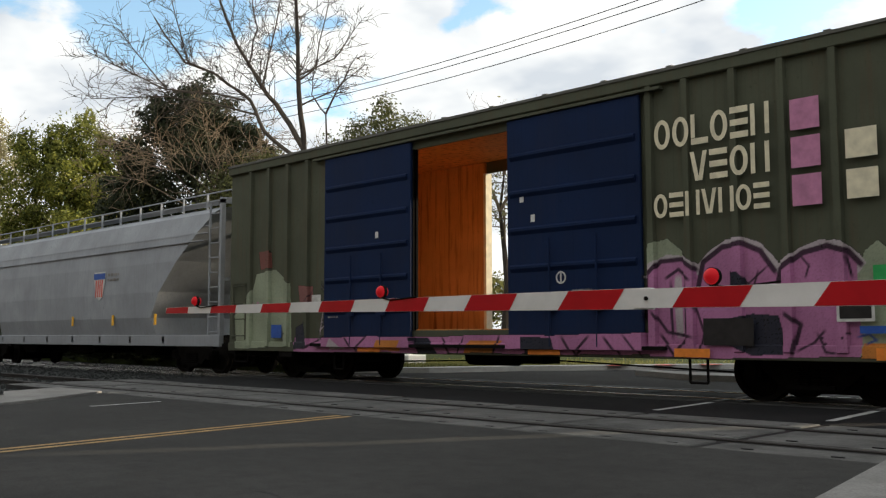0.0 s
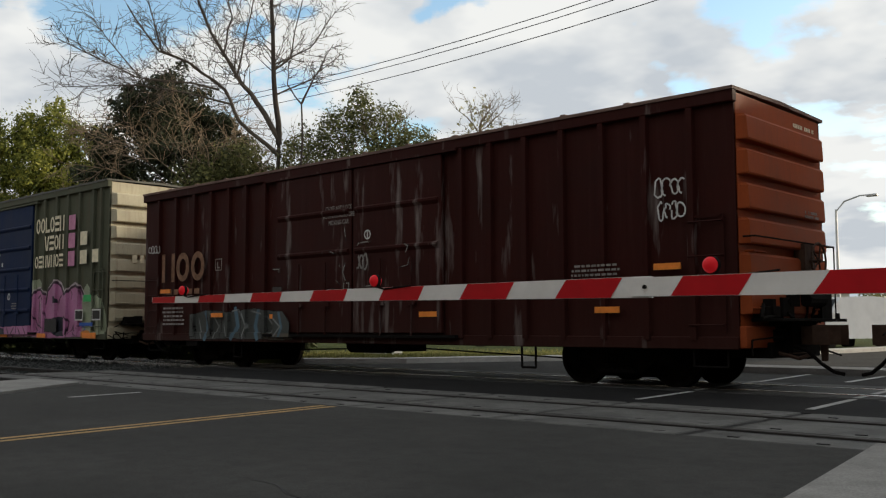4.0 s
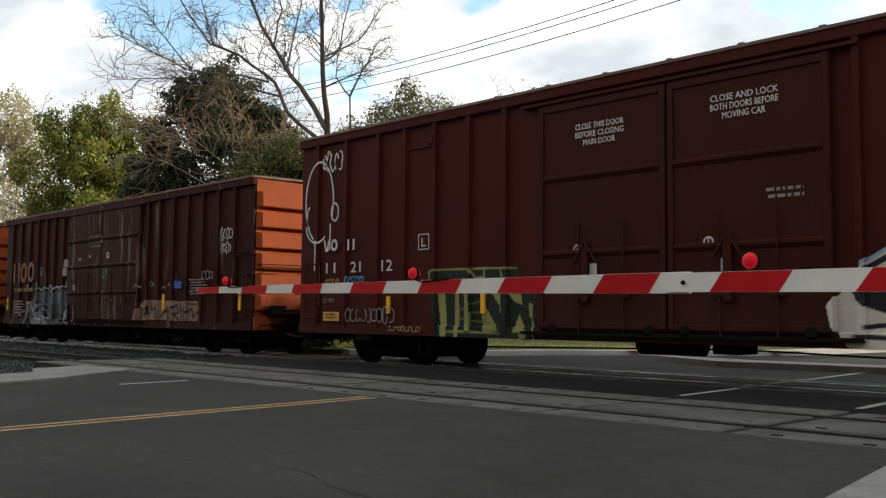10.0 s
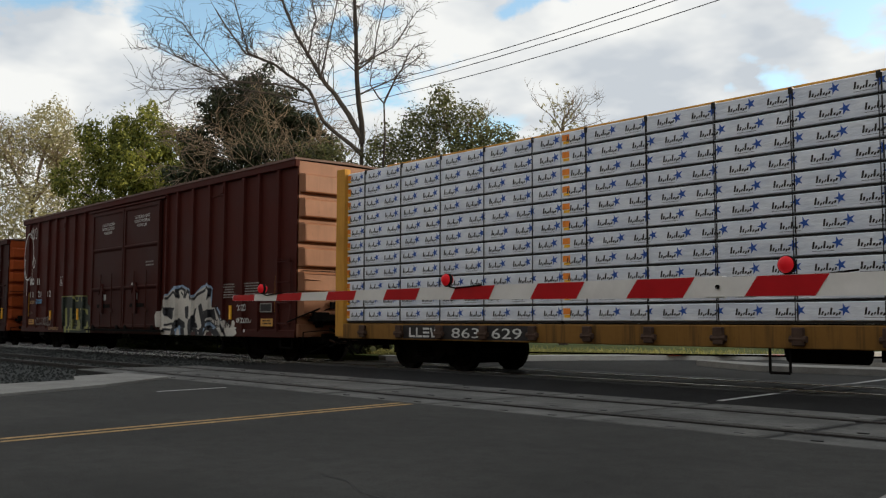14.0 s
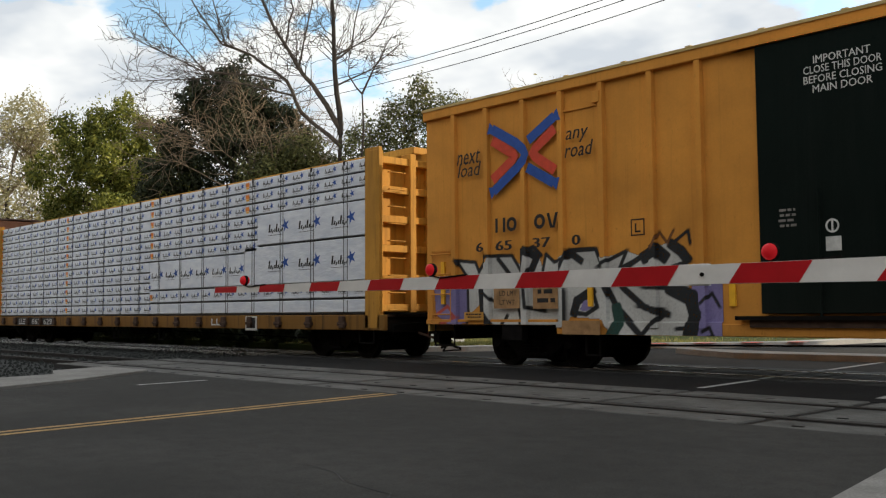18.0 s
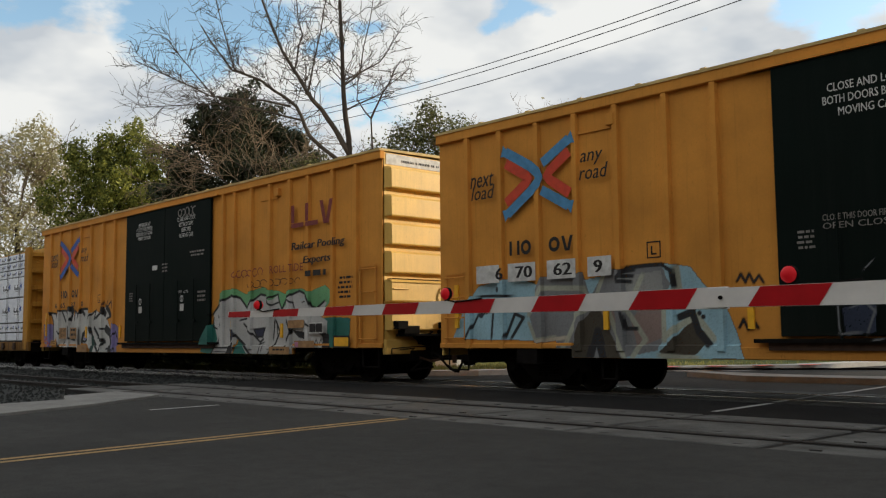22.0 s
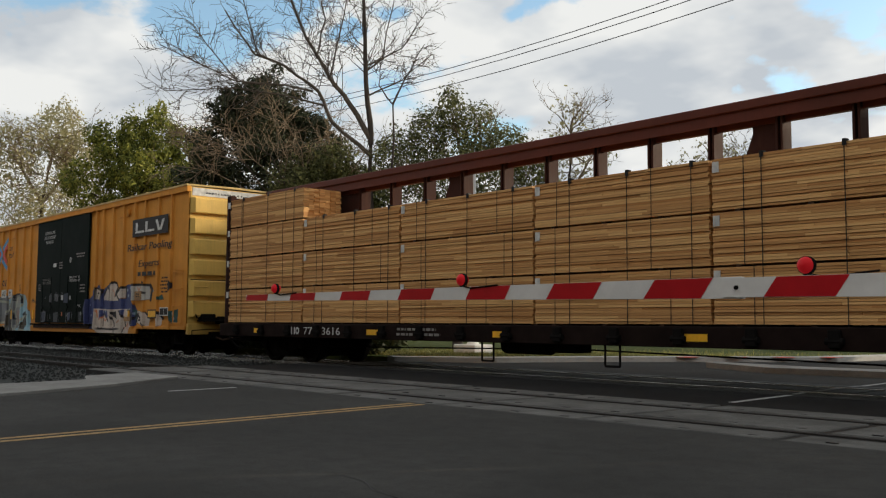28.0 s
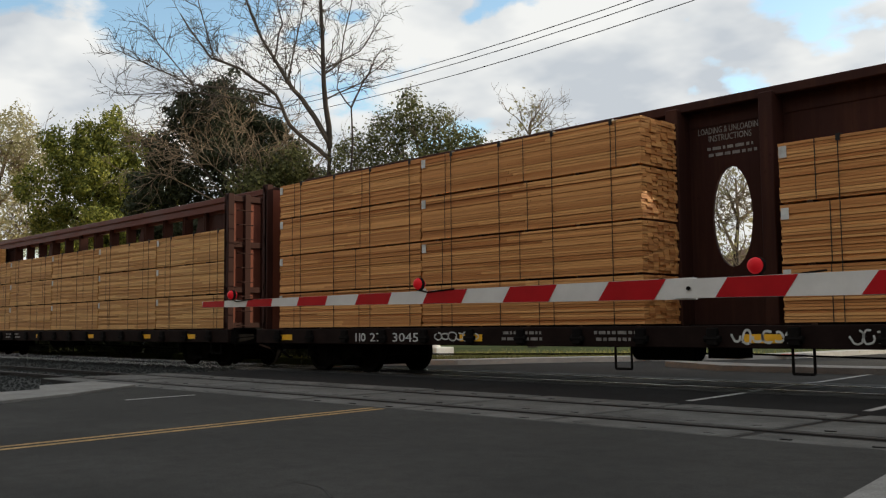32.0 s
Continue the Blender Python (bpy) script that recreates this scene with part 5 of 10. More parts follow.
def pink_domes():
    """Three pink domes with pale and dark edges, a pale green fade, a pink strip along the sill."""
    pink, dark, edge, sage, navy, amber = (0.43, 0.17, 0.33), (0.045, 0.018, 0.04), (0.46, 0.40, 0.42), (0.29, 0.33, 0.23), (0.018, 0.02, 0.034), (0.55, 0.20, 0.04)
    out = []
    out += area(sage, (15.25, 1.87), (15.37, 2.12), (15.55, 2.25), (15.73, 2.09), (15.79, 1.81), (15.92, 1.88), (16.22, 1.94), (16.45, 1.82), (16.68, 1.39), (16.77, 1.04), (16.71, 0.8), (15.23, 0.71))
    out += area(sage, (12.05, 2.44), (12.37, 2.5), (12.61, 2.3), (12.66, 2.09), (12.02, 1.98))
    out += area(sage, (0.98, 2.08), (1.14, 2.47), (1.91, 2.53), (2.51, 2.18), (2.58, 0.74), (0.31, 0.69), (0.19, 1.5))
    out += area((0.20, 0.07, 0.055), (1.15, 3.37), (1.69, 3.33), (1.79, 2.57), (1.31, 2.56))
    out += area((0.24, 0.10, 0.09), (2.79, 2.14), (3.34, 2.1), (3.36, 1.67), (2.87, 1.67))
    out += area(edge, (11.96, 1.88), (12.03, 2.11), (12.34, 2.25), (12.66, 2.21), (12.89, 2.08), (13.09, 2.29), (13.36, 2.44), (13.63, 2.45), (13.9, 2.34), (14.09, 2.13), (14.17, 2.02), (14.46, 2.22), (14.76, 2.32), (15.07, 2.28), (15.3, 2.08), (15.38, 1.95), (15.23, 1.77))
    out += area(pink, (11.99, 1.04), (12.02, 1.94), (12.24, 2.14), (12.61, 2.14), (12.85, 1.97), (12.9, 1.87), (13, 2.12), (13.29, 2.32), (13.6, 2.35), (13.88, 2.21), (14.05, 1.95), (14.14, 1.87), (14.3, 2.02), (14.58, 2.15), (14.88, 2.2), (15.13, 2.1), (15.26, 1.93), (15.28, 0.7), (12.8, 0.66), (12.02, 0.66))
    out += area(pink, (2.68, 0.95), (13.08, 1.04), (13.08, 0.7), (2.7, 0.64))
    out += area(navy, (6.56, 0.96), (7, 0.96), (7.32, 0.65), (6.77, 0.65))
    out += area(navy, (9.48, 0.97), (10.15, 0.98), (10.26, 0.66), (9.49, 0.67))
    out += area(amber, (5.65, 0.9), (6.34, 0.91), (6.21, 0.69), (5.54, 0.69))
    out += area(amber, (8.11, 0.89), (8.93, 0.9), (8.72, 0.67), (8, 0.67))
    out += area(edge, (4.13, 0.95), (4.55, 0.72), (3.99, 0.7))
    out += area(navy, (2.73, 1.18), (3.11, 1.32), (3.19, 0.72), (2.7, 0.69))
    out += area(amber, (15.3, 0.89), (15.9, 0.88), (15.88, 0.68), (15.28, 0.67))
    out += stroke(0.07, dark, (12, 1.25), (12.03, 1.95), (12.24, 2.15), (12.61, 2.16), (12.86, 1.99))
    out += stroke(0.08, dark, (12.89, 1.71), (12.97, 2.1), (13.28, 2.32), (13.6, 2.36), (13.89, 2.22), (14.1, 1.91))
    out += stroke(0.08, dark, (14.12, 1.68), (14.19, 1.94), (14.52, 2.15), (14.86, 2.22), (15.14, 2.13), (15.31, 1.94))
    out += area(navy, (13.4, 1.95), (13.56, 1.94), (13.73, 1.74), (13.41, 1.73))
    out += stroke(0.03, dark, (13.69, 1.76), (13.97, 1.98))
    out += stroke(0.03, dark, (13.78, 1.74), (13.84, 1.92))
    out += area(navy, (13.27, 1.22), (13.75, 1.32), (14.14, 1.29), (14.21, 1.04), (14.21, 0.73), (13.75, 0.71), (13.35, 0.88), (13.24, 1.04))
    out += stroke(0.13, edge, (12.55, 1.86), (12.56, 1.02))
    out += stroke(0.05, dark, (12.34, 1.89), (12.55, 2.01), (12.75, 1.85))
    out += stroke(0.05, dark, (12.42, 1.78), (12.43, 1))
    out += stroke(0.05, dark, (12.69, 1.77), (12.69, 1))
    out += stroke(0.05, dark, (12.11, 1.34), (12.34, 1.04), (12.77, 0.98))
    out += stroke(0.06, dark, (14.26, 1.3), (14.46, 1.14), (14.34, 0.73))
    out += stroke(0.035, dark, (14.7, 0.99), (14.81, 0.76), (14.93, 0.74))
    out += stroke(0.035, dark, (14.78, 1.04), (14.64, 0.89), (14.44, 0.79))
    out += stroke(0.04, dark, (15.12, 2.06), (15.18, 1.79))
    out += stroke(0.03, dark, (14.49, 2.09), (14.59, 1.96), (14.54, 1.81))
    out += stroke(0.04, dark, (12.83, 1.46), (12.97, 1.04), (12.89, 0.71))
    out.append((14.75, 0.95, 0.02, 0.02, 0, False, dark, (0, dark)))
    out.append((14.79, 0.87, 0.02, 0.02, 0, False, dark, (0, dark)))
    out.append((15.05, 0.95, 0.02, 0.02, 0, False, dark, (0, dark)))
    out.append((15.12, 1.01, 0.02, 0.02, 0, False, dark, (0, dark)))
    out += stroke(0.03, (0.05, 0.09, 0.30), (15.24, 0.97), (15.37, 1.01), (15.46, 0.93), (15.35, 0.88))
    out += stroke(0.05, dark, (3.08, 0.72), (3.71, 0.98))
    out += stroke(0.05, dark, (4.64, 0.95), (4.9, 0.68), (5.32, 0.96))
    out += stroke(0.05, dark, (7.4, 0.96), (7.63, 0.66))
    out += stroke(0.05, dark, (8.85, 0.97), (8.74, 0.68))
    out += stroke(0.04, dark, (7.95, 0.94), (7.84, 0.67))
    out += stroke(0.05, dark, (10.39, 0.97), (10.6, 0.68), (10.92, 0.97))
    out += stroke(0.05, dark, (11.25, 0.95), (11.47, 0.69))
    out += stroke(0.04, dark, (11.62, 0.98), (11.87, 0.68))
    out += stroke(0.05, dark, (12.23, 0.98), (12.46, 0.69), (12.66, 0.94))
    out += stroke(0.04, edge, (3.82, 2.05), (3.61, 1.01))
    out += stroke(0.04, edge, (3.91, 1.32), (3.6, 1.12))
    out += stroke(0.02, dark, (3.32, 2.01), (3.14, 1.79), (3.41, 1.72))
    out.append((2.1, 1.15, 0.03, 0.03, 0, False, dark, (0, dark)))
    out.append((2.34, 1.04, 0.03, 0.03, 0, False, dark, (0, dark)))
    out.append((2.23, 0.89, 0.03, 0.03, 0, False, dark, (0, dark)))
    out.append((1.88, 0.95, 0.03, 0.03, 0, False, dark, (0, dark)))
    return out


def faint_piece():
    """A dim blue-grey piece low on the brown side."""
    base, blue, pale, dark, tan = (0.050, 0.056, 0.054), (0.075, 0.14, 0.19), (0.22, 0.24, 0.235), (0.012, 0.012, 0.012), (0.10, 0.085, 0.065)
    out = []
    out += area(base, (2.32, 1.3), (2.93, 1.41), (3.95, 1.33), (4.93, 1.41), (6.2, 1.33), (6.45, 1.08), (6.42, 0.72), (2.29, 0.69))
    out += area(tan, (5.35, 0.85), (6.42, 0.84), (6.44, 0.71), (5.32, 0.7))
    out += stroke(0.12, blue, (2.93, 1.34), (3.13, 1), (2.94, 0.68))
    out += stroke(0.13, blue, (4.16, 1.42), (4.28, 1), (4.05, 0.7))
    out += stroke(0.12, blue, (5.08, 1.34), (4.97, 1), (5.08, 0.71))
    out += stroke(0.08, blue, (6.06, 1.29), (6.15, 0.98), (6.03, 0.77))
    out += stroke(0.035, pale, (2.65, 1.15), (2.8, 0.71))
    out += stroke(0.035, pale, (3.23, 1.29), (3.5, 1), (3.3, 0.71))
    out += stroke(0.035, pale, (3.75, 1.22), (3.91, 0.74))
    out += stroke(0.035, pale, (4.5, 1.33), (4.68, 1), (4.5, 0.72))
    out += stroke(0.035, pale, (5.46, 1.21), (5.68, 1), (5.48, 0.75))
    out += stroke(0.035, pale, (5.75, 1.25), (6.1, 1), (5.81, 0.75))
    out += stroke(0.03, pale, (3.98, 1.35), (4.3, 1.39), (4.43, 1.2))
    out += stroke(0.03, pale, (4.84, 1.34), (5.23, 1.28))
    out += stroke(0.04, dark, (3.07, 1.32), (3.29, 0.7))
    out += stroke(0.04, dark, (4.35, 1.33), (4.44, 0.71))
    out += stroke(0.04, dark, (5.2, 1.32), (5.32, 0.72))
    out += stroke(0.04, dark, (3.62, 1.34), (3.59, 0.7))
    out += stroke(0.04, dark, (2.43, 1.21), (2.55, 0.74))
    return out


def chalk_scribbles():
    """Loose pale scribbles on the brown doors."""
    pale, dim = (0.26, 0.24, 0.22), (0.045, 0.04, 0.036)
    out = []
    out += area(dim, (5.66, 1.87), (6.16, 1.88), (6.15, 1.73), (5.66, 1.73))
    out += stroke(0.03, pale, (5.78, 2.27), (6.05, 2.27), (6.05, 2.2))
    out += stroke(0.025, pale, (5.79, 2.25), (5.8, 2.03))
    out += stroke(0.02, pale, (6.38, 2.18), (6.38, 1.74))
    out += stroke(0.025, pale, (8.26, 3.08), (8.3, 2.82))
    out += stroke(0.025, pale, (8.67, 2.65), (8.73, 2.7), (9.02, 2.7))
    out += stroke(0.025, pale, (10.02, 2.59), (10.12, 2.54), (10.06, 2.42))
    out += stroke(0.02, pale, (10.15, 2.29), (10.12, 2.17), (9.93, 2.14))
    out += stroke(0.03, pale, (8.29, 2.27), (8.22, 2.11), (8.3, 1.93))
    out += stroke(0.02, pale, (7.69, 1.76), (7.9, 1.77), (7.89, 1.7))
    out += stroke(0.03, pale, (8.25, 1.9), (8.22, 1.72))
    out += stroke(0.03, pale, (8.32, 1.88), (8.41, 1.89), (8.39, 1.75), (8.32, 1.77))
    out += stroke(0.025, pale, (8.87, 1.81), (9.15, 1.82), (9.2, 1.75))
    out += stroke(0.03, pale, (8.89, 1.72), (9.14, 1.72), (9.21, 1.82), (9.35, 1.72), (9.43, 1.73))
    out += stroke(0.02, pale, (8.01, 1.95), (8.1, 1.88))
    out += stroke(0.02, pale, (7.8, 2.56), (7.92, 2.51))
    out += stroke(0.02, pale, (8.11, 2.28), (8.15, 2.21))
    return out


PIECES = {"jagged": jagged_piece, "broad": broad_piece, "blocks": letter_blocks, "arched": arched_piece, "striped": striped_piece, "tangled": tangled_piece, "pink": pink_piece, "bubbles": bubble_piece, "door": door_tags, "domes": pink_domes,
          "faint": faint_piece, "scribbles": chalk_scribbles}


def inside(points, px, pz):
    """Where a field of places lies within a run of corners."""
    hit = np.zeros(px.shape, bool)
    for (xa, za), (xb, zb) in zip(points, points[1:] + points[:1]):
        if za != zb:
            hit ^= ((za > pz) != (zb > pz)) & (px < (xb - xa) * (pz - za) / (zb - za) + xa)
    return hit


def spray_pieces(car, pieces, posts, doors, notch, L):
    """Sprayed lettering as a thin coat that follows wall, posts, doors and sill."""
    for order, piece in enumerate(pieces):
        x0, x1, z0, z1, seed, name = piece
        shapes, step = PIECES[name](), 0.017
        xs, zs = np.arange(x0 - 0.35, x1 + 0.35, step), np.arange(max(0.645, z0 - 0.3), z1 + 0.4, step)
        X, Z = np.meshgrid(xs, zs)
        Y = np.full(X.shape, -1.604)
        for q in posts:
            Y[(np.abs(X - q) < 0.075) & (Z > 0.76)] = -1.684
        for a, b, za, zb, _, bands in doors:
            Y[(X > a - 0.02) & (X < b + 0.02) & (Z > za - 0.1)] = -1.765
        Y[Z < 0.85] = np.minimum(Y[Z < 0.85], -1.649)
        Y -= 0.004 * order
        sway = 0.15
        wx = X + sway * (0.06 * np.sin(2.1 * Z + 1.3 * X + seed) + 0.03 * np.sin(5.3 * Z - 2.2 * X + 2 * seed))
        wz = Z + sway * (0.06 * np.sin(1.9 * X + seed) + 0.03 * np.sin(4.7 * X + 2.9 * Z + seed))
        col, cover = np.zeros(X.shape + (3,)), np.zeros(X.shape)
        rough = np.random.default_rng(seed)
        for shape in shapes:
            if shape[0] == "area":
                hit = inside(shape[2], wx, wz)
                fade = 1 + 0.12 * np.sin(3 * wx + 4 * wz + seed)[..., None]
                col = np.where(hit[..., None], np.clip(np.array(shape[1]) * fade, 0, 0.8), col)
                cover = np.where(hit, 1.0, cover)
                continue
            cx, cz, rx, rz, turn, square, ink, edge = shape
            co, si = math.cos(turn), math.sin(turn)
            u, w = ((wx - cx) * co + (wz - cz) * si) / rx, (-(wx - cx) * si + (wz - cz) * co) / rz
            pw = 7 if square else 2
            d = (np.abs(u) ** pw + np.abs(w) ** pw) ** (1 / pw)
            width, line = edge
            soft = 0.012 / min(rx, rz)
            a = np.clip((1 - d) / soft + 0.5, 0, 1)[..., None]
            if width:
                col = col * (1 - a) + np.array(line) * a
                a = np.clip((1 - width / min(rx, rz) - d) / soft + 0.5, 0, 1)[..., None]
            fade = 1 + 0.18 * np.sin(3 * wx + 4 * wz + seed)[..., None]
            col = col * (1 - a) + np.clip(np.array(ink) * fade, 0, 0.8) * a
            cover = np.maximum(cover, np.clip((1 - d) / soft + 0.5, 0, 1))
        cover = np.clip(cover * (1 + 0.1 * rough.standard_normal(cover.shape)), 0, 1)
        cover[(Z < notch + 0.01) & ((X < 3.45) | (X > L - 3.45))] = 0
        keep = np.maximum(cover[:-1, :-1], cover[1:, 1:]) > 0.02
        idx = np.arange(X.size).reshape(X.shape)
        faces = np.stack([idx[:-1, :-1][keep], idx[:-1, 1:][keep], idx[1:, 1:][keep], idx[1:, :-1][keep]], 1)
        me = bpy.data.meshes.new("sprayed_lettering")
        me.from_pydata(np.stack([X.ravel(), Y.ravel(), Z.ravel()], 1).tolist(), [], faces.tolist())
        layer = me.color_attributes.new("ink", "FLOAT_COLOR", "POINT")
        layer.data.foreach_set("color", np.concatenate([col.reshape(-1, 3), cover.reshape(-1, 1)], 1).astype(np.float32).ravel())
        me.materials.append(SPRAY)
        tagged(part("sprayed_lettering", me, SPRAY, car, "sprayed graffiti lettering"), kind="stuff")


def circle_mark(car, x, z, r, y, ink):
    g = Geo().lathe([(r, -0.004), (r * 0.72, -0.004)], (x, y, z), "y", 16)
    g.box(x - r * 0.14, x + r * 0.14, y - 0.005, y - 0.003, z - r * 0.8, z + r * 0.8)
    part("lock_mark", g, ink, car)


def plate_mark(car, x, z, w, ink):
    g = Geo()
    y = -1.603
    for a in ((x, x + w, z, z + 0.02), (x, x + w, z + w * 0.95, z + w * 0.95 + 0.02), (x, x + 0.02, z, z + w * 0.95), (x + w - 0.02, x + w, z, z + w * 0.95)):
        quad(g, *a, y)
    quad(g, x + 0.3 * w, x + 0.7 * w, z + 0.2 * w, z + 0.3 * w, y)
    quad(g, x + 0.3 * w, x + 0.4 * w, z + 0.2 * w, z + 0.75 * w, y)
    part("plate_mark", g, ink, car)


def scrawl(car, x0, x1, z0, z1, ink, seed, n=6, r=0.018, y=-1.607, name="sprayed_tag"):
    """A quick sprayed line of loops."""
    rng, g = random.Random(seed), Geo()
    w = (x1 - x0) / n
    for i in range(n):
        cx, cz = x0 + (i + 0.5) * w, (z0 + z1) / 2
        ax, az = w * rng.uniform(0.4, 0.62), (z1 - z0) * rng.uniform(0.3, 0.5)
        a0, sw = rng.uniform(0, 6.3), rng.uniform(3.5, 6.8)
        pts = [(cx + ax * math.cos(a0 + sw * k / 9) + rng.uniform(-0.02, 0.02), y, cz + az * math.sin(a0 + sw * k / 9)) for k in range(10)]
        for a, b in zip(pts, pts[1:]):
            d = Vector((b[0] - a[0], 0, b[2] - a[2]))
            if d.length > 1e-4:
                s = Vector((-d.z, 0, d.x)).normalized() * r
                g.add([Vector(a) + s, Vector(b) + s, Vector(b) - s, Vector(a) - s], [(0, 1, 2, 3)])
    tagged(part(name, g, ink, car), kind="stuff")


def bracket(car, xa, xb, z, paint):
    g = Geo().chamfer(xb - 0.16, xb, -1.70, -1.6, z, z + 0.2, 0.01).box(xa, xb - 0.1, -1.63, -1.6, z - 0.04, z)
    part("rope_bracket", g, paint, car)


PLYWOOD = car_paint("plywood", (0.66, 0.31, 0.11), grime=(0.05, 0.025, 0.012), rough=0.6, wear=1.0, rust=(0.11, 0.036, 0.012))
GREY_ROOF = plain("weathered_roof", (0.11, 0.11, 0.095), 0.6, 0.0, 0.35, 2.0, 0.2)
RED_ROOF = plain("rusty_roof", (0.17, 0.11, 0.09), 0.75, 0.0, 0.4, 2.0, 0.2)
YEL_ROOF = plain("dusty_yellow_roof", (0.55, 0.40, 0.16), 0.6, 0.0, 0.3, 2.0, 0.2)


def golden_car():
    pieces = [(0.2, 16.6, 0.6, 2.6, 1, 'domes')]
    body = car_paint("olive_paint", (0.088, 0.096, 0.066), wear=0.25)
    # olive paled to tan on the ends, standing in for sunshine there
    end = car_paint("sunlit_olive_end_paint", (0.47, 0.43, 0.31), rough=0.5, spec=0.3, wear=0.3)
    blue = car_paint("blue_door_paint", (0.0065, 0.019, 0.064), wear=0.2, rust=(0.03, 0.03, 0.05))
    posts = [0.9, 1.65, 2.4, 3.15, 12.1, 12.75, 13.55, 14.3, 15.05, 15.9, 16.35]
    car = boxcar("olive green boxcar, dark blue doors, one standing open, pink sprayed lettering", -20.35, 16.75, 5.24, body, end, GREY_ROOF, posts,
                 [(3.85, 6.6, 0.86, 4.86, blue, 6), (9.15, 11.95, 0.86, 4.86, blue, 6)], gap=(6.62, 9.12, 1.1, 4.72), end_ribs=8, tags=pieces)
    y = -1.603
    part("end_sign", Geo().chamfer(16.72, 16.775, 0.35, 1.35, 4.86, 5.12, 0.006), WHITE_INK, car, "white sheet sign at the top of the end")
    end_print(car, 16.895, -0.95, 0.95, 2.75, 3.1, CREAM_INK, 1, 6, "sprayed_tag")
    part("ceiling_lining", Geo().box(0.06, 16.6, -1.54, 1.54, 4.98, 5.02), PLYWOOD, car)
    # inside lining, door posts
    part("lining", Geo().box(0.06, 5.71, 1.50, 1.545, 1.13, 4.97).box(8.53, 16.6, 1.50, 1.545, 1.13, 4.97), PLYWOOD, car, "scuffed orange plywood lining")
    part("lining", Geo().box(0.06, 6.6, -1.545, -1.50, 1.13, 4.7).box(9.14, 16.6, -1.545, -1.50, 1.13, 4.7), PLYWOOD, car, "scuffed orange plywood lining")
    part("door_post", Geo().box(5.72, 5.80, 1.42, 1.62, 1.13, 4.7), CREAM_INK, car, "pale wooden door post")
    part("door_post", Geo().box(6.55, 6.62, -1.63, -1.5, 1.1, 4.72), BLACK, car)
    part("door_post", Geo().box(9.12, 9.19, -1.63, -1.5, 1.1, 4.72), BLACK, car)
    for (a, b, z0, z1, k) in ((12.2, 14.15, 3.9, 4.37, "oo-o=|"), (12.82, 14.14, 3.34, 3.79, "v=o|"), (12.17, 14.12, 2.82, 3.2, "o=|v|o=")):
        marks(car, a, b, z0, z1, -1.683, CREAM_INK, k, "company_name")
    for i in range(3):
        g = quad(Geo(), 14.44, 14.86, 3.88 - i * 0.54, 4.32 - i * 0.54, -1.685)
        part("pink_square", g, PINK_INK, car)
    for i in range(2):
        part("cream_square", quad(Geo(), 15.2, 15.62, 3.38 - i * 0.55, 3.78 - i * 0.55, -1.685), CREAM_INK, car)
        part("cream_square", quad(Geo(), 15.95, 16.32, 2.84 - i * 0.02, 3.22, -1.685 - 0.004 * i), CREAM_INK, car) if i == 0 else None
    circle_mark(car, 10.35, 1.98, 0.11, -1.703, WHITE_INK)
    bars(car, 10.5, 11.1, 1.55, 1.78, -1.703, DIM_INK, 3, 2)
    bars(car, 4.0, 4.35, 1.35, 1.5, -1.703, DIM_INK, 2, 3)
    for x, z in ((5.55, 3.0), (9.7, 2.98), (9.45, 3.35)):
        part("paper_label", quad(Geo(), x, x + 0.09, z, z + 0.13, -1.703), WHITE_INK, car)
    part("white_panel", quad(Geo(), 3.3, 3.62, 1.55, 1.9, y), WHITE_INK, car)
    part("green_placard", quad(Geo(), 15.5, 15.95, 1.72, 1.92, -1.69), GREEN_INK, car)
    part("black_placard", quad(Geo(), 13.0, 13.8, 0.85, 1.25, -1.69), BLACK_INK, car)
    for a, b, z0, z1, ink in ((12.5, 13.1, 0.67, 0.80, ORANGE_INK), (15.5, 16.3, 0.67, 0.83, ORANGE_INK), (15.3, 16.1, 1.02, 1.12, BLUE_INK), (9.6, 10.3, 0.67, 0.78, ORANGE_INK), (5.0, 5.7, 0.67, 0.78, ORANGE_INK), (1.9, 2.3, 0.95, 1.25, BLUE_INK)):
        part("small_placard", quad(Geo(), a, b, z0, z1, -1.697), ink, car)
    for a in (15.0, 16.05):
        part("card_frame", quad(Geo(), a, a + 0.5, 1.18, 1.5, -1.693), WHITE_INK, car)
        part("card_holder", quad(Geo(), a + 0.04, a + 0.46, 1.22, 1.46, -1.697), BLACK_INK, car)
    marks(car, 0.6, 1.25, 1.55, 1.8, y, PINK_INK, "o|", "reporting_mark")
    return car


FADED_TAN = plain("faded_tan_lettering", (0.21, 0.11, 0.065), 0.7, 0, 0.5, 6)


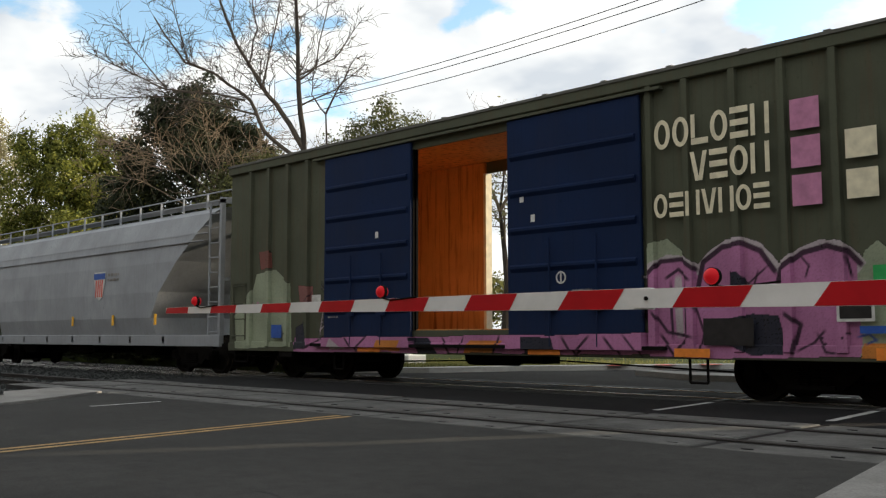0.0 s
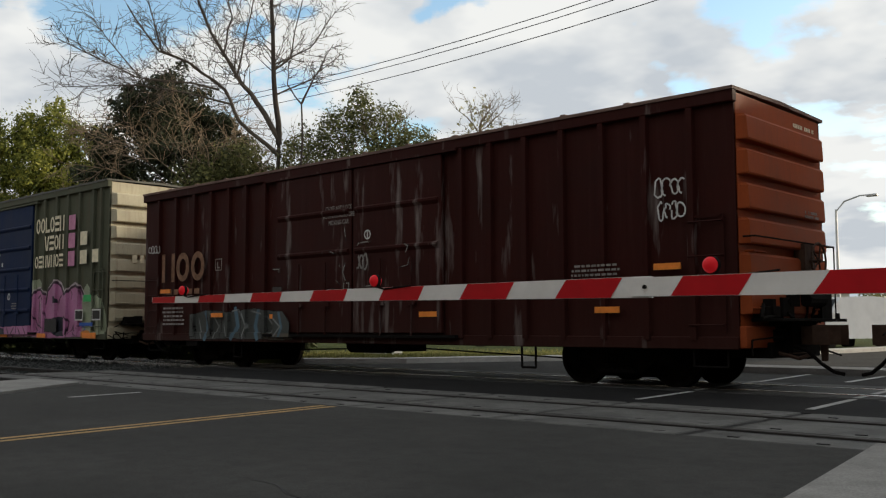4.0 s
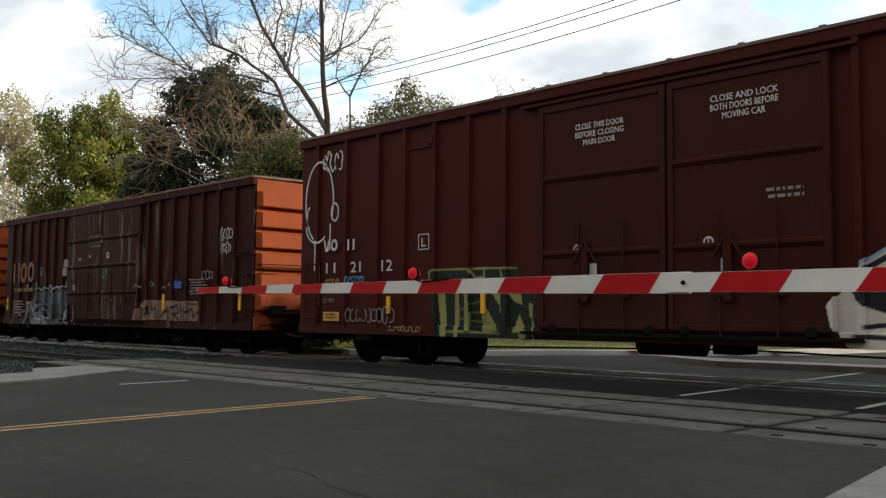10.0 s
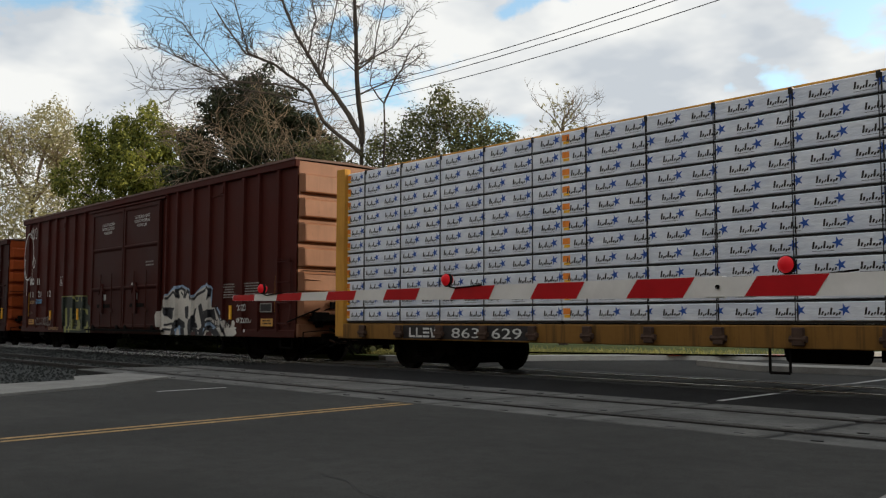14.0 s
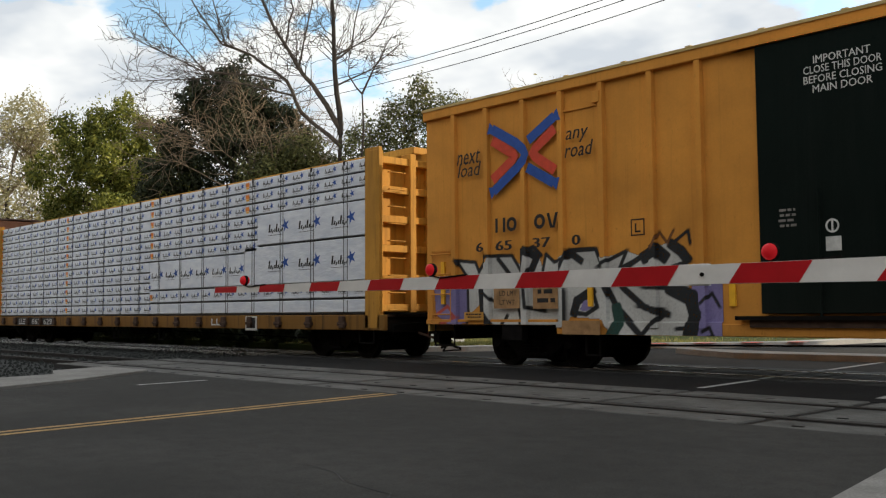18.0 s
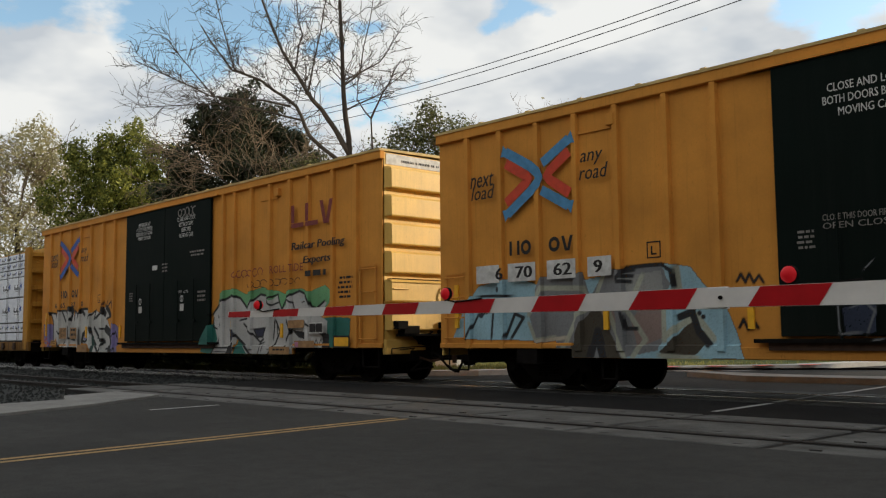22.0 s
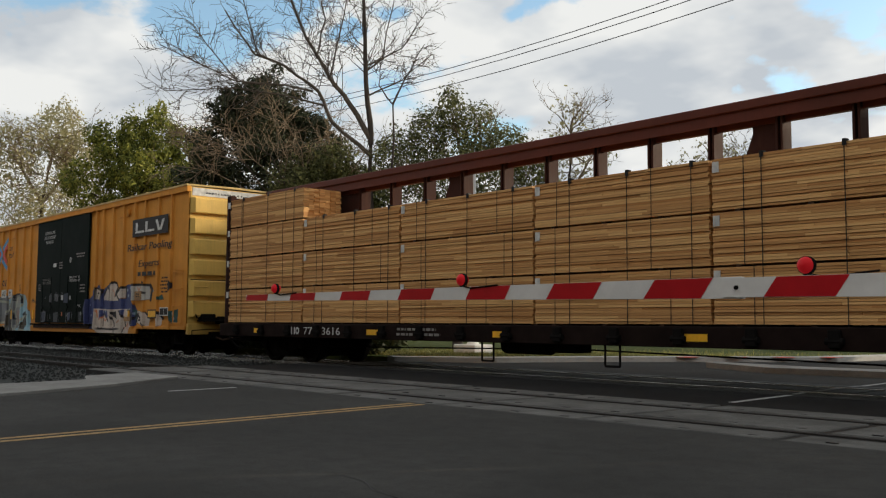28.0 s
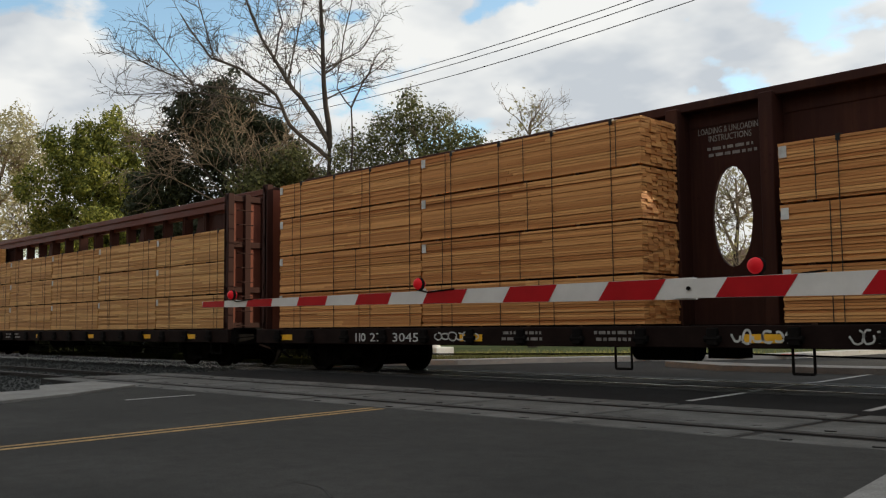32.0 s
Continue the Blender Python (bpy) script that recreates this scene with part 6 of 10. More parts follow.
def kcs_car(x0, L, label, tags, seed, papers):
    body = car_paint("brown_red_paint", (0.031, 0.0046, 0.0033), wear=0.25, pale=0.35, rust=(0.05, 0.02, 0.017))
    # body red lightened for the ends, low sunlight put into the colour
    end = car_paint("sunlit_red_end_paint", (0.30, 0.060, 0.014), rough=0.6, spec=0.1, wear=0.25)
    posts = [0.72, 1.55, 2.4, 3.15, 3.9, 4.6, 5.35, 11.4, 12.1, 12.9, 13.7, 14.5, 15.3, 16.1]
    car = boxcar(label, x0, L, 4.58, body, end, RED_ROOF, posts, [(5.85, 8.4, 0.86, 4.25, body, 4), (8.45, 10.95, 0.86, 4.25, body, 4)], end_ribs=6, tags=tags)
    y = -1.685
    marks(car, 0.95, 3.0, 2.13, 2.86, y, FADED_TAN, "|oo", "company_mark")
    for t, z, w in (("CLOSE AND LOCK", 3.42, 0.42), ("BOTH DOORS BEFORE", 3.27, 0.5), ("MOVING CAR", 3.12, 0.32)):
        writing(car, t, 8.0 - w, 8.0 + w, z, z + 0.1, -1.703, DIM_INK)
    plate_mark(car, 3.3, 2.35, 0.28, DIM_INK)
    end_print(car, L + 0.003, 0.45, 1.35, 4.22, 4.32, CREAM_INK, 1, seed)
    end_print(car, L + 0.142, 0.55, 1.1, 2.72, 2.86, DIM_INK, 2, seed + 1)
    for x, z, w, h in ((5.55, 2.58, 0.36, 0.25), (5.5, 2.28, 0.32, 0.28), (6.75, 2.75, 0.2, 0.09), (7.5, 2.82, 0.17, 0.08)):
        if papers:
            part("paper_label", quad(Geo(), x, x + w, z, z + h, -1.705), DIM_INK, car)
    circle_mark(car, 8.9, 2.85, 0.1, -1.705, WHITE_INK)
    scrawl(car, 8.6, 8.95, 2.1, 2.5, DIM_INK, seed + 5, 3, 0.02, -1.75)
    bars(car, 1.0, 2.1, 1.0, 1.5, y, DIM_INK, 5, seed + 8)
    bars(car, 13.9, 14.9, 1.55, 2.0, y, DIM_INK, 6, seed + 9)
    bars(car, 0.95, 3.1, 1.7, 1.98, y, FADED_TAN, 1, seed + 4, "car_number")
    if not papers:
        scrawl(car, 0.3, 0.85, 2.9, 3.12, WHITE_INK, 77, 4, 0.012, y)
    if papers:
        for x in (0.35, 3.1, 6.6, 12.4, L - 0.55):
            tape(car, x, 1.15, 1.6, 0.09)
    else:
        for x, z in ((1.19, 1.85), (3.54, 1.22), (5.88, 1.17), (10.6, 1.17), (14.6, 1.2), (L - 1.1, 1.85)):
            part("reflector", Geo().box(x - 0.23, x + 0.23, -1.71, -1.685, z, z + 0.1), ORANGE_INK, car, "orange reflective strip")
    scrawl(car, 15.5, 16.05, 2.95, 3.3, WHITE_INK, seed + 3, 4, 0.013, y)
    if papers:
        scrawl(car, 14.6, 15.15, 1.95, 2.2, DIM_INK, seed + 12, 3, 0.016, y)
    scrawl(car, 15.55, 16.0, 2.6, 2.92, WHITE_INK, seed + 6, 4, 0.013, y)
    return car


def kcs_cars():
    kcs_car(-1.55, 16.8, "dark brown-red boxcar with tan company mark and faint tags", [(1.8, 6.6, 0.6, 1.5, 3, 'faint'), (5.4, 11.4, 1.2, 3.2, 4, 'scribbles')], 2, False)
    b = kcs_car(17.5, 16.95, "dark brown-red boxcar with pale blue and orange sprayed pieces", [(1.6, 7.2, 0.5, 2.3, 6, 'tangled'), (10.2, 15.2, 0.5, 2.1, 8, 'pink')], 5, True)
    part("blue_label", quad(Geo(), 13.1, 13.5, 1.75, 1.95, -1.685), BLUE_INK, b)


def aok_car():
    pieces = [(4.2, 7.4, 0.6, 2.1, 2, 'striped'), (12.4, 17.4, 0.6, 2.1, 9, 'arched')]
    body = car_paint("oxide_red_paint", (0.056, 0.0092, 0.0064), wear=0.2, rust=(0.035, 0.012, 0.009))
    # oxide red raised several times over: the ends' sunlight is in the colour
    end = car_paint("sunlit_oxide_end_paint", (0.27, 0.118, 0.060), rough=0.45, spec=0.3, wear=0.3)
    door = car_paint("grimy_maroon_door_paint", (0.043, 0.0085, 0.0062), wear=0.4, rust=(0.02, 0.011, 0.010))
    L = 20.1
    posts = [0.65, 1.7, 2.8, 3.65, 4.55, 5.5, 6.45, 12.95, 13.65, 14.65, 15.65, 16.5, 17.55, 18.35, 19.3]
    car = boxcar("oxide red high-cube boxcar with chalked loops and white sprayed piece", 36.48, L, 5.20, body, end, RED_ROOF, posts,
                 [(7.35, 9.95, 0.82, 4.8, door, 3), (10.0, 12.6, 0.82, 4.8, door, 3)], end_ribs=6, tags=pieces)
    y = -1.685
    bracket(car, 3.65, 4.55, 4.5, body)
    bracket(car, 15.6, 16.5, 4.6, body)
    for a, b in ((7.35, 9.95), (10.0, 12.6)):
        for x in (a + 0.05, b - 0.05):
            part("door_stile", Geo().chamfer(x - 0.05, x + 0.05, -1.735, -1.70, 0.86, 4.76, 0.008), door, car)
        for z in (0.9, 4.7):
            part("door_rail", Geo().chamfer(a + 0.1, b - 0.1, -1.73, -1.70, z - 0.05, z + 0.05, 0.008), door, car)
        part("lock_lever", Geo().path([(a + 0.8, -1.77, 1.95), (a + 1.05, -1.79, 2.3), (a + 1.3, -1.77, 1.95)], 0.022, 6).box(a + 0.98, a + 1.12, -1.79, -1.74, 1.3, 2.3), door, car)
        part("lock_plate", Geo().chamfer(a + 0.55, a + 1.6, -1.722, -1.70, 1.5, 1.62, 0.006), BLACK, car)
        part("door_roller", Geo().tube((a + 0.3, -1.76, 0.84), (a + 0.3, -1.69, 0.84), 0.09, 0.09, 12).tube((b - 0.3, -1.76, 0.84), (b - 0.3, -1.69, 0.84), 0.09, 0.09, 12), BLACK, car)
    # big chalk outline: plain oval with a ring and two lines below
    g = Geo()
    def loop(cx, cz, rx, rz, a0, a1, n=26, r=0.022):
        pts = [(cx + rx * math.cos(a0 + (a1 - a0) * k / n), cz + rz * math.sin(a0 + (a1 - a0) * k / n)) for k in range(n + 1)]
        for a, b in zip(pts, pts[1:]):
            d = Vector((b[0] - a[0], 0, b[1] - a[1]))
            s = Vector((-d.z, 0, d.x)).normalized() * r
            g.add([Vector((a[0], y, a[1])) + s, Vector((b[0], y, b[1])) + s, Vector((b[0], y, b[1])) - s, Vector((a[0], y, a[1])) - s], [(0, 1, 2, 3)])
    loop(0.78, 3.62, 0.52, 0.92, -0.4, 4.3)
    loop(0.70, 3.05, 0.40, 0.36, 3.1, 5.6)
    loop(1.36, 3.35, 0.13, 0.2, 0, 6.28, 14)
    loop(0.42, 3.28, 0.1, 0.24, 1.6, 4.6, 8)
    g.box(0.62, 0.66, y - 0.001, y, 2.05, 2.75).box(1.18, 1.22, y - 0.001, y, 2.5, 3.1)
    part("chalk_outline", g, WHITE_INK, car, "white chalk loops")
    scrawl(car, 0.9, 1.6, 4.25, 4.75, WHITE_INK, 31, 5, 0.02, y)
    marks(car, 0.95, 1.5, 2.47, 2.74, y, WHITE_INK, "vo", "company_mark")
    marks(car, 1.82, 2.1, 2.47, 2.71, y, WHITE_INK, "|", "company_mark")
    for s, x in (("11", 1.07), ("21", 1.96), ("12", 3.0)):
        writing(car, s, x, x + 0.34, 1.98, 2.21, y, WHITE_INK, "car_number")
    writing(car, "LT WT", 1.0, 1.4, 1.32, 1.42, y, DIM_INK)
    scrawl(car, 1.0, 1.55, 1.72, 1.86, TAN_INK, 7, 5, 0.016, y)
    scrawl(car, 1.75, 2.4, 1.72, 1.9, PALEBLUE_INK, 8, 5, 0.022, y)
    scrawl(car, 1.8, 3.4, 0.85, 1.25, DIM_INK, 9, 9, 0.014, y)
    scrawl(car, 3.2, 4.2, 0.72, 0.84, TAN_INK, 10, 9, 0.013, y)
    for a in (1.0, 18.6):
        part("notice_plate", quad(Geo(), a, a + 0.58, 0.92, 1.12, y), AMBER_INK, car, "amber notice plate")
        bars(car, a + 0.06, a + 0.52, 0.95, 1.09, y - 0.005, BLACK_INK, 2, 17)
    part("card_frame", quad(Geo(), 18.55, 19.12, 1.28, 1.52, y), DIM_INK, car)
    part("card_holder", quad(Geo(), 18.58, 19.09, 1.31, 1.49, y - 0.004), BLACK_INK, car)
    scrawl(car, 17.35, 17.8, 1.33, 1.5, WHITE_INK, 21, 4, 0.011, y)
    scrawl(car, 17.35, 18.1, 1.0, 1.14, WHITE_INK, 22, 6, 0.011, y)
    scrawl(car, 16.0, 16.75, 0.9, 1.12, BLACK_INK, 23, 5, 0.012, y - 0.01)
    plate_mark(car, 4.05, 2.38, 0.32, WHITE_INK)
    end_print(car, L + 0.142, 0.2, 1.2, 2.35, 2.6, DIM_INK, 3, 18)
    part("end_sign", Geo().chamfer(L + 0.01, L + 0.07, 1.15, 1.5, 4.42, 4.86, 0.006), DIM_INK, car, "small grey sheet sign high on the end")
    for x, z0, z1 in ((0.68, 1.24, 2.19), (3.17, 1.09, 1.45), (5.9, 1.1, 1.5), (16.9, 1.1, 1.48), (19.24, 1.27, 2.2)):
        tape(car, x, z0, z1, 0.1)
    for t, z in (("CLOSE THIS DOOR", 4.26), ("BEFORE CLOSING", 4.12), ("MAIN DOOR", 3.98)):
        w = 0.5 if len(t) > 10 else 0.33
        writing(car, t, 8.65 - w, 8.65 + w, z, z + 0.1, -1.703, WHITE_INK)
    for t, z in (("CLOSE AND LOCK", 4.34), ("BOTH DOORS BEFORE", 4.2), ("MOVING CAR", 4.06)):
        w = 0.55 if len(t) > 10 else 0.35
        writing(car, t, 11.3 - w, 11.3 + w, z, z + 0.1, -1.703, WHITE_INK)
    for x in (8.5, 11.0):
        circle_mark(car, x - 0.3, 2.2, 0.09, -1.703, WHITE_INK)
        part("paper_label", quad(Geo(), x - 0.1, x + 0.1, 1.75, 1.95, -1.703), WHITE_INK, car)
    bars(car, 11.6, 12.3, 2.75, 2.95, -1.703, DIM_INK, 2, 12)
    bars(car, 16.6, 17.3, 1.66, 2.08, y, DIM_INK, 6, 13)
    bars(car, 17.7, 18.6, 1.66, 2.08, y, DIM_INK, 6, 14)
    return car


def band(pts, x0, x1, z0, z1, wid, y):
    """A flat painted band along a few points of a unit field."""
    g = Geo()
    P = [Vector((x0 + (x1 - x0) * u, z0 + (z1 - z0) * v)) for u, v in pts]
    L, R = [], []
    for k, p in enumerate(P):
        d = (P[min(k + 1, len(P) - 1)] - P[max(k - 1, 0)]).normalized()
        n = Vector((-d.y, d.x)) * wid
        L.append((p.x + n.x, y, p.y + n.y)); R.append((p.x - n.x, y, p.y - n.y))
    m = len(P)
    return g.add(L + R, [(k, k + 1, k + 1 + m, k + m) for k in range(m - 1)])


def crossed_arrows(car, x0, x1, z0, z1, blue, y=-1.685):
    """The road mark: blue bent band round a red one on one side, straight bands on the other."""
    w = 0.072 * (z1 - z0)
    for pts, ink in (([(0.0, 0.95), (0.40, 0.68), (0.50, 0.58), (0.535, 0.5), (0.50, 0.42), (0.40, 0.32), (0.02, 0.03)], blue),
                     ([(0.0, 0.78), (0.34, 0.545), (0.38, 0.5), (0.34, 0.455), (0.0, 0.2)], RED_INK),
                     ([(0.59, 0.69), (1.0, 0.96)], blue), ([(0.57, 0.31), (0.98, 0.04)], blue),
                     ([(1.0, 0.79), (0.70, 0.56), (0.655, 0.5), (0.70, 0.44), (1.0, 0.21)], RED_INK)):
        part("crossed_arrow_band", band(pts, x0, x1, z0, z1, w, y), ink, car)
    for u, v, s in ((0.0, 0.95, -1), (0.02, 0.03, 1), (1.0, 0.96, -1), (0.98, 0.04, 1)):
        px, pz = x0 + u * (x1 - x0), z0 + v * (z1 - z0)
        part("arrow_tip", Geo().add([(px - 1.4 * w, y - 0.0005, pz + s * 0.9 * w), (px + 1.4 * w, y - 0.0005, pz + s * 0.9 * w), (px + (0.6 if u > 0.5 else -0.6) * w, y - 0.0005, pz - s * 1.5 * w)], [(0, 1, 2)]), blue, car)


def yellow_car(x0, L, label, tags, number, blue, plate, black_block):
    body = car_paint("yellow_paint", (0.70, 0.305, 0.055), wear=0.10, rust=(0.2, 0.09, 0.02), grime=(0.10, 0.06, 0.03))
    # side yellow brightened for the ends, with the sun's effect painted in
    end = car_paint("sunlit_yellow_end_paint", (0.78, 0.50, 0.12), rough=0.45, spec=0.4, wear=0.22, rust=(0.3, 0.18, 0.07))
    door = car_paint("black_door_paint", (0.0048, 0.0105, 0.009), spec=0.03, wear=0.12, rust=(0.03, 0.03, 0.03))
    posts = [0.85, 1.75, 2.7, 3.6, 4.5, 5.5, 6.4, 13.4, 14.0, 14.85, 15.75, 16.65, 17.45, 18.45, 19.35]
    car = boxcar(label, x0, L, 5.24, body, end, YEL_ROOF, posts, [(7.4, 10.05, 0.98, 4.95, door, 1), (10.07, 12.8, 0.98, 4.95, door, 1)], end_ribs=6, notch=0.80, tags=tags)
    part("door_threshold", Geo().box(7.2, 13.0, -1.69, -1.6, 0.78, 0.93), RUSTY, car, "rust-stained door sill")
    # white band in place of sunlight on the end's top edge
    part("sunlit_end_top", Geo().chamfer(L + 0.002, L + 0.012, -1.5, 1.42, 4.86, 5.1, 0.003), WHITE_INK, car, "white band painting sunlight along the top of the end")
    end_print(car, L + 0.013, -1.1, 0.2, 4.92, 5.0, BLACK_INK, 1, 8)
    y = -1.604
    bracket(car, 3.55, 4.5, 4.62, body)
    bracket(car, 15.3, 16.2, 4.6, body)
    crossed_arrows(car, 1.95, 3.5, 3.28, 4.58, blue, -1.685)
    writing(car, "next", 0.98, 1.62, 3.92, 4.18, -1.683, BLACK_INK, slant=0.25)
    writing(car, "load", 1.0, 1.64, 3.68, 3.95, -1.683, BLACK_INK, slant=0.25)
    writing(car, "any", 3.75, 4.25, 3.98, 4.22, -1.683, BLACK_INK, slant=0.25)
    writing(car, "road", 3.72, 4.35, 3.74, 4.0, -1.683, BLACK_INK, slant=0.25)
    marks(car, 2.0, 2.58, 2.53, 2.8, -1.683, BLACK_INK, "|o", "reporting_mark")
    marks(car, 2.97, 3.57, 2.53, 2.8, -1.683, BLACK_INK, "ov", "reporting_mark")
    for i, s in enumerate(number):
        a = (1.5, 2.02, 2.95, 3.86)[i]
        if plate:
            part("number_panel", quad(Geo(), (1.13, 1.97, 2.94, 3.87)[i], (1.74, 2.66, 3.6, 4.38)[i], 2.04, 2.38, -1.689), WHITE_INK, car)
            a += 0.14
        writing(car, s, a, a + (0.4 if len(s) > 1 else 0.17), 2.1 if plate else 2.19, 2.32 if plate else 2.37, -1.694, BLACK_INK, "car_number", bold=0.03)
    plate_mark(car, 5.05, 2.28, 0.27, BLACK_INK)
    if not black_block:
        for a, b, z0, z1 in ((1.97, 2.62, 1.10, 1.49), (2.95, 3.53, 1.09, 1.48), (3.62, 4.45, 0.64, 0.88)):
            part("data_panel", quad(Geo(), a, b, z0, z1, -1.693), TAN_INK, car)
        for w, a, b, z in (("LD LMT", 2.12, 2.55, 1.34), ("LT WT", 2.12, 2.5, 1.17)):
            writing(car, w, a, b, z, z + 0.09, -1.699, BLACK_INK)
        bars(car, 3.05, 3.5, 1.14, 1.46, -1.699, BLACK_INK, 2, 8)
        part("orange_placard", quad(Geo(), 1.17, 1.69, 0.88, 1.04, -1.693), AMBER_INK, car, "orange notice plate")
        bars(car, 1.22, 1.64, 0.91, 1.02, -1.699, BLACK_INK, 2, 4)
    # right-hand wording
    if black_block:
        part("name_panel", quad(Geo(), 16.55, 19.2, 3.8, 4.38, -1.681), BLACK_INK, car)
        marks(car, 16.75, 19.0, 3.92, 4.26, -1.687, WHITE_INK, "--v", "company_mark")
        word = [("Railcar Pooling", 16.2, 19.5, 3.28, 3.58), ("Experts", 17.1, 18.6, 2.74, 3.02)]
    else:
        marks(car, 16.75, 18.55, 3.72, 4.28, -1.683, DARKRED_INK, "--v", "company_mark")
        word = [("Railcar Pooling", 16.8, 18.95, 3.12, 3.36), ("Experts", 17.3, 18.4, 2.77, 3.0)]
    for s, a, b, z0, z1 in word:
        writing(car, s, a, b, z0, z1, -1.683, BLACK_INK, slant=0.12, bold=0.03)
    a, b = (17.0, 18.6) if black_block else (17.35, 18.35)
    bars(car, a, b, 2.4, 2.68, -1.683, BLACK_INK, 1, 3)
    dy = -1.704
    if black_block:
        for t, z, w in (("CLOSE AND LOCK", 4.42, 0.55), ("BOTH DOORS BEFORE", 4.24, 0.62), ("MOVING CAR", 4.06, 0.4)):
            writing(car, t, 8.8 - w, 8.8 + w, z, z + 0.12, dy, WHITE_INK)
        circle_mark(car, 11.1, 3.32, 0.1, dy, WHITE_INK)
        for t, z in (("OPEN THIS DOOR FIRST", 2.62), ("OPEN CLOSE", 2.5)):
            writing(car, t, 11.0, 12.1, z, z + 0.09, dy, WHITE_INK)
        for t, z in (("CLOSE THIS DOOR FIRST", 2.6), ("OPEN CLOSE", 2.48)):
            writing(car, t, 8.1, 9.1, z, z + 0.09, dy, DIM_INK)
        writing(car, "SEAL", 11.9, 12.25, 1.55, 1.65, dy, WHITE_INK)
    else:
        for t, z, w in (("IMPORTANT", 4.52, 0.4), ("CLOSE THIS DOOR", 4.38, 0.55), ("BEFORE CLOSING", 4.24, 0.55), ("MAIN DOOR", 4.1, 0.42)):
            writing(car, t, 8.7 - w, 8.7 + w, z, z + 0.11, dy, WHITE_INK)
        for t, z, w in (("CLOSE AND LOCK", 4.45, 0.55), ("BOTH DOORS", 4.29, 0.42), ("BEFORE", 4.13, 0.27), ("MOVING CAR", 3.97, 0.42)):
            writing(car, t, 11.4 - w, 11.4 + w, z, z + 0.12, dy, WHITE_INK)
        scrawl(car, 10.9, 12.0, 4.55, 4.85, DIM_INK, 41, 5, 0.02, dy)
        scrawl(car, 13.95, 15.5, 2.62, 2.84, DARKRED_INK, 42, 6, 0.013, -1.685)
        scrawl(car, 14.7, 17.2, 2.33, 2.53, RUSTY, 47, 8, 0.010, -1.6595)
        writing(car, "ROLL TIDE", 15.82, 17.3, 2.66, 2.85, -1.685, DARKRED_INK, "sprayed_tag", 0.0, 0)
        part("tan_panel", quad(Geo(), 15.84, 16.74, 0.64, 0.83, -1.697), TAN_INK, car)
        bars(car, 15.95, 16.62, 0.7, 0.79, -1.701, BLACK_INK, 1, 5)
        part("tan_panel", quad(Geo(), 16.97, 17.79, 0.81, 0.97, -1.697), TAN_INK, car)
        part("tan_panel", quad(Geo(), 16.67, 17.36, 1.28, 1.47, -1.69), TAN_INK, car)
        part("pink_label", quad(Geo(), 17.0, 17.14, 0.82, 0.94, -1.703), PINK_INK, car)
        for x in (8.5, 11.2):
            circle_mark(car, x, 2.2, 0.1, dy, WHITE_INK)
            part("paper_label", quad(Geo(), x - 0.1, x + 0.12, 1.85, 2.05, dy), WHITE_INK, car)
        writing(car, "OPEN   CLOSE", 10.95, 11.6, 2.36, 2.44, dy, WHITE_INK)
    part("paper_label", quad(Geo(), 9.3, 9.62, 3.12, 3.26, dy), WHITE_INK, car)
    for i, (a, b, z0, z1, k) in enumerate(((11.6, 12.6, 3.35, 3.55, 2), (7.7, 8.0, 2.2, 2.5, 4), (12.05, 12.6, 2.05, 2.4, 3), (9.9, 10.3, 3.0, 3.3, 3))):
        bars(car, a, b, z0, z1, dy, DIM_INK, k, 60 + i)
    bars(car, 18.6, 19.2, 1.9, 2.45, y, BLACK_INK, 5, 70)
    for x, z0, z1 in ((0.5, 1.2, 2.05), (4.2, 1.12, 1.5), (6.9, 1.1, 1.5), (9.9, 1.8, 2.2), (13.9, 1.1, 1.5), (16.3, 1.05, 1.4), (19.35, 1.3, 2.2)):
        tape(car, x, z0, z1, 0.1)
    px, pz, cx, cz = (17.93, 1.14, 18.8, 1.22) if black_block else (18.56, 0.80, 17.58, 1.14)
    part("placard_edge", quad(Geo(), px, px + 0.62, pz, pz + 0.28, -1.697), BLACK_INK, car)
    part("orange_placard", quad(Geo(), px + 0.04, px + 0.58, pz + 0.04, pz + 0.24, -1.701), YELLOW_TAPE, car, "orange notice plate")
    bars(car, px + 0.12, px + 0.5, pz + 0.08, pz + 0.2, -1.68, BLACK_INK, 2, 9)
    for k in range(2):
        part("card_holder", quad(Geo(), cx + 0.03 + 0.27 * k, cx + 0.28 + 0.27 * k, cz + 0.03, cz + 0.23, -1.701), BLACK_INK, car)
    part("card_frame", quad(Geo(), cx, cx + 0.58, cz, cz + 0.26, -1.697), WHITE_INK, car)
    if black_block:
        part("tan_panel", quad(Geo(), 16.9, 17.42, 1.72, 2.02, -1.697), TAN_INK, car)
        bars(car, 17.0, 17.3, 1.8, 1.96, -1.701, BLACK_INK, 2, 12)
        part("tan_panel", quad(Geo(), 16.1, 16.6, 1.05, 1.2, -1.697), TAN_INK, car)
    return car


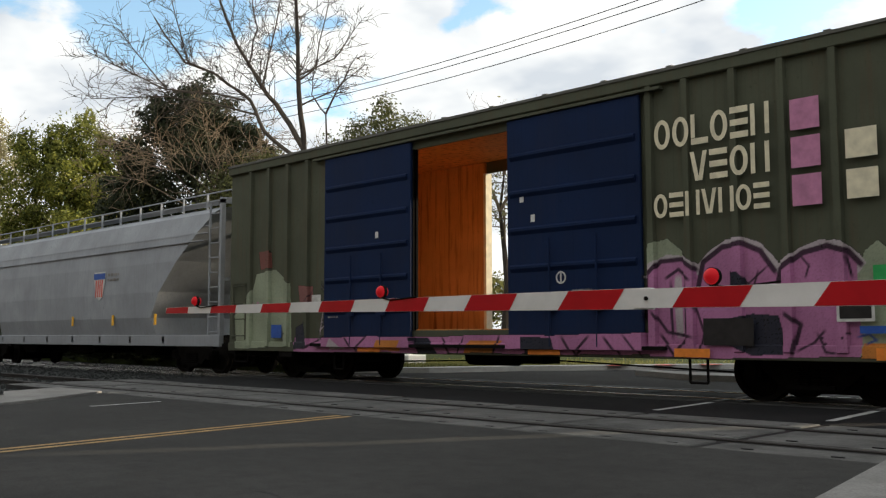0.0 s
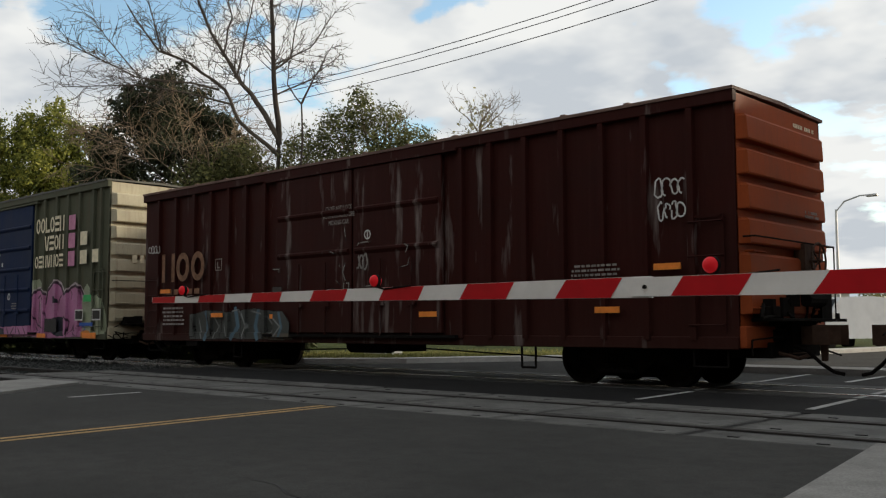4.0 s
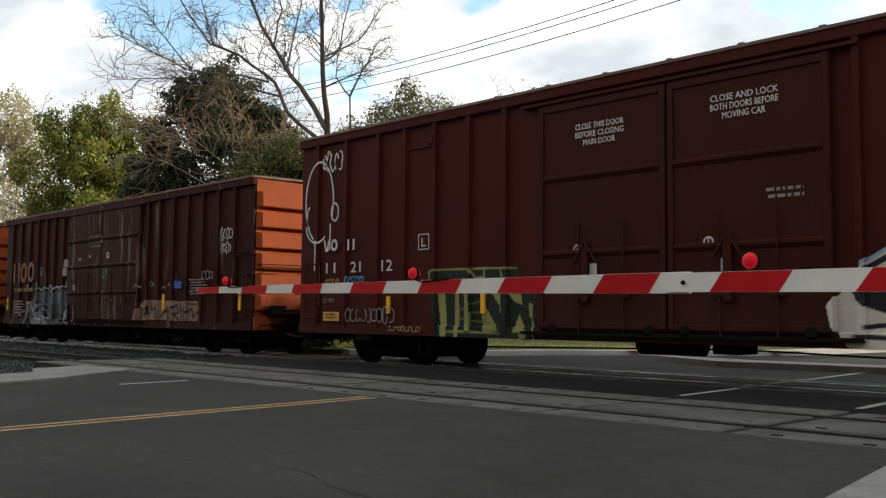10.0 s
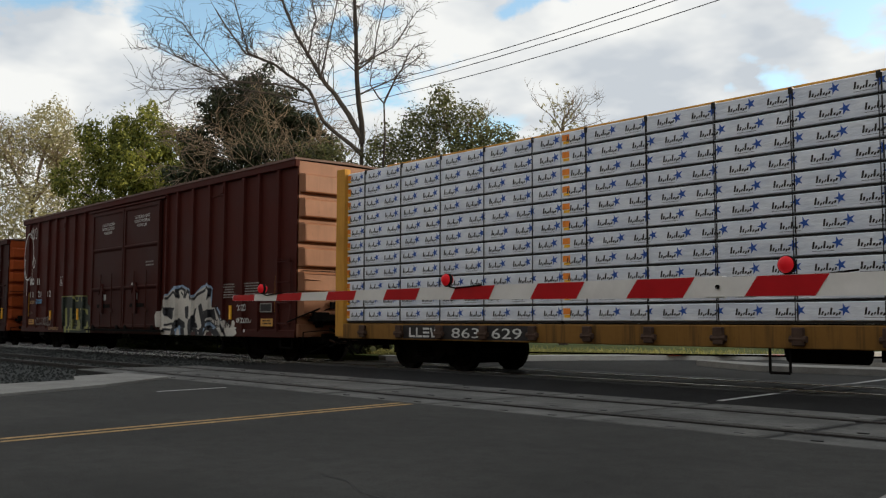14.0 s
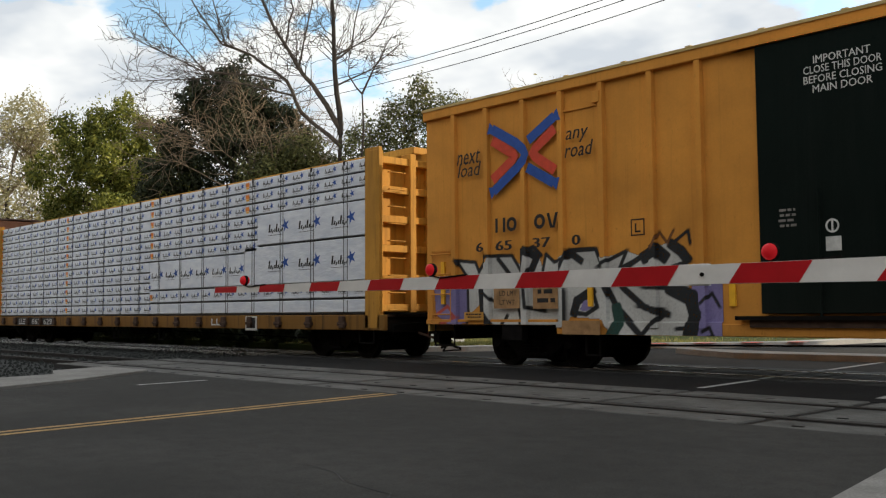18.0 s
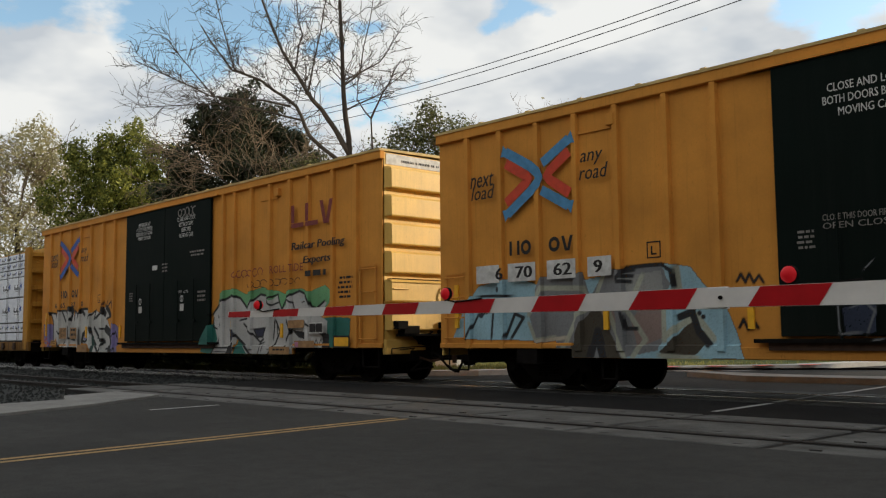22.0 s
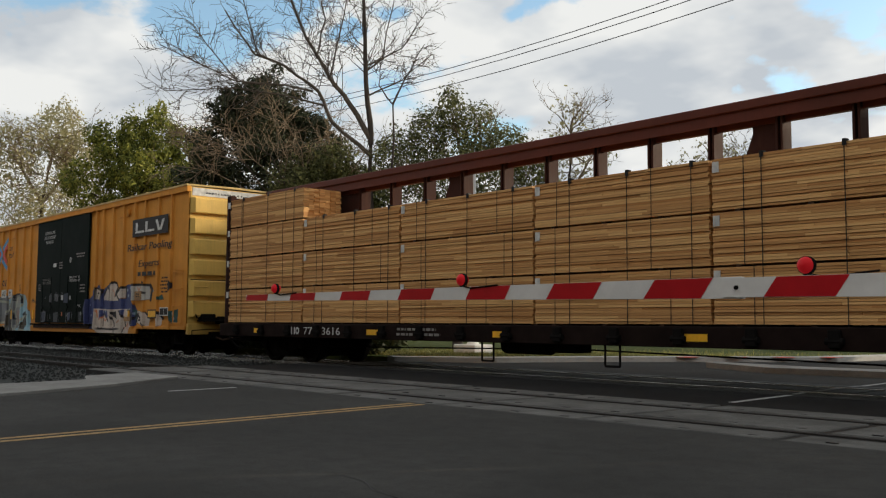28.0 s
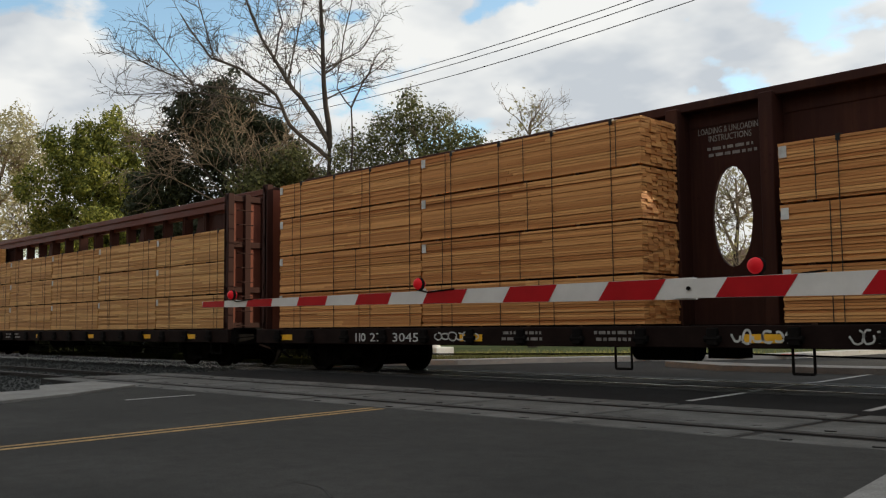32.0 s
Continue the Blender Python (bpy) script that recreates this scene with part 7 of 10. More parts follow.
def yellow_cars():
    yellow_car(84.32, 20.25, "yellow boxcar with black plug doors and green-edged sprayed letters",
               [(0.4, 7.3, 0.6, 2.5, 3, 'jagged'), (12.6, 19.4, 0.6, 2.5, 7, 'bubbles')], ("6", "65", "37", "0"), BLUE_INK, False, False)
    yellow_car(106.45, 20.4, "yellow boxcar with black plug doors, black name panel, grey-blue sprayed letters",
               [(0.4, 7.1, 0.6, 2.4, 5, 'broad'), (12.9, 19.9, 0.6, 2.4, 11, 'blocks'), (7.5, 12.7, 1.0, 2.4, 13, 'door')], ("6", "70", "62", "9"), PALEBLUE_INK, True, True)


# ---------------------------------------------------------------- centre-beam cars and their timber
# frame brown lifted to orange-red: sunlight on the bulkhead plates, as colour
SUNLIT_PLATE = car_paint("sunlit_brown_plate", (0.20, 0.066, 0.042), wear=0.4, rust=(0.10, 0.035, 0.025))


def bulkhead(car, x, s, paint, top, plate):
    """An end frame of posts and rails; s: the way it looks out."""
    b = part("bulkhead", Geo().box(min(x, x - s * 0.06), max(x, x - s * 0.06), -1.5, 1.5, 0.95, top - 0.12), paint if plate else SUNLIT_PLATE, car)
    if plate and s > 0:
        part("edge_plate", Geo().chamfer(x - 0.22, x + 0.28, -1.6, -1.5, 0.7, top + 0.06, 0.012), paint, b)
    d = 0.22 if plate else 0.12
    for y in (-1.52, -0.55, 0.55, 1.52) if plate else (-1.41, -0.9, -0.35, 0.55, 1.41):
        part("bulkhead_post", Geo().chamfer(min(x - s * 0.1, x + s * d), max(x - s * 0.1, x + s * d), y - 0.09, y + 0.09, 0.7, top, 0.012), paint, b)
    for z in ([1.15 + k * (top - 1.35) / 5 for k in range(6)] if plate else (1.1, 2.05, 3.25, top - 0.12)):
        xa, xb = min(x, x + s * (d - 0.04)), max(x, x + s * (d - 0.04))
        part("bulkhead_rail", Geo().chamfer(xa, xb, -1.5, 1.5, z - 0.08, z + 0.08, 0.012), paint, b)
    if s > 0:
        for k in range(9):
            part("ladder_rung", Geo().path([(x + 0.22, -1.3, 1.1 + k * 0.38), (x + 0.3, -1.3, 1.1 + k * 0.38), (x + 0.3, -0.86, 1.1 + k * 0.38), (x + 0.22, -0.86, 1.1 + k * 0.38)], 0.014, 5), paint, b)
        part("brake_wheel", Geo().path([(x + 0.42, 0.55 + 0.29 * math.cos(a), 2.0 + 0.29 * math.sin(a)) for a in [0.3927 * q for q in range(17)]], 0.018, 6).box(x + 0.36, x + 0.4, 0.27, 0.83, 1.98, 2.02).box(x + 0.36, x + 0.4, 0.53, 0.57, 1.72, 2.28).tube((x + 0.1, 0.55, 2.0), (x + 0.4, 0.55, 2.0), 0.035, 0.035, 8), RUSTY, b)
        part("end_platform", Geo().box(x + 0.1, x + 0.5, -1.3, 1.3, 1.0, 1.05).box(x + 0.1, x + 0.3, -1.5, 1.5, 0.62, 1.0), BLACK, b)
    return b


GRIMY = plain("grimy_brown_sill", (0.018, 0.011, 0.0095), 0.8, 0, 0.4, 3, 0.2, spec=0.05)


GRIMY_OCHRE = car_paint("grimy_ochre_sill", (0.26, 0.13, 0.03), wear=0.95, rust=(0.04, 0.025, 0.015))


# frame brown reddened on the chord to paint in reflected low sun
SUNLIT_CHORD = car_paint("sunlit_red_chord", (0.105, 0.026, 0.016), wear=0.25, spec=0.15, rough=0.5)


def beam_car(label, x0, L, paint, top, style):
    car = thing("centerbeam_flatcar", label, "flatcar", "freight cars")
    ROLLING.append((car, x0))
    part("deck", Geo().box(0.1, L - 0.1, -1.5, 1.5, 0.95, 1.0), RUSTY, car)
    low = GRIMY_OCHRE if style == "wrapped" else GRIMY
    part("side_sill", Geo().chamfer(0.0, L, -1.6, -1.5, SILL, 1.0, 0.012), low, car)
    part("side_sill", Geo().chamfer(0.0, L, 1.5, 1.6, SILL, 1.0, 0.012), low, car)
    for x in (L * 0.5 - 1.4, L * 0.5 + 1.7):
        part("stirrup_step", Geo().path([(x, -1.5, 0.72), (x, -1.5, 0.3), (x + 0.32, -1.5, 0.3), (x + 0.32, -1.5, 0.72)], 0.022, 5), BLACK, car)
    k = 0
    while 1.0 + k * 1.3 < L - 0.8:
        x = 1.0 + k * 1.3
        part("winch", Geo().chamfer(x - 0.09, x + 0.09, -1.68, -1.6, 0.70, 0.97, 0.015).tube((x - 0.13, -1.64, 0.8), (x + 0.13, -1.64, 0.8), 0.05, 0.05, 8), RUSTY if style == "wrapped" else BLACK, car)
        k += 1
    chord = SUNLIT_CHORD if style == "truss" else paint
    part("top_chord", Geo().chamfer(0.15, L - (0.5 if style == "wrapped" else 0.25), -0.30, 0.30, top - 0.16, top, 0.015).box(0.1, L - 0.1, -0.05, 0.05, top - 0.42, top - 0.16), chord, car)
    if style == "truss":
        part("chord_skirt", Geo().chamfer(0.3, L - 0.3, -0.24, -0.22, top - 0.36, top - 0.16, 0.006).chamfer(0.3, L - 0.3, 0.22, 0.24, top - 0.36, top - 0.16, 0.006), chord, car)
    if style == "oval":
        # web plates, some with a tall oval hole
        n, rx, rz, zc = 24, 0.37, 0.86, 2.84
        for c in (12.2, 4.2, 20.2):
            g = Geo()
            ring = [(c + rx * math.cos(2 * math.pi * i / n), zc + rz * math.sin(2 * math.pi * i / n)) for i in range(n)]
            sq = []
            for i in range(n):
                ux, uz = math.cos(2 * math.pi * i / n), math.sin(2 * math.pi * i / n)
                m = max(abs(ux), abs(uz))
                sq.append((c + 1.0 * ux / m, zc + (1.84 if uz < 0 else top - 0.16 - zc) * uz / m))
            vs = [(p[0], y, p[1]) for y in (-0.03, 0.03) for p in ring + sq]
            fs = []
            for i in range(n):
                k = (i + 1) % n
                fs += [(i, k, k + n, i + n), (i + 2 * n, i + 3 * n, k + 3 * n, k + 2 * n), (i, i + 2 * n, k + 2 * n, k)]
            g.add(vs, fs)
            part("web_plate", g, paint, car, "brown web plate with a tall oval hole")
        for a, b in ((0.2, 3.2), (5.2, 11.2), (13.2, 19.2), (21.2, L - 0.2)):
            part("web_plate", Geo().box(a, b, -0.03, 0.03, 1.0, top - 0.16), paint, car)
        for c in (11.3, 13.05):
            part("web_post", Geo().chamfer(c - 0.12, c + 0.12, -0.42, 0.42, 1.0, top - 0.1, 0.015), paint, car)
    else:
        xs = [1.3 * i + 0.7 for i in range(int(L / 1.3))]
        for x in xs:
            part("centre_post", Geo().chamfer(x - 0.065, x - 0.025, -0.15, 0.15, 1.0, top - 0.16, 0.008).chamfer(x + 0.025, x + 0.065, -0.15, 0.15, 1.0, top - 0.16, 0.008).box(x - 0.03, x + 0.03, -0.02, 0.02, 1.0, top - 0.16), paint, car)
        for x, w in ((15.72, 0.56), (7.9, 0.5)):
            part("gusset_plate", Geo().prism([(x, top - 0.16), (x + w, top - 0.16), (x + w, 3.5), (x - 0.1, 3.95), (x + 0.04, 4.3)], -0.03, 0.03, "y"), paint, car)
        w = 4.35
        for u in (L - w, w):
            k = 1 if u > L / 2 else -1
            part("web_flare", Geo().prism([(u, top - 0.16), (u, 3.4), (u - k * 0.55, 3.4), (u - k * 0.28, 3.75), (u - k * 0.1, 4.2)], -0.03, 0.03, "y"), paint, car)
        part("end_web", Geo().box(L - w, L - 0.1, -0.03, 0.03, 1.0, top - 0.16), paint, car)
        part("end_web", Geo().box(0.1, w, -0.03, 0.03, 1.0, top - 0.16), paint, car)
        part("middle_rail", Geo().box(0.1, L - 0.1, -0.09, 0.09, 2.5, 2.66), paint, car)
    bulkhead(car, 0.12 if style == "wrapped" else 0.2, -1, paint, top - 0.24, style == "wrapped")
    bulkhead(car, L - (0.45 if style == "wrapped" else 0.3), 1, paint, top - 0.24, style == "wrapped")
    underframe(car, L, 2.5, L - 2.5)
    st = Geo().path([(L - 0.9, -1.56, 0.7), (L - 0.9, -1.56, 0.38), (L - 0.4, -1.56, 0.38), (L - 0.4, -1.56, 0.7)], 0.018, 5)
    part("stirrup_step", st, BLACK, car)
    return car


def board_paint(name, deep, light):
    m, n, l, b = shader(name, 0.7, 0.0, 0.25)
    geo = n.new("ShaderNodeNewGeometry")
    c = ramp_of(n, l, geo.outputs["Random Per Island"], 0.0, 1.0, deep, light)
    grain = noise_of(n, l, coords(n, l, (0.6, 12, 12)), 5, 5)
    c = mix_of(n, l, math_of(n, l, "MULTIPLY", grain, 0.5), c, (0.24, 0.10, 0.03))
    thin = noise_of(n, l, coords(n, l, (0.15, 1, 22)), 3.0, 3)
    c = mix_of(n, l, math_of(n, l, "MULTIPLY", ramp_of(n, l, thin, 0.55, 0.75), 0.5), c, (0.18, 0.09, 0.04))
    l.new(c, b.inputs["Base Color"])
    bump_of(n, l, b, grain, 0.25, 0.01)
    return m


LUMBER = board_paint("sawn_lumber", (0.50, 0.24, 0.08), (0.90, 0.55, 0.225))
RED_LUMBER = board_paint("reddish_sawn_lumber", (0.48, 0.19, 0.058), (0.86, 0.45, 0.165))
STRAP = plain("black_strap", (0.02, 0.02, 0.02), 0.5, 0, 0.2, 5)


def lumber_pack(load, x0, x1, y0, y1, z0, z1, seed, end=False, wood=None):
    """Courses of boards, a strap every 1.3 m, strips of dunnage below."""
    rng, g = random.Random(seed), Geo()
    n = max(6, int((z1 - z0 - 0.035) / 0.045))
    h = (z1 - z0 - 0.035) / n
    for i in range(n):
        a = z0 + 0.035 + i * h
        o = rng.uniform(0, 0.03) * (rng.random() < 0.6)
        cut = rng.uniform(0.3, 0.7) * (x1 - x0) + x0
        for xa, xb in ((x0 + rng.uniform(0, 0.015), cut), (cut + 0.004, x1 - rng.uniform(0, 0.03))):
            g.box(xa, xb, y0 + o + rng.uniform(0, 0.008), y0 + 0.16, a, a + h - rng.uniform(0.003, 0.009))
        k = 6
        w = (y1 - y0 - 0.16) / k
        for j in range(k):     # boards behind, seen on end
            g.box(x0 + rng.uniform(0, 0.02), x1 - rng.uniform(0, 0.05), y0 + 0.162 + j * w, y0 + 0.16 + (j + 1) * w - 0.003, a, a + h - 0.003) if end else None
        if not end:
            g.box(x0, x1 - 0.02, y0 + 0.162, y1, a, a + h - 0.003)
    p = tagged(part("lumber_pack", g, wood or LUMBER, load), kind="stuff")
    s = Geo()
    x = x0 + rng.uniform(0.5, 0.8)
    while x < x1 - 0.3:
        s.box(x - 0.007, x + 0.007, y0 - 0.003, y0 + 0.001, z0 + 0.03, z1 + 0.004).box(x - 0.007, x + 0.007, y0 - 0.003, y1, z1, z1 + 0.004)
        x += rng.uniform(2.0, 2.6)
    tagged(part("strap", s, STRAP, p), kind="stuff")
    d = Geo()
    x = x0 + 0.4
    while x < x1:
        d.box(x, x + 0.09, y0 + 0.03, y1 - 0.03, z0, z0 + 0.035)
        x += 1.2
    tagged(part("dunnage", d, RUSTY, p), kind="stuff")
    part("paper_label", Geo().box(x0 + 0.02, x0 + 0.14, y0 - 0.006, y0, z1 - 0.22, z1 - 0.05), WHITE_INK, p)


def corner_guards(load, x0, x1, z, y0):
    x = x0 + 0.9
    while x < x1 - 0.3:
        part("corner_guard", Geo().box(x - 0.03, x + 0.03, y0 - 0.012, y0 + 0.08, z - 0.01, z + 0.02).box(x - 0.03, x + 0.03, y0 - 0.014, y0, z - 0.08, z + 0.02).box(x - 0.006, x + 0.006, y0 - 0.02, y0 - 0.012, 0.95, z), STRAP, load)
        x += 1.3


def timber_loads():
    brown = car_paint("oxide_brown_paint", (0.042, 0.0155, 0.012), wear=0.3)
    # first bare-timber car
    car = beam_car("brown centerbeam flatcar with an open truss above its timber", 128.95, 24.0, brown, 4.84, "truss")
    shield = [(21.9, 4.36), (22.1, 4.41), (22.26, 4.46), (22.42, 4.41), (22.62, 4.36), (22.58, 4.2), (22.66, 4.02), (22.62, 3.7), (21.9, 3.7), (21.86, 4.02), (21.94, 4.2)]
    part("shield_edge", Geo().prism(shield, -0.044, -0.034, "y"), DIM_INK, car, "pale shield outline")
    part("company_shield", Geo().prism([(22.26 + (x - 22.26) * 0.93, 4.08 + (z - 4.08) * 0.94) for x, z in shield], -0.050, -0.046, "y"), BLACK_INK, car)
    for k in range(5):
        part("shield_stripe", quad(Geo(), 21.94 + k * 0.136, 22.02 + k * 0.136, 3.74, 4.0, -0.055), DIM_INK, car)
    bars(car, 22.0, 22.52, 4.08, 4.34, -0.053, DIM_INK, 2, 5)
    writing(car, "77", 4.3, 4.68, 0.74, 0.92, -1.604, WHITE_INK, "car_number")
    writing(car, "3616", 5.1, 5.85, 0.74, 0.92, -1.604, WHITE_INK, "car_number")
    marks(car, 3.72, 4.12, 0.74, 0.92, -1.604, WHITE_INK, "|o", "reporting_mark")
    for x in (1.9, 6.9, 11.0, 15.4, 19.3, 21.9):
        part("reflector", Geo().box(x, x + 0.42, -1.607, -1.6, 0.76, 0.88), YELLOW_TAPE, car, "yellow reflective strip")
    bars(car, 7.8, 9.6, 0.72, 0.94, -1.604, DIM_INK, 2, 6)
    load = tagged(thing("lumber_load", "strapped packs of pale sawn boards on a brown flatcar", "lumber"), group="timber loads")
    ROLLING.append((load, 128.95))
    cols = [0.12, 4.05, 7.95, 12.0, 15.85, 19.8, 23.68]
    zs = [1.0, 1.93, 2.80, 3.66]
    for i, (a, b) in enumerate(zip(cols, cols[1:])):
        for j, (za, zb) in enumerate(zip(zs, zs[1:])):
            lumber_pack(load, a + 0.02, b - 0.02, -1.5, -0.34, za, zb, 10 * i + j, end=False)
        corner_guards(load, a, b, 3.67 if i else 4.47, -1.5)
        load_far = Geo().box(a + 0.02, b - 0.02, 0.34, 1.5, 1.02, 3.64)
        part("lumber_pack", load_far, LUMBER, load)
    lumber_pack(load, 0.14, 4.05, -1.5, -0.34, 3.66, 4.46, 91, end=True)
    lumber_pack(load, 18.95, 23.6, 0.34, 1.5, 3.66, 4.45, 93)
    # second bare-timber car
    car = beam_car("brown centerbeam flatcar whose web has tall oval holes", 154.3, 24.4, brown, 4.86, "oval")
    marks(car, 3.95, 4.32, 0.72, 0.9, -1.604, WHITE_INK, "|o", "reporting_mark")
    writing(car, "27", 4.45, 4.85, 0.72, 0.9, -1.604, WHITE_INK, "car_number")
    writing(car, "3045", 5.2, 6.0, 0.72, 0.9, -1.604, WHITE_INK, "car_number")
    for x in (0.95, 7.2, 13.2, 19.0):
        part("reflector", Geo().box(x, x + 0.6, -1.607, -1.6, 0.74, 0.87), YELLOW_TAPE, car, "orange reflective strip")
    for a, b, k in ((8.3, 9.3, 7), (10.4, 11.6, 8)):
        bars(car, a, b, 0.72, 0.94, -1.604, DIM_INK, 2, k)
    scrawl(car, 6.5, 7.7, 0.74, 0.92, WHITE_INK, 3, 6, 0.014, -1.61)
    scrawl(car, 13.0, 14.0, 0.72, 0.94, WHITE_INK, 4, 6, 0.018, -1.61)
    scrawl(car, 14.8, 15.7, 0.72, 0.94, WHITE_INK, 6, 6, 0.014, -1.61)
    for t, z in (("LOADING & UNLOADING", 4.0), ("INSTRUCTIONS", 3.86)):
        w = 0.6 if len(t) > 14 else 0.4
        writing(car, t, 12.2 - w, 12.2 + w, z + 0.3, z + 0.41, -0.034, DIM_INK)
    bars(car, 11.7, 12.7, 3.86, 4.08, -0.034, DIM_INK, 2, 9)
    load = tagged(thing("lumber_load", "tall strapped packs of sawn boards on a brown flatcar", "lumber"), group="timber loads")
    ROLLING.append((load, 154.3))
    zs = [1.0, 1.85, 2.75, 3.66, 4.5]
    for i, (a, b) in enumerate(((0.85, 5.98), (6.0, 11.4))):
        for j, (za, zb) in enumerate(zip(zs, zs[1:])):
            lumber_pack(load, a, b, -1.5, -0.36, za, zb, 200 + 10 * i + j, end=(i == 1), wood=RED_LUMBER)
        corner_guards(load, a, b, 4.5, -1.5)
        part("lumber_pack", Geo().box(a, min(b, 10.2), 0.36, 1.5, 1.02, 4.46), RED_LUMBER, load)
    for i, (a, b) in enumerate(((13.78, 18.6), (18.64, 23.9))):
        for j, (za, zb) in enumerate(zip(zs[:3], zs[1:4])):
            lumber_pack(load, a, b, -1.5, -0.36, za, zb, 300 + 10 * i + j, wood=RED_LUMBER)
        corner_guards(load, a, b, 3.66, -1.5)


def film_paint():
    m, n, l, b = shader("white_wrap", 0.32, 0.0, 0.5)
    v = coords(n, l, (0.8, 1, 2.2))
    c = mix_of(n, l, ramp_of(n, l, noise_of(n, l, v, 3, 4), 0.35, 0.7), (0.56, 0.60, 0.68), (0.72, 0.75, 0.80))
    l.new(c, b.inputs["Base Color"])
    bump_of(n, l, b, noise_of(n, l, coords(n, l, (1.0, 1, 3.5)), 4, 4), 0.5, 0.03)
    return m


FILM = film_paint()


def star(g, cx, cz, r, y):
    p = []
    for k in range(10):
        a = math.pi / 2 + 0.3 + k * math.pi / 5
        q = r if k % 2 == 0 else r * 0.36
        p.append((cx + q * math.cos(a), cz + q * math.sin(a)))
    g.prism(p, y - 0.002, y, "y")


@lru_cache(None)
def logo_meshes(size):
    ink, blue = Geo(), Geo()
    rng = random.Random(int(size * 1000))
    u = 0.0
    for k in range(8):      # the maker's name as a run of plain leaning strokes
        h = size * (0.6 if k in (0, 4) else rng.uniform(0.2, 0.3))
        lo = -size * (0.36 if k in (2, 6) else 0.28)
        w = size * rng.uniform(0.12, 0.18)
        ink.prism([(u, lo), (u + w, lo), (u + w + size * 0.1, lo + h), (u + size * 0.1, lo + h)], -0.003, 0.0, "y")
        u += size * 0.245
    ink.box(0, u, -0.003, 0, -size * 0.52, -size * 0.49)
    star(blue, u + size * 0.32, size * 0.14, size * 0.56, 0.0)
    return ink.mesh("maker_name", BLACK_INK), blue.mesh("star_mark", BLUE_INK)


def wrapped_pack(load, x0, x1, z0, z1, size, seed):
    rng = random.Random(seed)
    y0 = -1.5
    g = Geo().chamfer(x0, x1, y0, -0.3, z0 + 0.042, z1, 0.012)
    p = part("wrapped_pack", g, FILM, load, "lumber pack in printed white film")
    w = 1.33 if size > 0.3 else size * (3.35 if size > 0.2 else 3.9)
    x = 18.52 + 1.33 * math.ceil((x0 - 18.52) / 1.33) if size > 0.3 else x0 + rng.uniform(0.1, 0.3)
    zc = (z0 + 0.04 + z1) / 2
    if size > 0.1:
        name_mesh, star_mesh = logo_meshes(size)
        while x + 2.4 * size < x1 + 0.1:
            for nm, me in (("maker_name", name_mesh), ("star_mark", star_mesh)):
                part(nm, me, BLUE_INK, p).location = (x, y0 - 0.001, zc)
            x += w
    seam = Geo()
    x = 19.18 + 1.31 * math.ceil((x0 + 0.1 - 19.18) / 1.31)
    while x < x1 - 0.1:     # film laps and the cords that hold them
        seam.box(x, x + 0.022, y0 - 0.004, y0, z0 + 0.05, z1 - 0.01)
        x += 1.31
    tagged(part("cord", seam, STRAP, p), kind="stuff")
    d = Geo()
    x = x0 + 0.2
    while x < x1:
        d.box(x, x + 0.09, y0 + 0.05, -0.35, z0, z0 + 0.04)
        x += 0.9
    part("black_underlay", Geo().box(x0 + 0.02, x1 - 0.02, y0 + 0.03, -0.32, z0 + 0.001, z0 + 0.036), STRAP, p)
    tagged(part("dunnage", d, RUSTY, p), kind="stuff")
    if 0.1 < size < 0.2:
        part("orange_label", Geo().box(x0 + 0.03, x0 + 0.2, y0 - 0.004, y0 - 0.001, z0 + 0.16, z0 + 0.27), ORANGE_INK, p)
        part("yellow_label", Geo().box(x0 + 0.06, x0 + 0.2, y0 - 0.004, y0 - 0.001, z0 + 0.10, z0 + 0.15), YELLOW_TAPE, p)


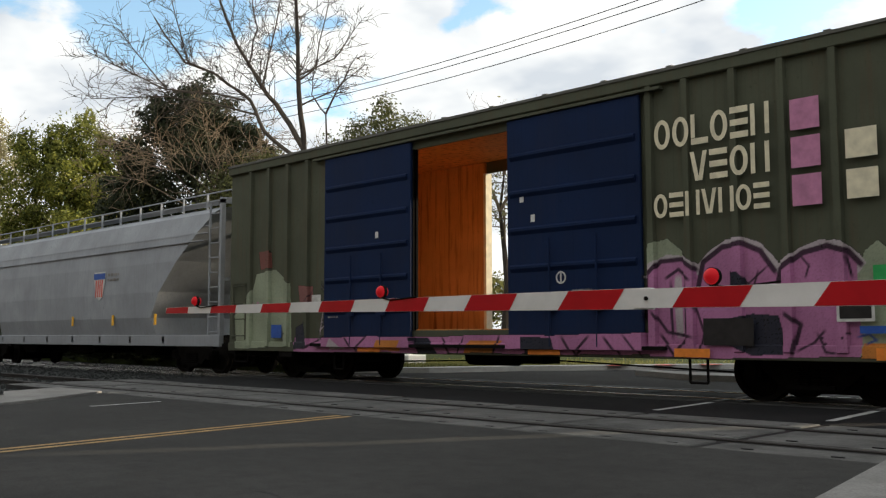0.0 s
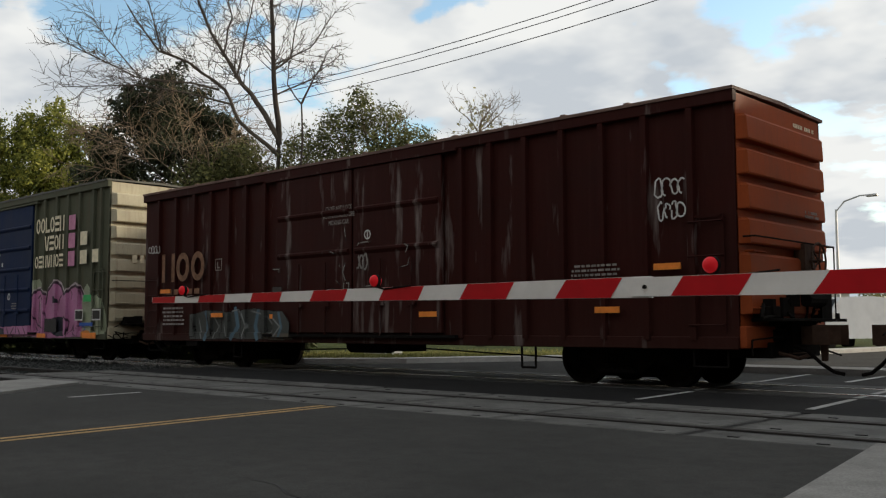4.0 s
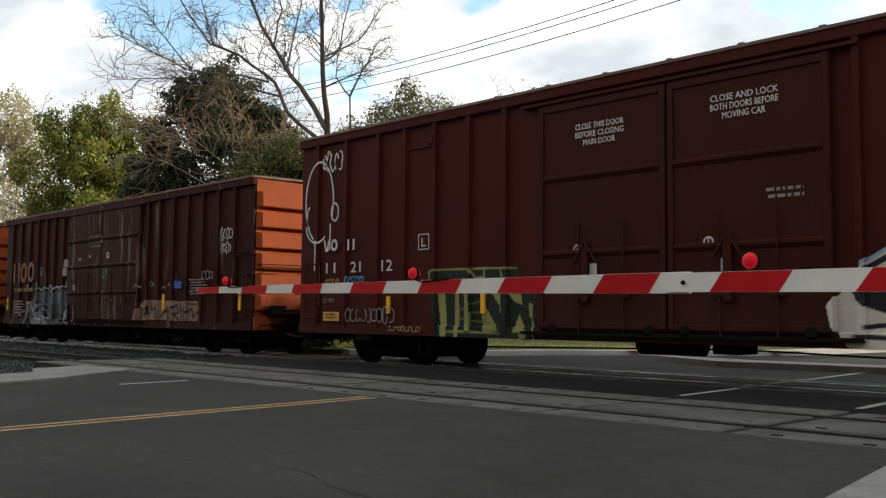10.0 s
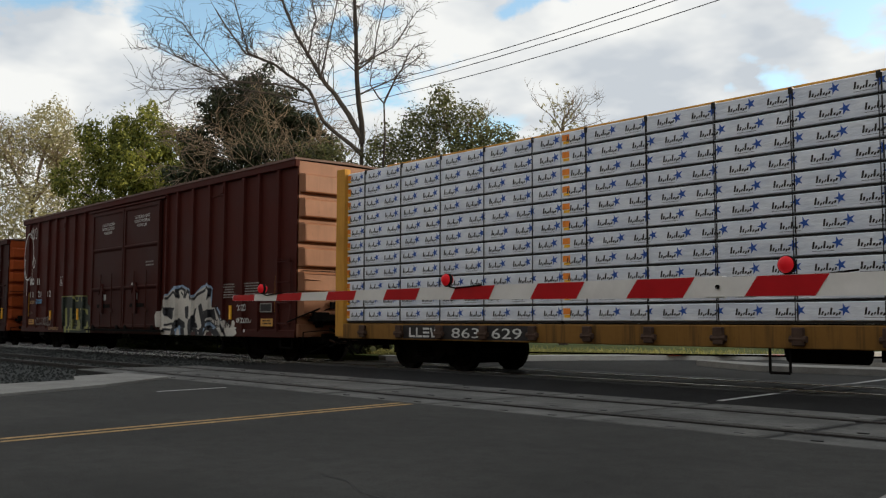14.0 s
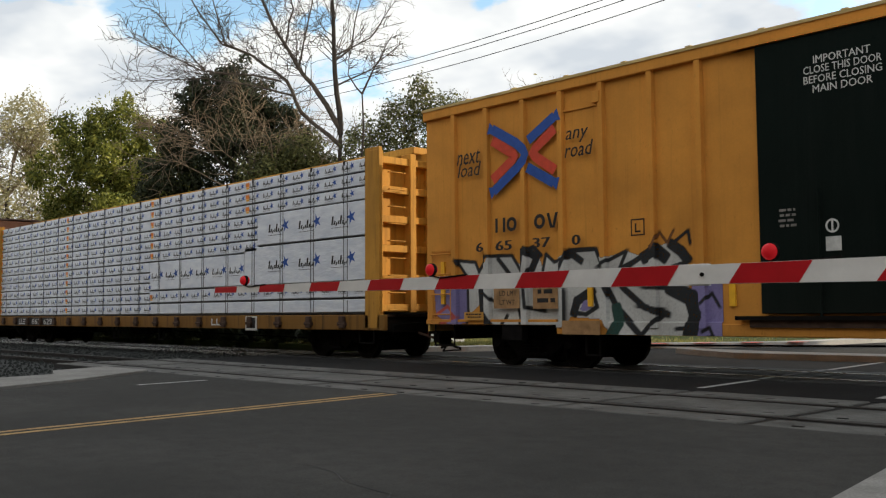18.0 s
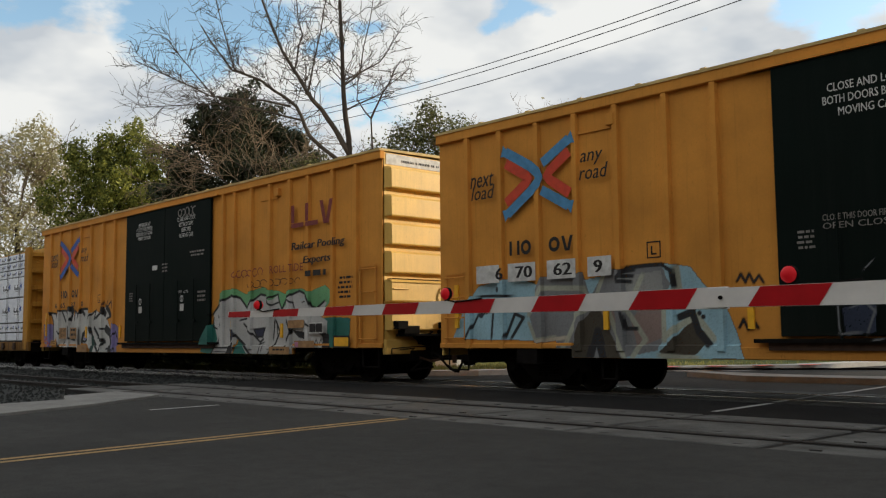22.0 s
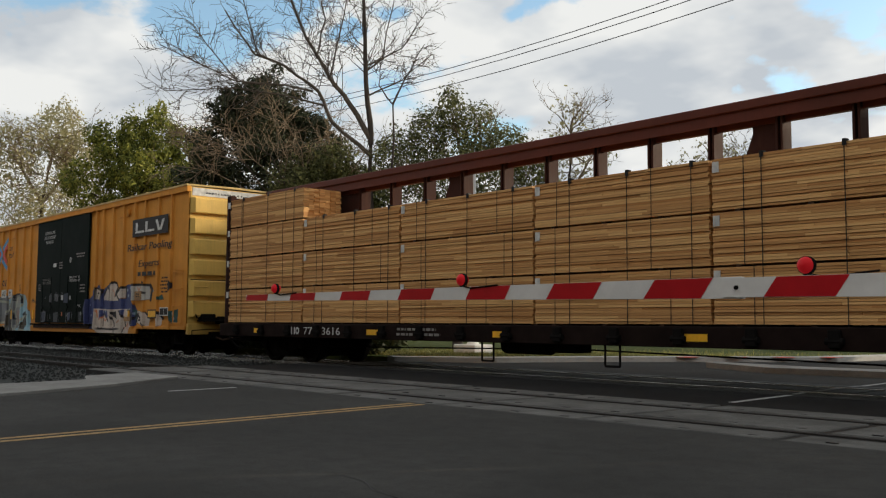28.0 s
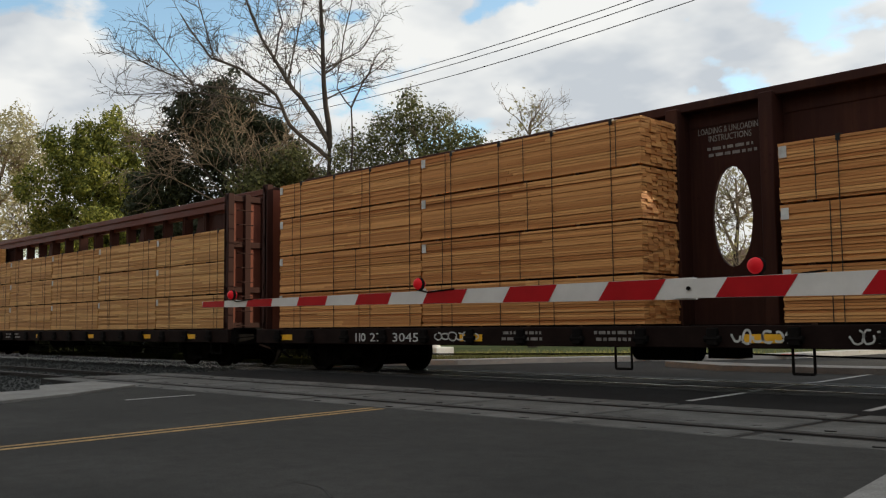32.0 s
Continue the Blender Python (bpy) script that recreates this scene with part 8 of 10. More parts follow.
def wrapped_load():
    yel = car_paint("ochre_paint", (0.56, 0.28, 0.05), wear=0.55, rust=(0.10, 0.05, 0.02))
    car = beam_car("ochre yellow centerbeam flatcar with end frames", 58.38, 24.55, yel, 4.86, "wrapped")
    marks(car, 2.6, 3.5, 0.72, 0.92, -1.604, WHITE_INK, "--=v", "reporting_mark")
    writing(car, "863", 3.95, 4.75, 0.72, 0.92, -1.604, WHITE_INK, "car_number")
    writing(car, "629", 5.1, 5.9, 0.72, 0.92, -1.604, WHITE_INK, "car_number")
    part("number_panel", Geo().box(2.4, 6.1, -1.603, -1.599, 0.69, 0.97), BLACK_INK, car)
    marks(car, 17.2, 18.0, 0.74, 0.92, -1.606, WHITE_INK, "--v", "company_mark")
    part("notice_frame", Geo().box(19.0, 19.5, -1.63, -1.6, 0.62, 0.98), WHITE_INK, car)
    part("notice", Geo().box(19.04, 19.46, -1.634, -1.63, 0.68, 0.94), BLACK_INK, car)
    load = thing("wrapped_lumber_load", "printed white-wrapped lumber packs on an ochre flatcar", "lumber", "timber loads")
    ROLLING.append((load, 58.38))
    n = 11
    zs = [1.02 + (4.5 - 1.02) * k / n for k in range(n + 1)]
    cols = [0.12, 6.8, 13.3]
    s = 0
    for a, b in zip(cols, cols[1:]):
        for z0, z1 in zip(zs, zs[1:]):
            wrapped_pack(load, a + 0.01, b - 0.01, z0, z1, 0.17, s)
            s += 1
    for z0, z1 in zip(zs[8:], zs[9:]):
        wrapped_pack(load, 13.31, 18.7, z0, z1, 0.17, s)
        s += 1
    wrapped_pack(load, 13.31, 19.3, zs[5], zs[6], 0.17, s)
    wrapped_pack(load, 13.31, 19.3, zs[6], zs[7], 0.17, s + 1)
    wrapped_pack(load, 13.31, 19.3, zs[7], zs[8], 0.17, s + 2)
    wrapped_pack(load, 13.31, 18.68, 1.74, zs[5], 0.27, s + 3)
    wrapped_pack(load, 18.7, 23.88, 1.74, 2.74, 0.33, s + 4)
    wrapped_pack(load, 19.32, 23.88, 2.75, 3.56, 0.33, s + 5)
    wrapped_pack(load, 13.31, 23.88, 1.36, 1.73, 0.16, s + 6)
    wrapped_pack(load, 13.31, 23.88, 1.02, 1.35, 0.05, s + 7)
    for z0, z1 in zip(zs[8:], zs[9:]):
        wrapped_pack(load, 18.72, 23.88, z0, z1, 0.17, s + 8)
        s += 1
    corner_guards(load, 0.0, 24.2, 4.5, -1.5)
    for a, b in ((0.15, 6.8), (6.82, 13.3), (13.32, 23.9)):
        part("wrapped_pack", Geo().chamfer(a, b, 0.3, 1.5, 1.03, 4.5, 0.03), FILM, load)


# ---------------------------------------------------------------- covered hopper
def hopper():
    grey = car_paint("grey_hopper_paint", (0.35, 0.37, 0.395), wear=0.2, rust=(0.16, 0.15, 0.14))
    L, x0 = 18.2, -39.0
    car = thing("covered_hopper", "grey curved-side covered hopper car with roof walkway", "hopper car", "freight cars")
    ROLLING.append((car, x0))
    # shell: belly that curves in towards sill and roof
    prof = [(1.42, 1.0), (1.56, 1.5), (1.61, 2.2), (1.60, 3.0), (1.52, 3.7), (1.36, 4.2), (1.15, 4.35)]
    ring = [(-y, z) for y, z in prof] + [(y, z) for y, z in reversed(prof)]
    g = Geo()
    n = len(ring)
    reach = [14.7, 14.6, 15.1, 16.0, 16.9, 17.5, 17.6]      # where each height's plate ends, drawn in over the slope sheets
    ends = reach + reach[::-1]
    vs = [(L - e, p[0], p[1]) for e, p in zip(ends, ring)] + [(e, p[0], p[1]) for e, p in zip(ends, ring)]
    g.add(vs, [(i, i + 1, i + 1 + n, i + n) for i in range(n - 1)] + [(n - 1, 0, n, 2 * n - 1)])
    for o in (0, n):
        g.add(vs[o:o + n], [(i, i + 1, n - 2 - i, n - 1 - i) for i in range(n // 2 - 1)])
    (part("shell", g, grey, car, "pale grey curved steel shell"))
    part("side_sill", Geo().chamfer(0.2, L - 0.2, -1.5, -1.4, 0.72, 1.02, 0.012), grey, car)
    part("side_sill", Geo().chamfer(0.2, L - 0.2, 1.4, 1.5, 0.72, 1.02, 0.012), grey, car)
    part("roof", Geo().prism([(-1.2, 4.33), (0, 4.5), (1.2, 4.33), (0, 4.4)], 0.55, L - 0.55, "x"), grey, car)
    for k in range(3):
        part("side_crease", Geo().box(0.8, L - 0.8, -1.60 + 0.07 * k, -1.50 + 0.07 * k, 3.45 + 0.2 * k, 3.47 + 0.2 * k), grey, car)
    for y in (-0.75, 0.75):
        part("roof_walkway", Geo().box(0.2, L - 0.2, y - 0.25, y + 0.25, 4.58, 4.61), grey, car, "grey grated roof walkway")
    rail = part("walkway_rail", Geo().path([(0.3, -1.02, 4.80), (L - 0.3, -1.02, 4.80)], 0.02, 5), grey, car)
    for k in range(15):
        x = 0.4 + k * (L - 0.8) / 14
        part("rail_post", Geo().box(x - 0.02, x + 0.02, -1.05, -1.0, 4.35, 4.80), grey, rail)
    for x in (0.35, L - 0.35):
        s = 1 if x > 5 else -1
        f = part("end_frame", Geo().box(x - 0.05, x + 0.05, -1.42, -1.3, 0.8, 4.5).box(x - 0.05, x + 0.05, 1.3, 1.42, 0.8, 4.5).box(x - 0.05, x + 0.05, -1.42, 1.42, 4.4, 4.55).box(x - 0.04, x + 0.04, -1.4, 1.4, 2.4, 2.5), grey, car)
        lad = Geo()
        for k in range(9):
            lad.path([(x, -1.44, 1.1 + 0.38 * k), (x - s * 0.45, -1.44, 1.1 + 0.38 * k)], 0.016, 5)
        lad.box(x - s * 0.45 - 0.02, x - s * 0.45 + 0.02, -1.46, -1.42, 1.0, 4.4)
        part("ladder", lad, grey, f)
    for k in range(3):
        x = 5.0 + k * 4.1
        part("discharge_gate", Geo().prism([(x - 1.2, 1.0), (x + 1.2, 1.0), (x + 0.4, 0.45), (x - 0.4, 0.45)], -1.0, 1.0, "y"), BLACK, car)
    part("company_shield", Geo().prism([(11.2, 2.9), (11.9, 2.9), (11.95, 2.75), (11.75, 2.15), (11.55, 2.05), (11.35, 2.15), (11.15, 2.75)], -1.628, -1.622, "y"), WHITE_INK, car)
    part("shield_band", Geo().box(11.18, 11.92, -1.632, -1.628, 2.68, 2.86), BLUE_INK, car)
    st = Geo()
    for k in range(4):
        st.box(11.3 + k * 0.13, 11.37 + k * 0.13, -1.632, -1.628, 2.15, 2.66)
    part("shield_stripes", st, RED_INK, car)
    bars(car, 12.05, 12.9, 2.55, 2.85, -1.622, DIM_INK, 2, 3)
    for x in (9.7, 12.4, 14.9):
        part("reflector", Geo().box(x, x + 0.1, -1.63, -1.6, 1.3, 1.6), YELLOW_TAPE, car, "yellow reflective strip")
    underframe(car, L, 2.2, L - 2.2)
    return car

# ---------------------------------------------------------------- ground, road, tracks
def ground_paint(name, c0, c1, scale, bump, rough=0.9, spec=0.06):
    m, n, l, b = shader(name, rough, 0.0, spec)
    v = coords(n, l)
    big, fine = noise_of(n, l, v, scale, 6), noise_of(n, l, v, 60, 4)
    c = mix_of(n, l, ramp_of(n, l, big, 0.3, 0.7), c0, c1)
    mid = noise_of(n, l, v, 5.0, 4, 0.65)
    c = mix_of(n, l, math_of(n, l, "MULTIPLY", ramp_of(n, l, mid, 0.42, 0.72), 0.4), c, tuple(q * 0.6 for q in c0))
    c = mix_of(n, l, math_of(n, l, "MULTIPLY", ramp_of(n, l, fine, 0.35, 0.65), 0.4), c, tuple(q * 0.4 for q in c0))
    l.new(c, b.inputs["Base Color"])
    bump_of(n, l, b, math_of(n, l, "ADD", fine, math_of(n, l, "MULTIPLY", big, 0.4)), bump, 0.02)
    return m


# asphalt darkened in its colour for the shade beside the train
SHADED_ASPHALT = ground_paint("shade_dark_asphalt", (0.009, 0.009, 0.0095), (0.020, 0.020, 0.020), 1.1, 0.3, 0.8, 0.1)
ASPHALT = ground_paint("asphalt", (0.0395, 0.0395, 0.0375), (0.066, 0.065, 0.0615), 0.45, 0.35, 0.88, 0.06)
CONCRETE = ground_paint("pavement_concrete", (0.40, 0.39, 0.37), (0.52, 0.51, 0.48), 0.8, 0.2, 0.85)
FAR_ASPHALT = ground_paint("far_asphalt", (0.030, 0.030, 0.029), (0.046, 0.045, 0.043), 0.5, 0.3, 0.9)
WORN_CONCRETE = ground_paint("worn_concrete", (0.20, 0.195, 0.185), (0.30, 0.295, 0.28), 1.2, 0.3, 0.85)
PANEL = ground_paint("crossing_concrete", (0.074, 0.074, 0.071), (0.17, 0.169, 0.161), 1.4, 0.3, 0.62)
SOIL = ground_paint("dry_soil", (0.14, 0.11, 0.08), (0.22, 0.18, 0.13), 0.3, 0.4)
GRASS = ground_paint("grass", (0.035, 0.05, 0.015), (0.08, 0.095, 0.028), 0.6, 0.5)
STONE = plain("ballast_stone", (0.028, 0.031, 0.030), 0.9, 0, 0.5, 8, 0.2)
TIE = plain("weathered_tie", (0.035, 0.029, 0.025), 0.9, 0, 0.4, 5, 0.4, (1, 6, 6))
YELLOW_LINE = plain("yellow_road_paint", (0.37, 0.24, 0.095), 0.7, 0, 0.5, 6)
WHITE_LINE = plain("white_road_paint", (0.38, 0.38, 0.37), 0.7, 0, 0.35, 6)
TAR = plain("tar", (0.012, 0.012, 0.012), 0.6, 0, 0.3, 5)


def flat(name, poly, z0, z1, material, label, category, kind="structure"):
    return solid(name, Geo().prism(poly, z0, z1, "z"), material, label, category, "", kind)


def ground():
    g = Geo().add([(-1500, -1500, -0.16), (1500, -1500, -0.16), (1500, 1500, -0.16), (-1500, 1500, -0.16)], [(0, 1, 2, 3)])
    solid("ground", g, SOIL, "dry brown soil around the crossing", "ground", kind="structure")
    flat("road", [(-5.0, -60), (8.6, -60), (-1.45, 0.0), (-2.75, 7.86), (-16.2, 7.86), (-14.7, 6.0), (-13.75, 4.3), (-13.4, 3.4)], -0.15, 0.0, ASPHALT, "dark worn asphalt road leading to the crossing", "road")
    # this strip carries the train's shade as a darker asphalt colour
    flat("road", [(-20.5, 10.76), (6.0, 10.76), (6.0, 13.14), (-20.5, 13.14)], -0.15, -0.004, SHADED_ASPHALT, "asphalt between the two tracks, darkened for the train's shade", "road")
    flat("road", [(-20.0, 16.06), (30.0, 16.06), (30.0, 120), (-8.0, 120), (-13.5, 26.5), (-18.0, 20.5)], -0.15, -0.008, FAR_ASPHALT, "sunlit asphalt road beyond the tracks", "road")
    flat("pavement", [(8.6, -60), (30, -60), (30, 7.86), (-2.74, 7.86), (-1.44, 0.0)], -0.15, 0.07, WORN_CONCRETE, "pale concrete pavement at the corner", "pavement")
    flat("kerb", [(-13.42, 3.4), (-13.77, 4.3), (-14.72, 6.0), (-16.2, 7.84), (-18.0, 7.84), (-17.4, 6.6), (-16.3, 6.2), (-15.9, 4.8), (-15.9, 3.4), (-30, 3.2), (-30, 2.6), (-13.3, 2.6)], -0.15, 0.035, WORN_CONCRETE, "pale concrete apron with a rounded corner", "kerb")
    flat("kerb", [(-20.3, 16.1), (-18.3, 18.0), (-17.3, 20.6), (-13.3, 26.6), (-7.8, 120), (-8.4, 120), (-14.2, 27.0), (-18.0, 20.9), (-19.0, 18.2), (-21.0, 16.4)], -0.15, 0.13, CONCRETE, "sunlit concrete kerb beyond the tracks", "kerb")
    flat("lawn", [(-21.2, 16.6), (-19.1, 18.3), (-18.2, 21.0), (-14.4, 27.2), (-8.6, 120), (-90, 120), (-90, 19.5), (-26, 17.2)], -0.15, 0.09, GRASS, "sunlit green verge beyond the tracks", "lawn")
    flat("median", [(-11.0, 19.0), (-6.0, 19.4), (-6.0, 20.4), (-10.6, 20.2), (-13.6, 21.0), (-13.4, 20.4)], -0.15, 0.12, WORN_CONCRETE, "low concrete traffic island", "island")


def grass():
    rng, g = random.Random(15), Geo()
    for _ in range(9000):
        y = 17.4 + abs(rng.gauss(0, 1)) * 4.5
        x = -20.0 + (y - 18) * 0.55 - abs(rng.gauss(0, 1)) * 4.0
        if x > -19.2 + max(0, y - 18.4) * 0.6:
            continue
        a, h = rng.uniform(0, 6.28), rng.uniform(0.05, 0.14)
        c, s = math.cos(a) * 0.02, math.sin(a) * 0.02
        g.add([(x - c, y - s, 0.08), (x + c, y + s, 0.08), (x + rng.uniform(-0.05, 0.05), y + rng.uniform(-0.05, 0.05), 0.08 + h)], [(0, 1, 2)])
    solid("grass_blades", g, OLIVE_LEAF, "short sunlit grass on the verge", "grass", "", "stuff")


def road_marks():
    for i, x in enumerate((-8.42, -8.22)):
        g = Geo().add([(x + 30 * 0.135, -30, 0.004), (x + 0.10 + 30 * 0.135, -30, 0.004), (x + 0.10 - 7.75 * 0.135, 7.75, 0.004), (x - 7.75 * 0.135, 7.75, 0.004)], [(0, 1, 2, 3)])
        solid("road_line", g, YELLOW_LINE, "worn yellow double centre line on the asphalt", "road marking", "centre lines", "structure")
    for y0, y1 in ((6.25, 7.45), (1.0, 3.2), (-6, -3)):
        solid("lane_dash", Geo().add([(-12.40 - 0.14 * y0, y0, 0.004), (-12.30 - 0.14 * y0, y0, 0.004), (-12.30 - 0.14 * y1, y1, 0.004), (-12.40 - 0.14 * y1, y1, 0.004)], [(0, 1, 2, 3)]), WHITE_LINE, "thin white lane dash on the asphalt", "road marking", "lane dashes", "structure")
    for xa, lean in ((-7.05, -0.11), (-4.7, -0.09)):
        for y0, y1 in ((11.2, 13.1), (13.22, 13.68), (14.10, 15.10), (15.52, 15.98), (16.1, 20.2)):
            p, q, z = xa + lean * (y0 - 11.2), xa + lean * (y1 - 11.2), 0.0145 if 13.2 < y0 < 16.0 else 0.004
            solid("lane_line", Geo().add([(p, y0, z), (p + 0.11, y0, z), (q + 0.11, y1, z), (q, y1, z)], [(0, 1, 2, 3)]), WHITE_LINE, "white lane line across the far track", "road marking", "lane dashes", "structure")
    for x0, y0, x1, y1 in ((-3.0, 16.3, -4.0, 22.0), (-6.4, 17.0, -6.9, 24.3)):
        solid("lane_line", Geo().add([(x0, y0, 0.0), (x0 + 0.12, y0, 0.0), (x1 + 0.12, y1, 0.0), (x1, y1, 0.0)], [(0, 1, 2, 3)]), WHITE_LINE, "white lane line on the far road", "road marking", "lane dashes", "structure")
    for k in range(4):
        solid("kerb_paint", Geo().box(-15.9 + k * 0.8, -15.5 + k * 0.8, 22.7 + k * 1.2, 23.3 + k * 1.2, 0.13, 0.136), RED_INK, "red paint on the far kerb", "road marking", "red kerb marks", "structure")
    rng = random.Random(4)
    for sx, sy, n, dx in ((-5.3, 3.7, 9, 0.17), (-6.6, 1.6, 8, 0.2)):
        g = Geo()
        x, y = sx, sy
        for k in range(n):
            nx, ny = x + dx * rng.uniform(0.6, 1.4), y - rng.uniform(-0.02, 0.16)
            g.add([(x, y, 0.003), (nx, ny, 0.003), (nx, ny + 0.012, 0.003), (x, y + 0.012, 0.003)], [(0, 1, 2, 3)])
            x, y = nx, ny
        solid("asphalt_crack", g, TAR, "thin dark crack in the asphalt", "crack", "", "structure")


def rail_profile(y, z):
    return [(y - 0.07, z - 0.17), (y + 0.07, z - 0.17), (y + 0.07, z - 0.155), (y + 0.012, z - 0.13), (y + 0.012, z - 0.045), (y + 0.036, z - 0.035), (y + 0.036, z - 0.006), (y + 0.028, z), (y - 0.028, z), (y - 0.036, z - 0.006), (y - 0.036, z - 0.035), (y - 0.012, z - 0.045), (y - 0.012, z - 0.13), (y - 0.07, z - 0.155)]


def track(yc, label):
    t = tagged(new("railway_track"), label, "railway track", "", "structure")
    for s in (-1, 1):
        part("rail", Geo().prism(rail_profile(yc + s * 0.7175, 0.012), -160, 60, "x"), SHINY if yc > 12 else TREAD, t, "rail with a worn head")
    # concrete crossing panels between and outside the rails
    for k in range(-10, 5):
        xa, xb = -4.42 + k * 2.3, -4.42 + (k + 1) * 2.3 - 0.11
        if xa < -20.6 or xb > 8:
            continue
        for a, b in ((-1.42, -0.90), (-0.54, 0.54), (0.90, 1.42)):
            p = Geo().chamfer(xa, xb, yc + a, yc + b, -0.14, 0.004 + 0.003 * ((k * 7) % 3), 0.012)
            # far-track panels get the dark copy, shade under the cars painted in
            q = part("crossing_panel", p, SHADED_PANEL if yc > 12 else PANEL_A, t)
            slots = Geo()
            for u in (0.35, 1.15, 1.9):
                slots.box(xa + u, xa + u + 0.10, yc + a + 0.1, yc + a + 0.14, 0.0, 0.0125)
            part("lifting_slot", slots, TAR, q)
    part("flangeway", Geo().box(-20.6, 8, yc - 1.44, yc + 1.44, -0.16, -0.006), TAR, t, "dark rubber between rail and panel")
    x = -21.2
    k = 0
    while x > -75:
        part("tie", Geo().chamfer(x - 0.11, x + 0.11, yc - 1.3, yc + 1.3, -0.30, -0.155 + 0.012 * ((k * 5) % 3), 0.015), TIE, t)
        x -= 0.55
        k += 1


PANEL_A = PANEL
# crossing concrete with the shade beneath the train put into its colour
SHADED_PANEL = ground_paint("shade_dark_crossing_concrete", (0.035, 0.0345, 0.034), (0.075, 0.074, 0.072), 1.6, 0.3, 0.62)


def ballast():
    rng = random.Random(9)
    g = Geo()
    for _ in range(9000):
        x = -16.6 - abs(rng.gauss(0, 1)) * 16
        y = rng.uniform(5.7, 18.5)
        if x > -20.8 and y > 7.8:
            continue
        r = rng.uniform(0.025, 0.06)
        z = -0.12 + rng.uniform(0, 0.05)
        p = [(x + r * rng.uniform(0.7, 1.2) * math.cos(a), y + r * rng.uniform(0.7, 1.2) * math.sin(a), z) for a in (0.3, 1.9, 3.4, 5.0)]
        g.add(p + [(x + rng.uniform(-0.3, 0.3) * r, y + rng.uniform(-0.3, 0.3) * r, z + r * rng.uniform(0.7, 1.2))], [(0, 1, 4), (1, 2, 4), (2, 3, 4), (3, 0, 4)])
    solid("ballast", g, STONE, "loose grey track ballast beside the rails", "ballast", "", "stuff")
    solid("ballast_bed", Geo().prism([(5.6, -0.15), (6.4, -0.10), (18.0, -0.10), (18.6, -0.15)], -160, -18.2, "x"), STONE, "grey gravel bed under the tracks", "ballast", "", "structure")


# ---------------------------------------------------------------- crossing gate
def lens_glow():
    m, n, l, b = shader("red_lamp_lens", 0.5, 0.0, 0.15)
    b.inputs["Base Color"].default_value = (0.45, 0.008, 0.014, 1)
    b.inputs["Emission Color"].default_value = (1.0, 0.02, 0.03, 1)
    b.inputs["Emission Strength"].default_value = 0.16
    return m


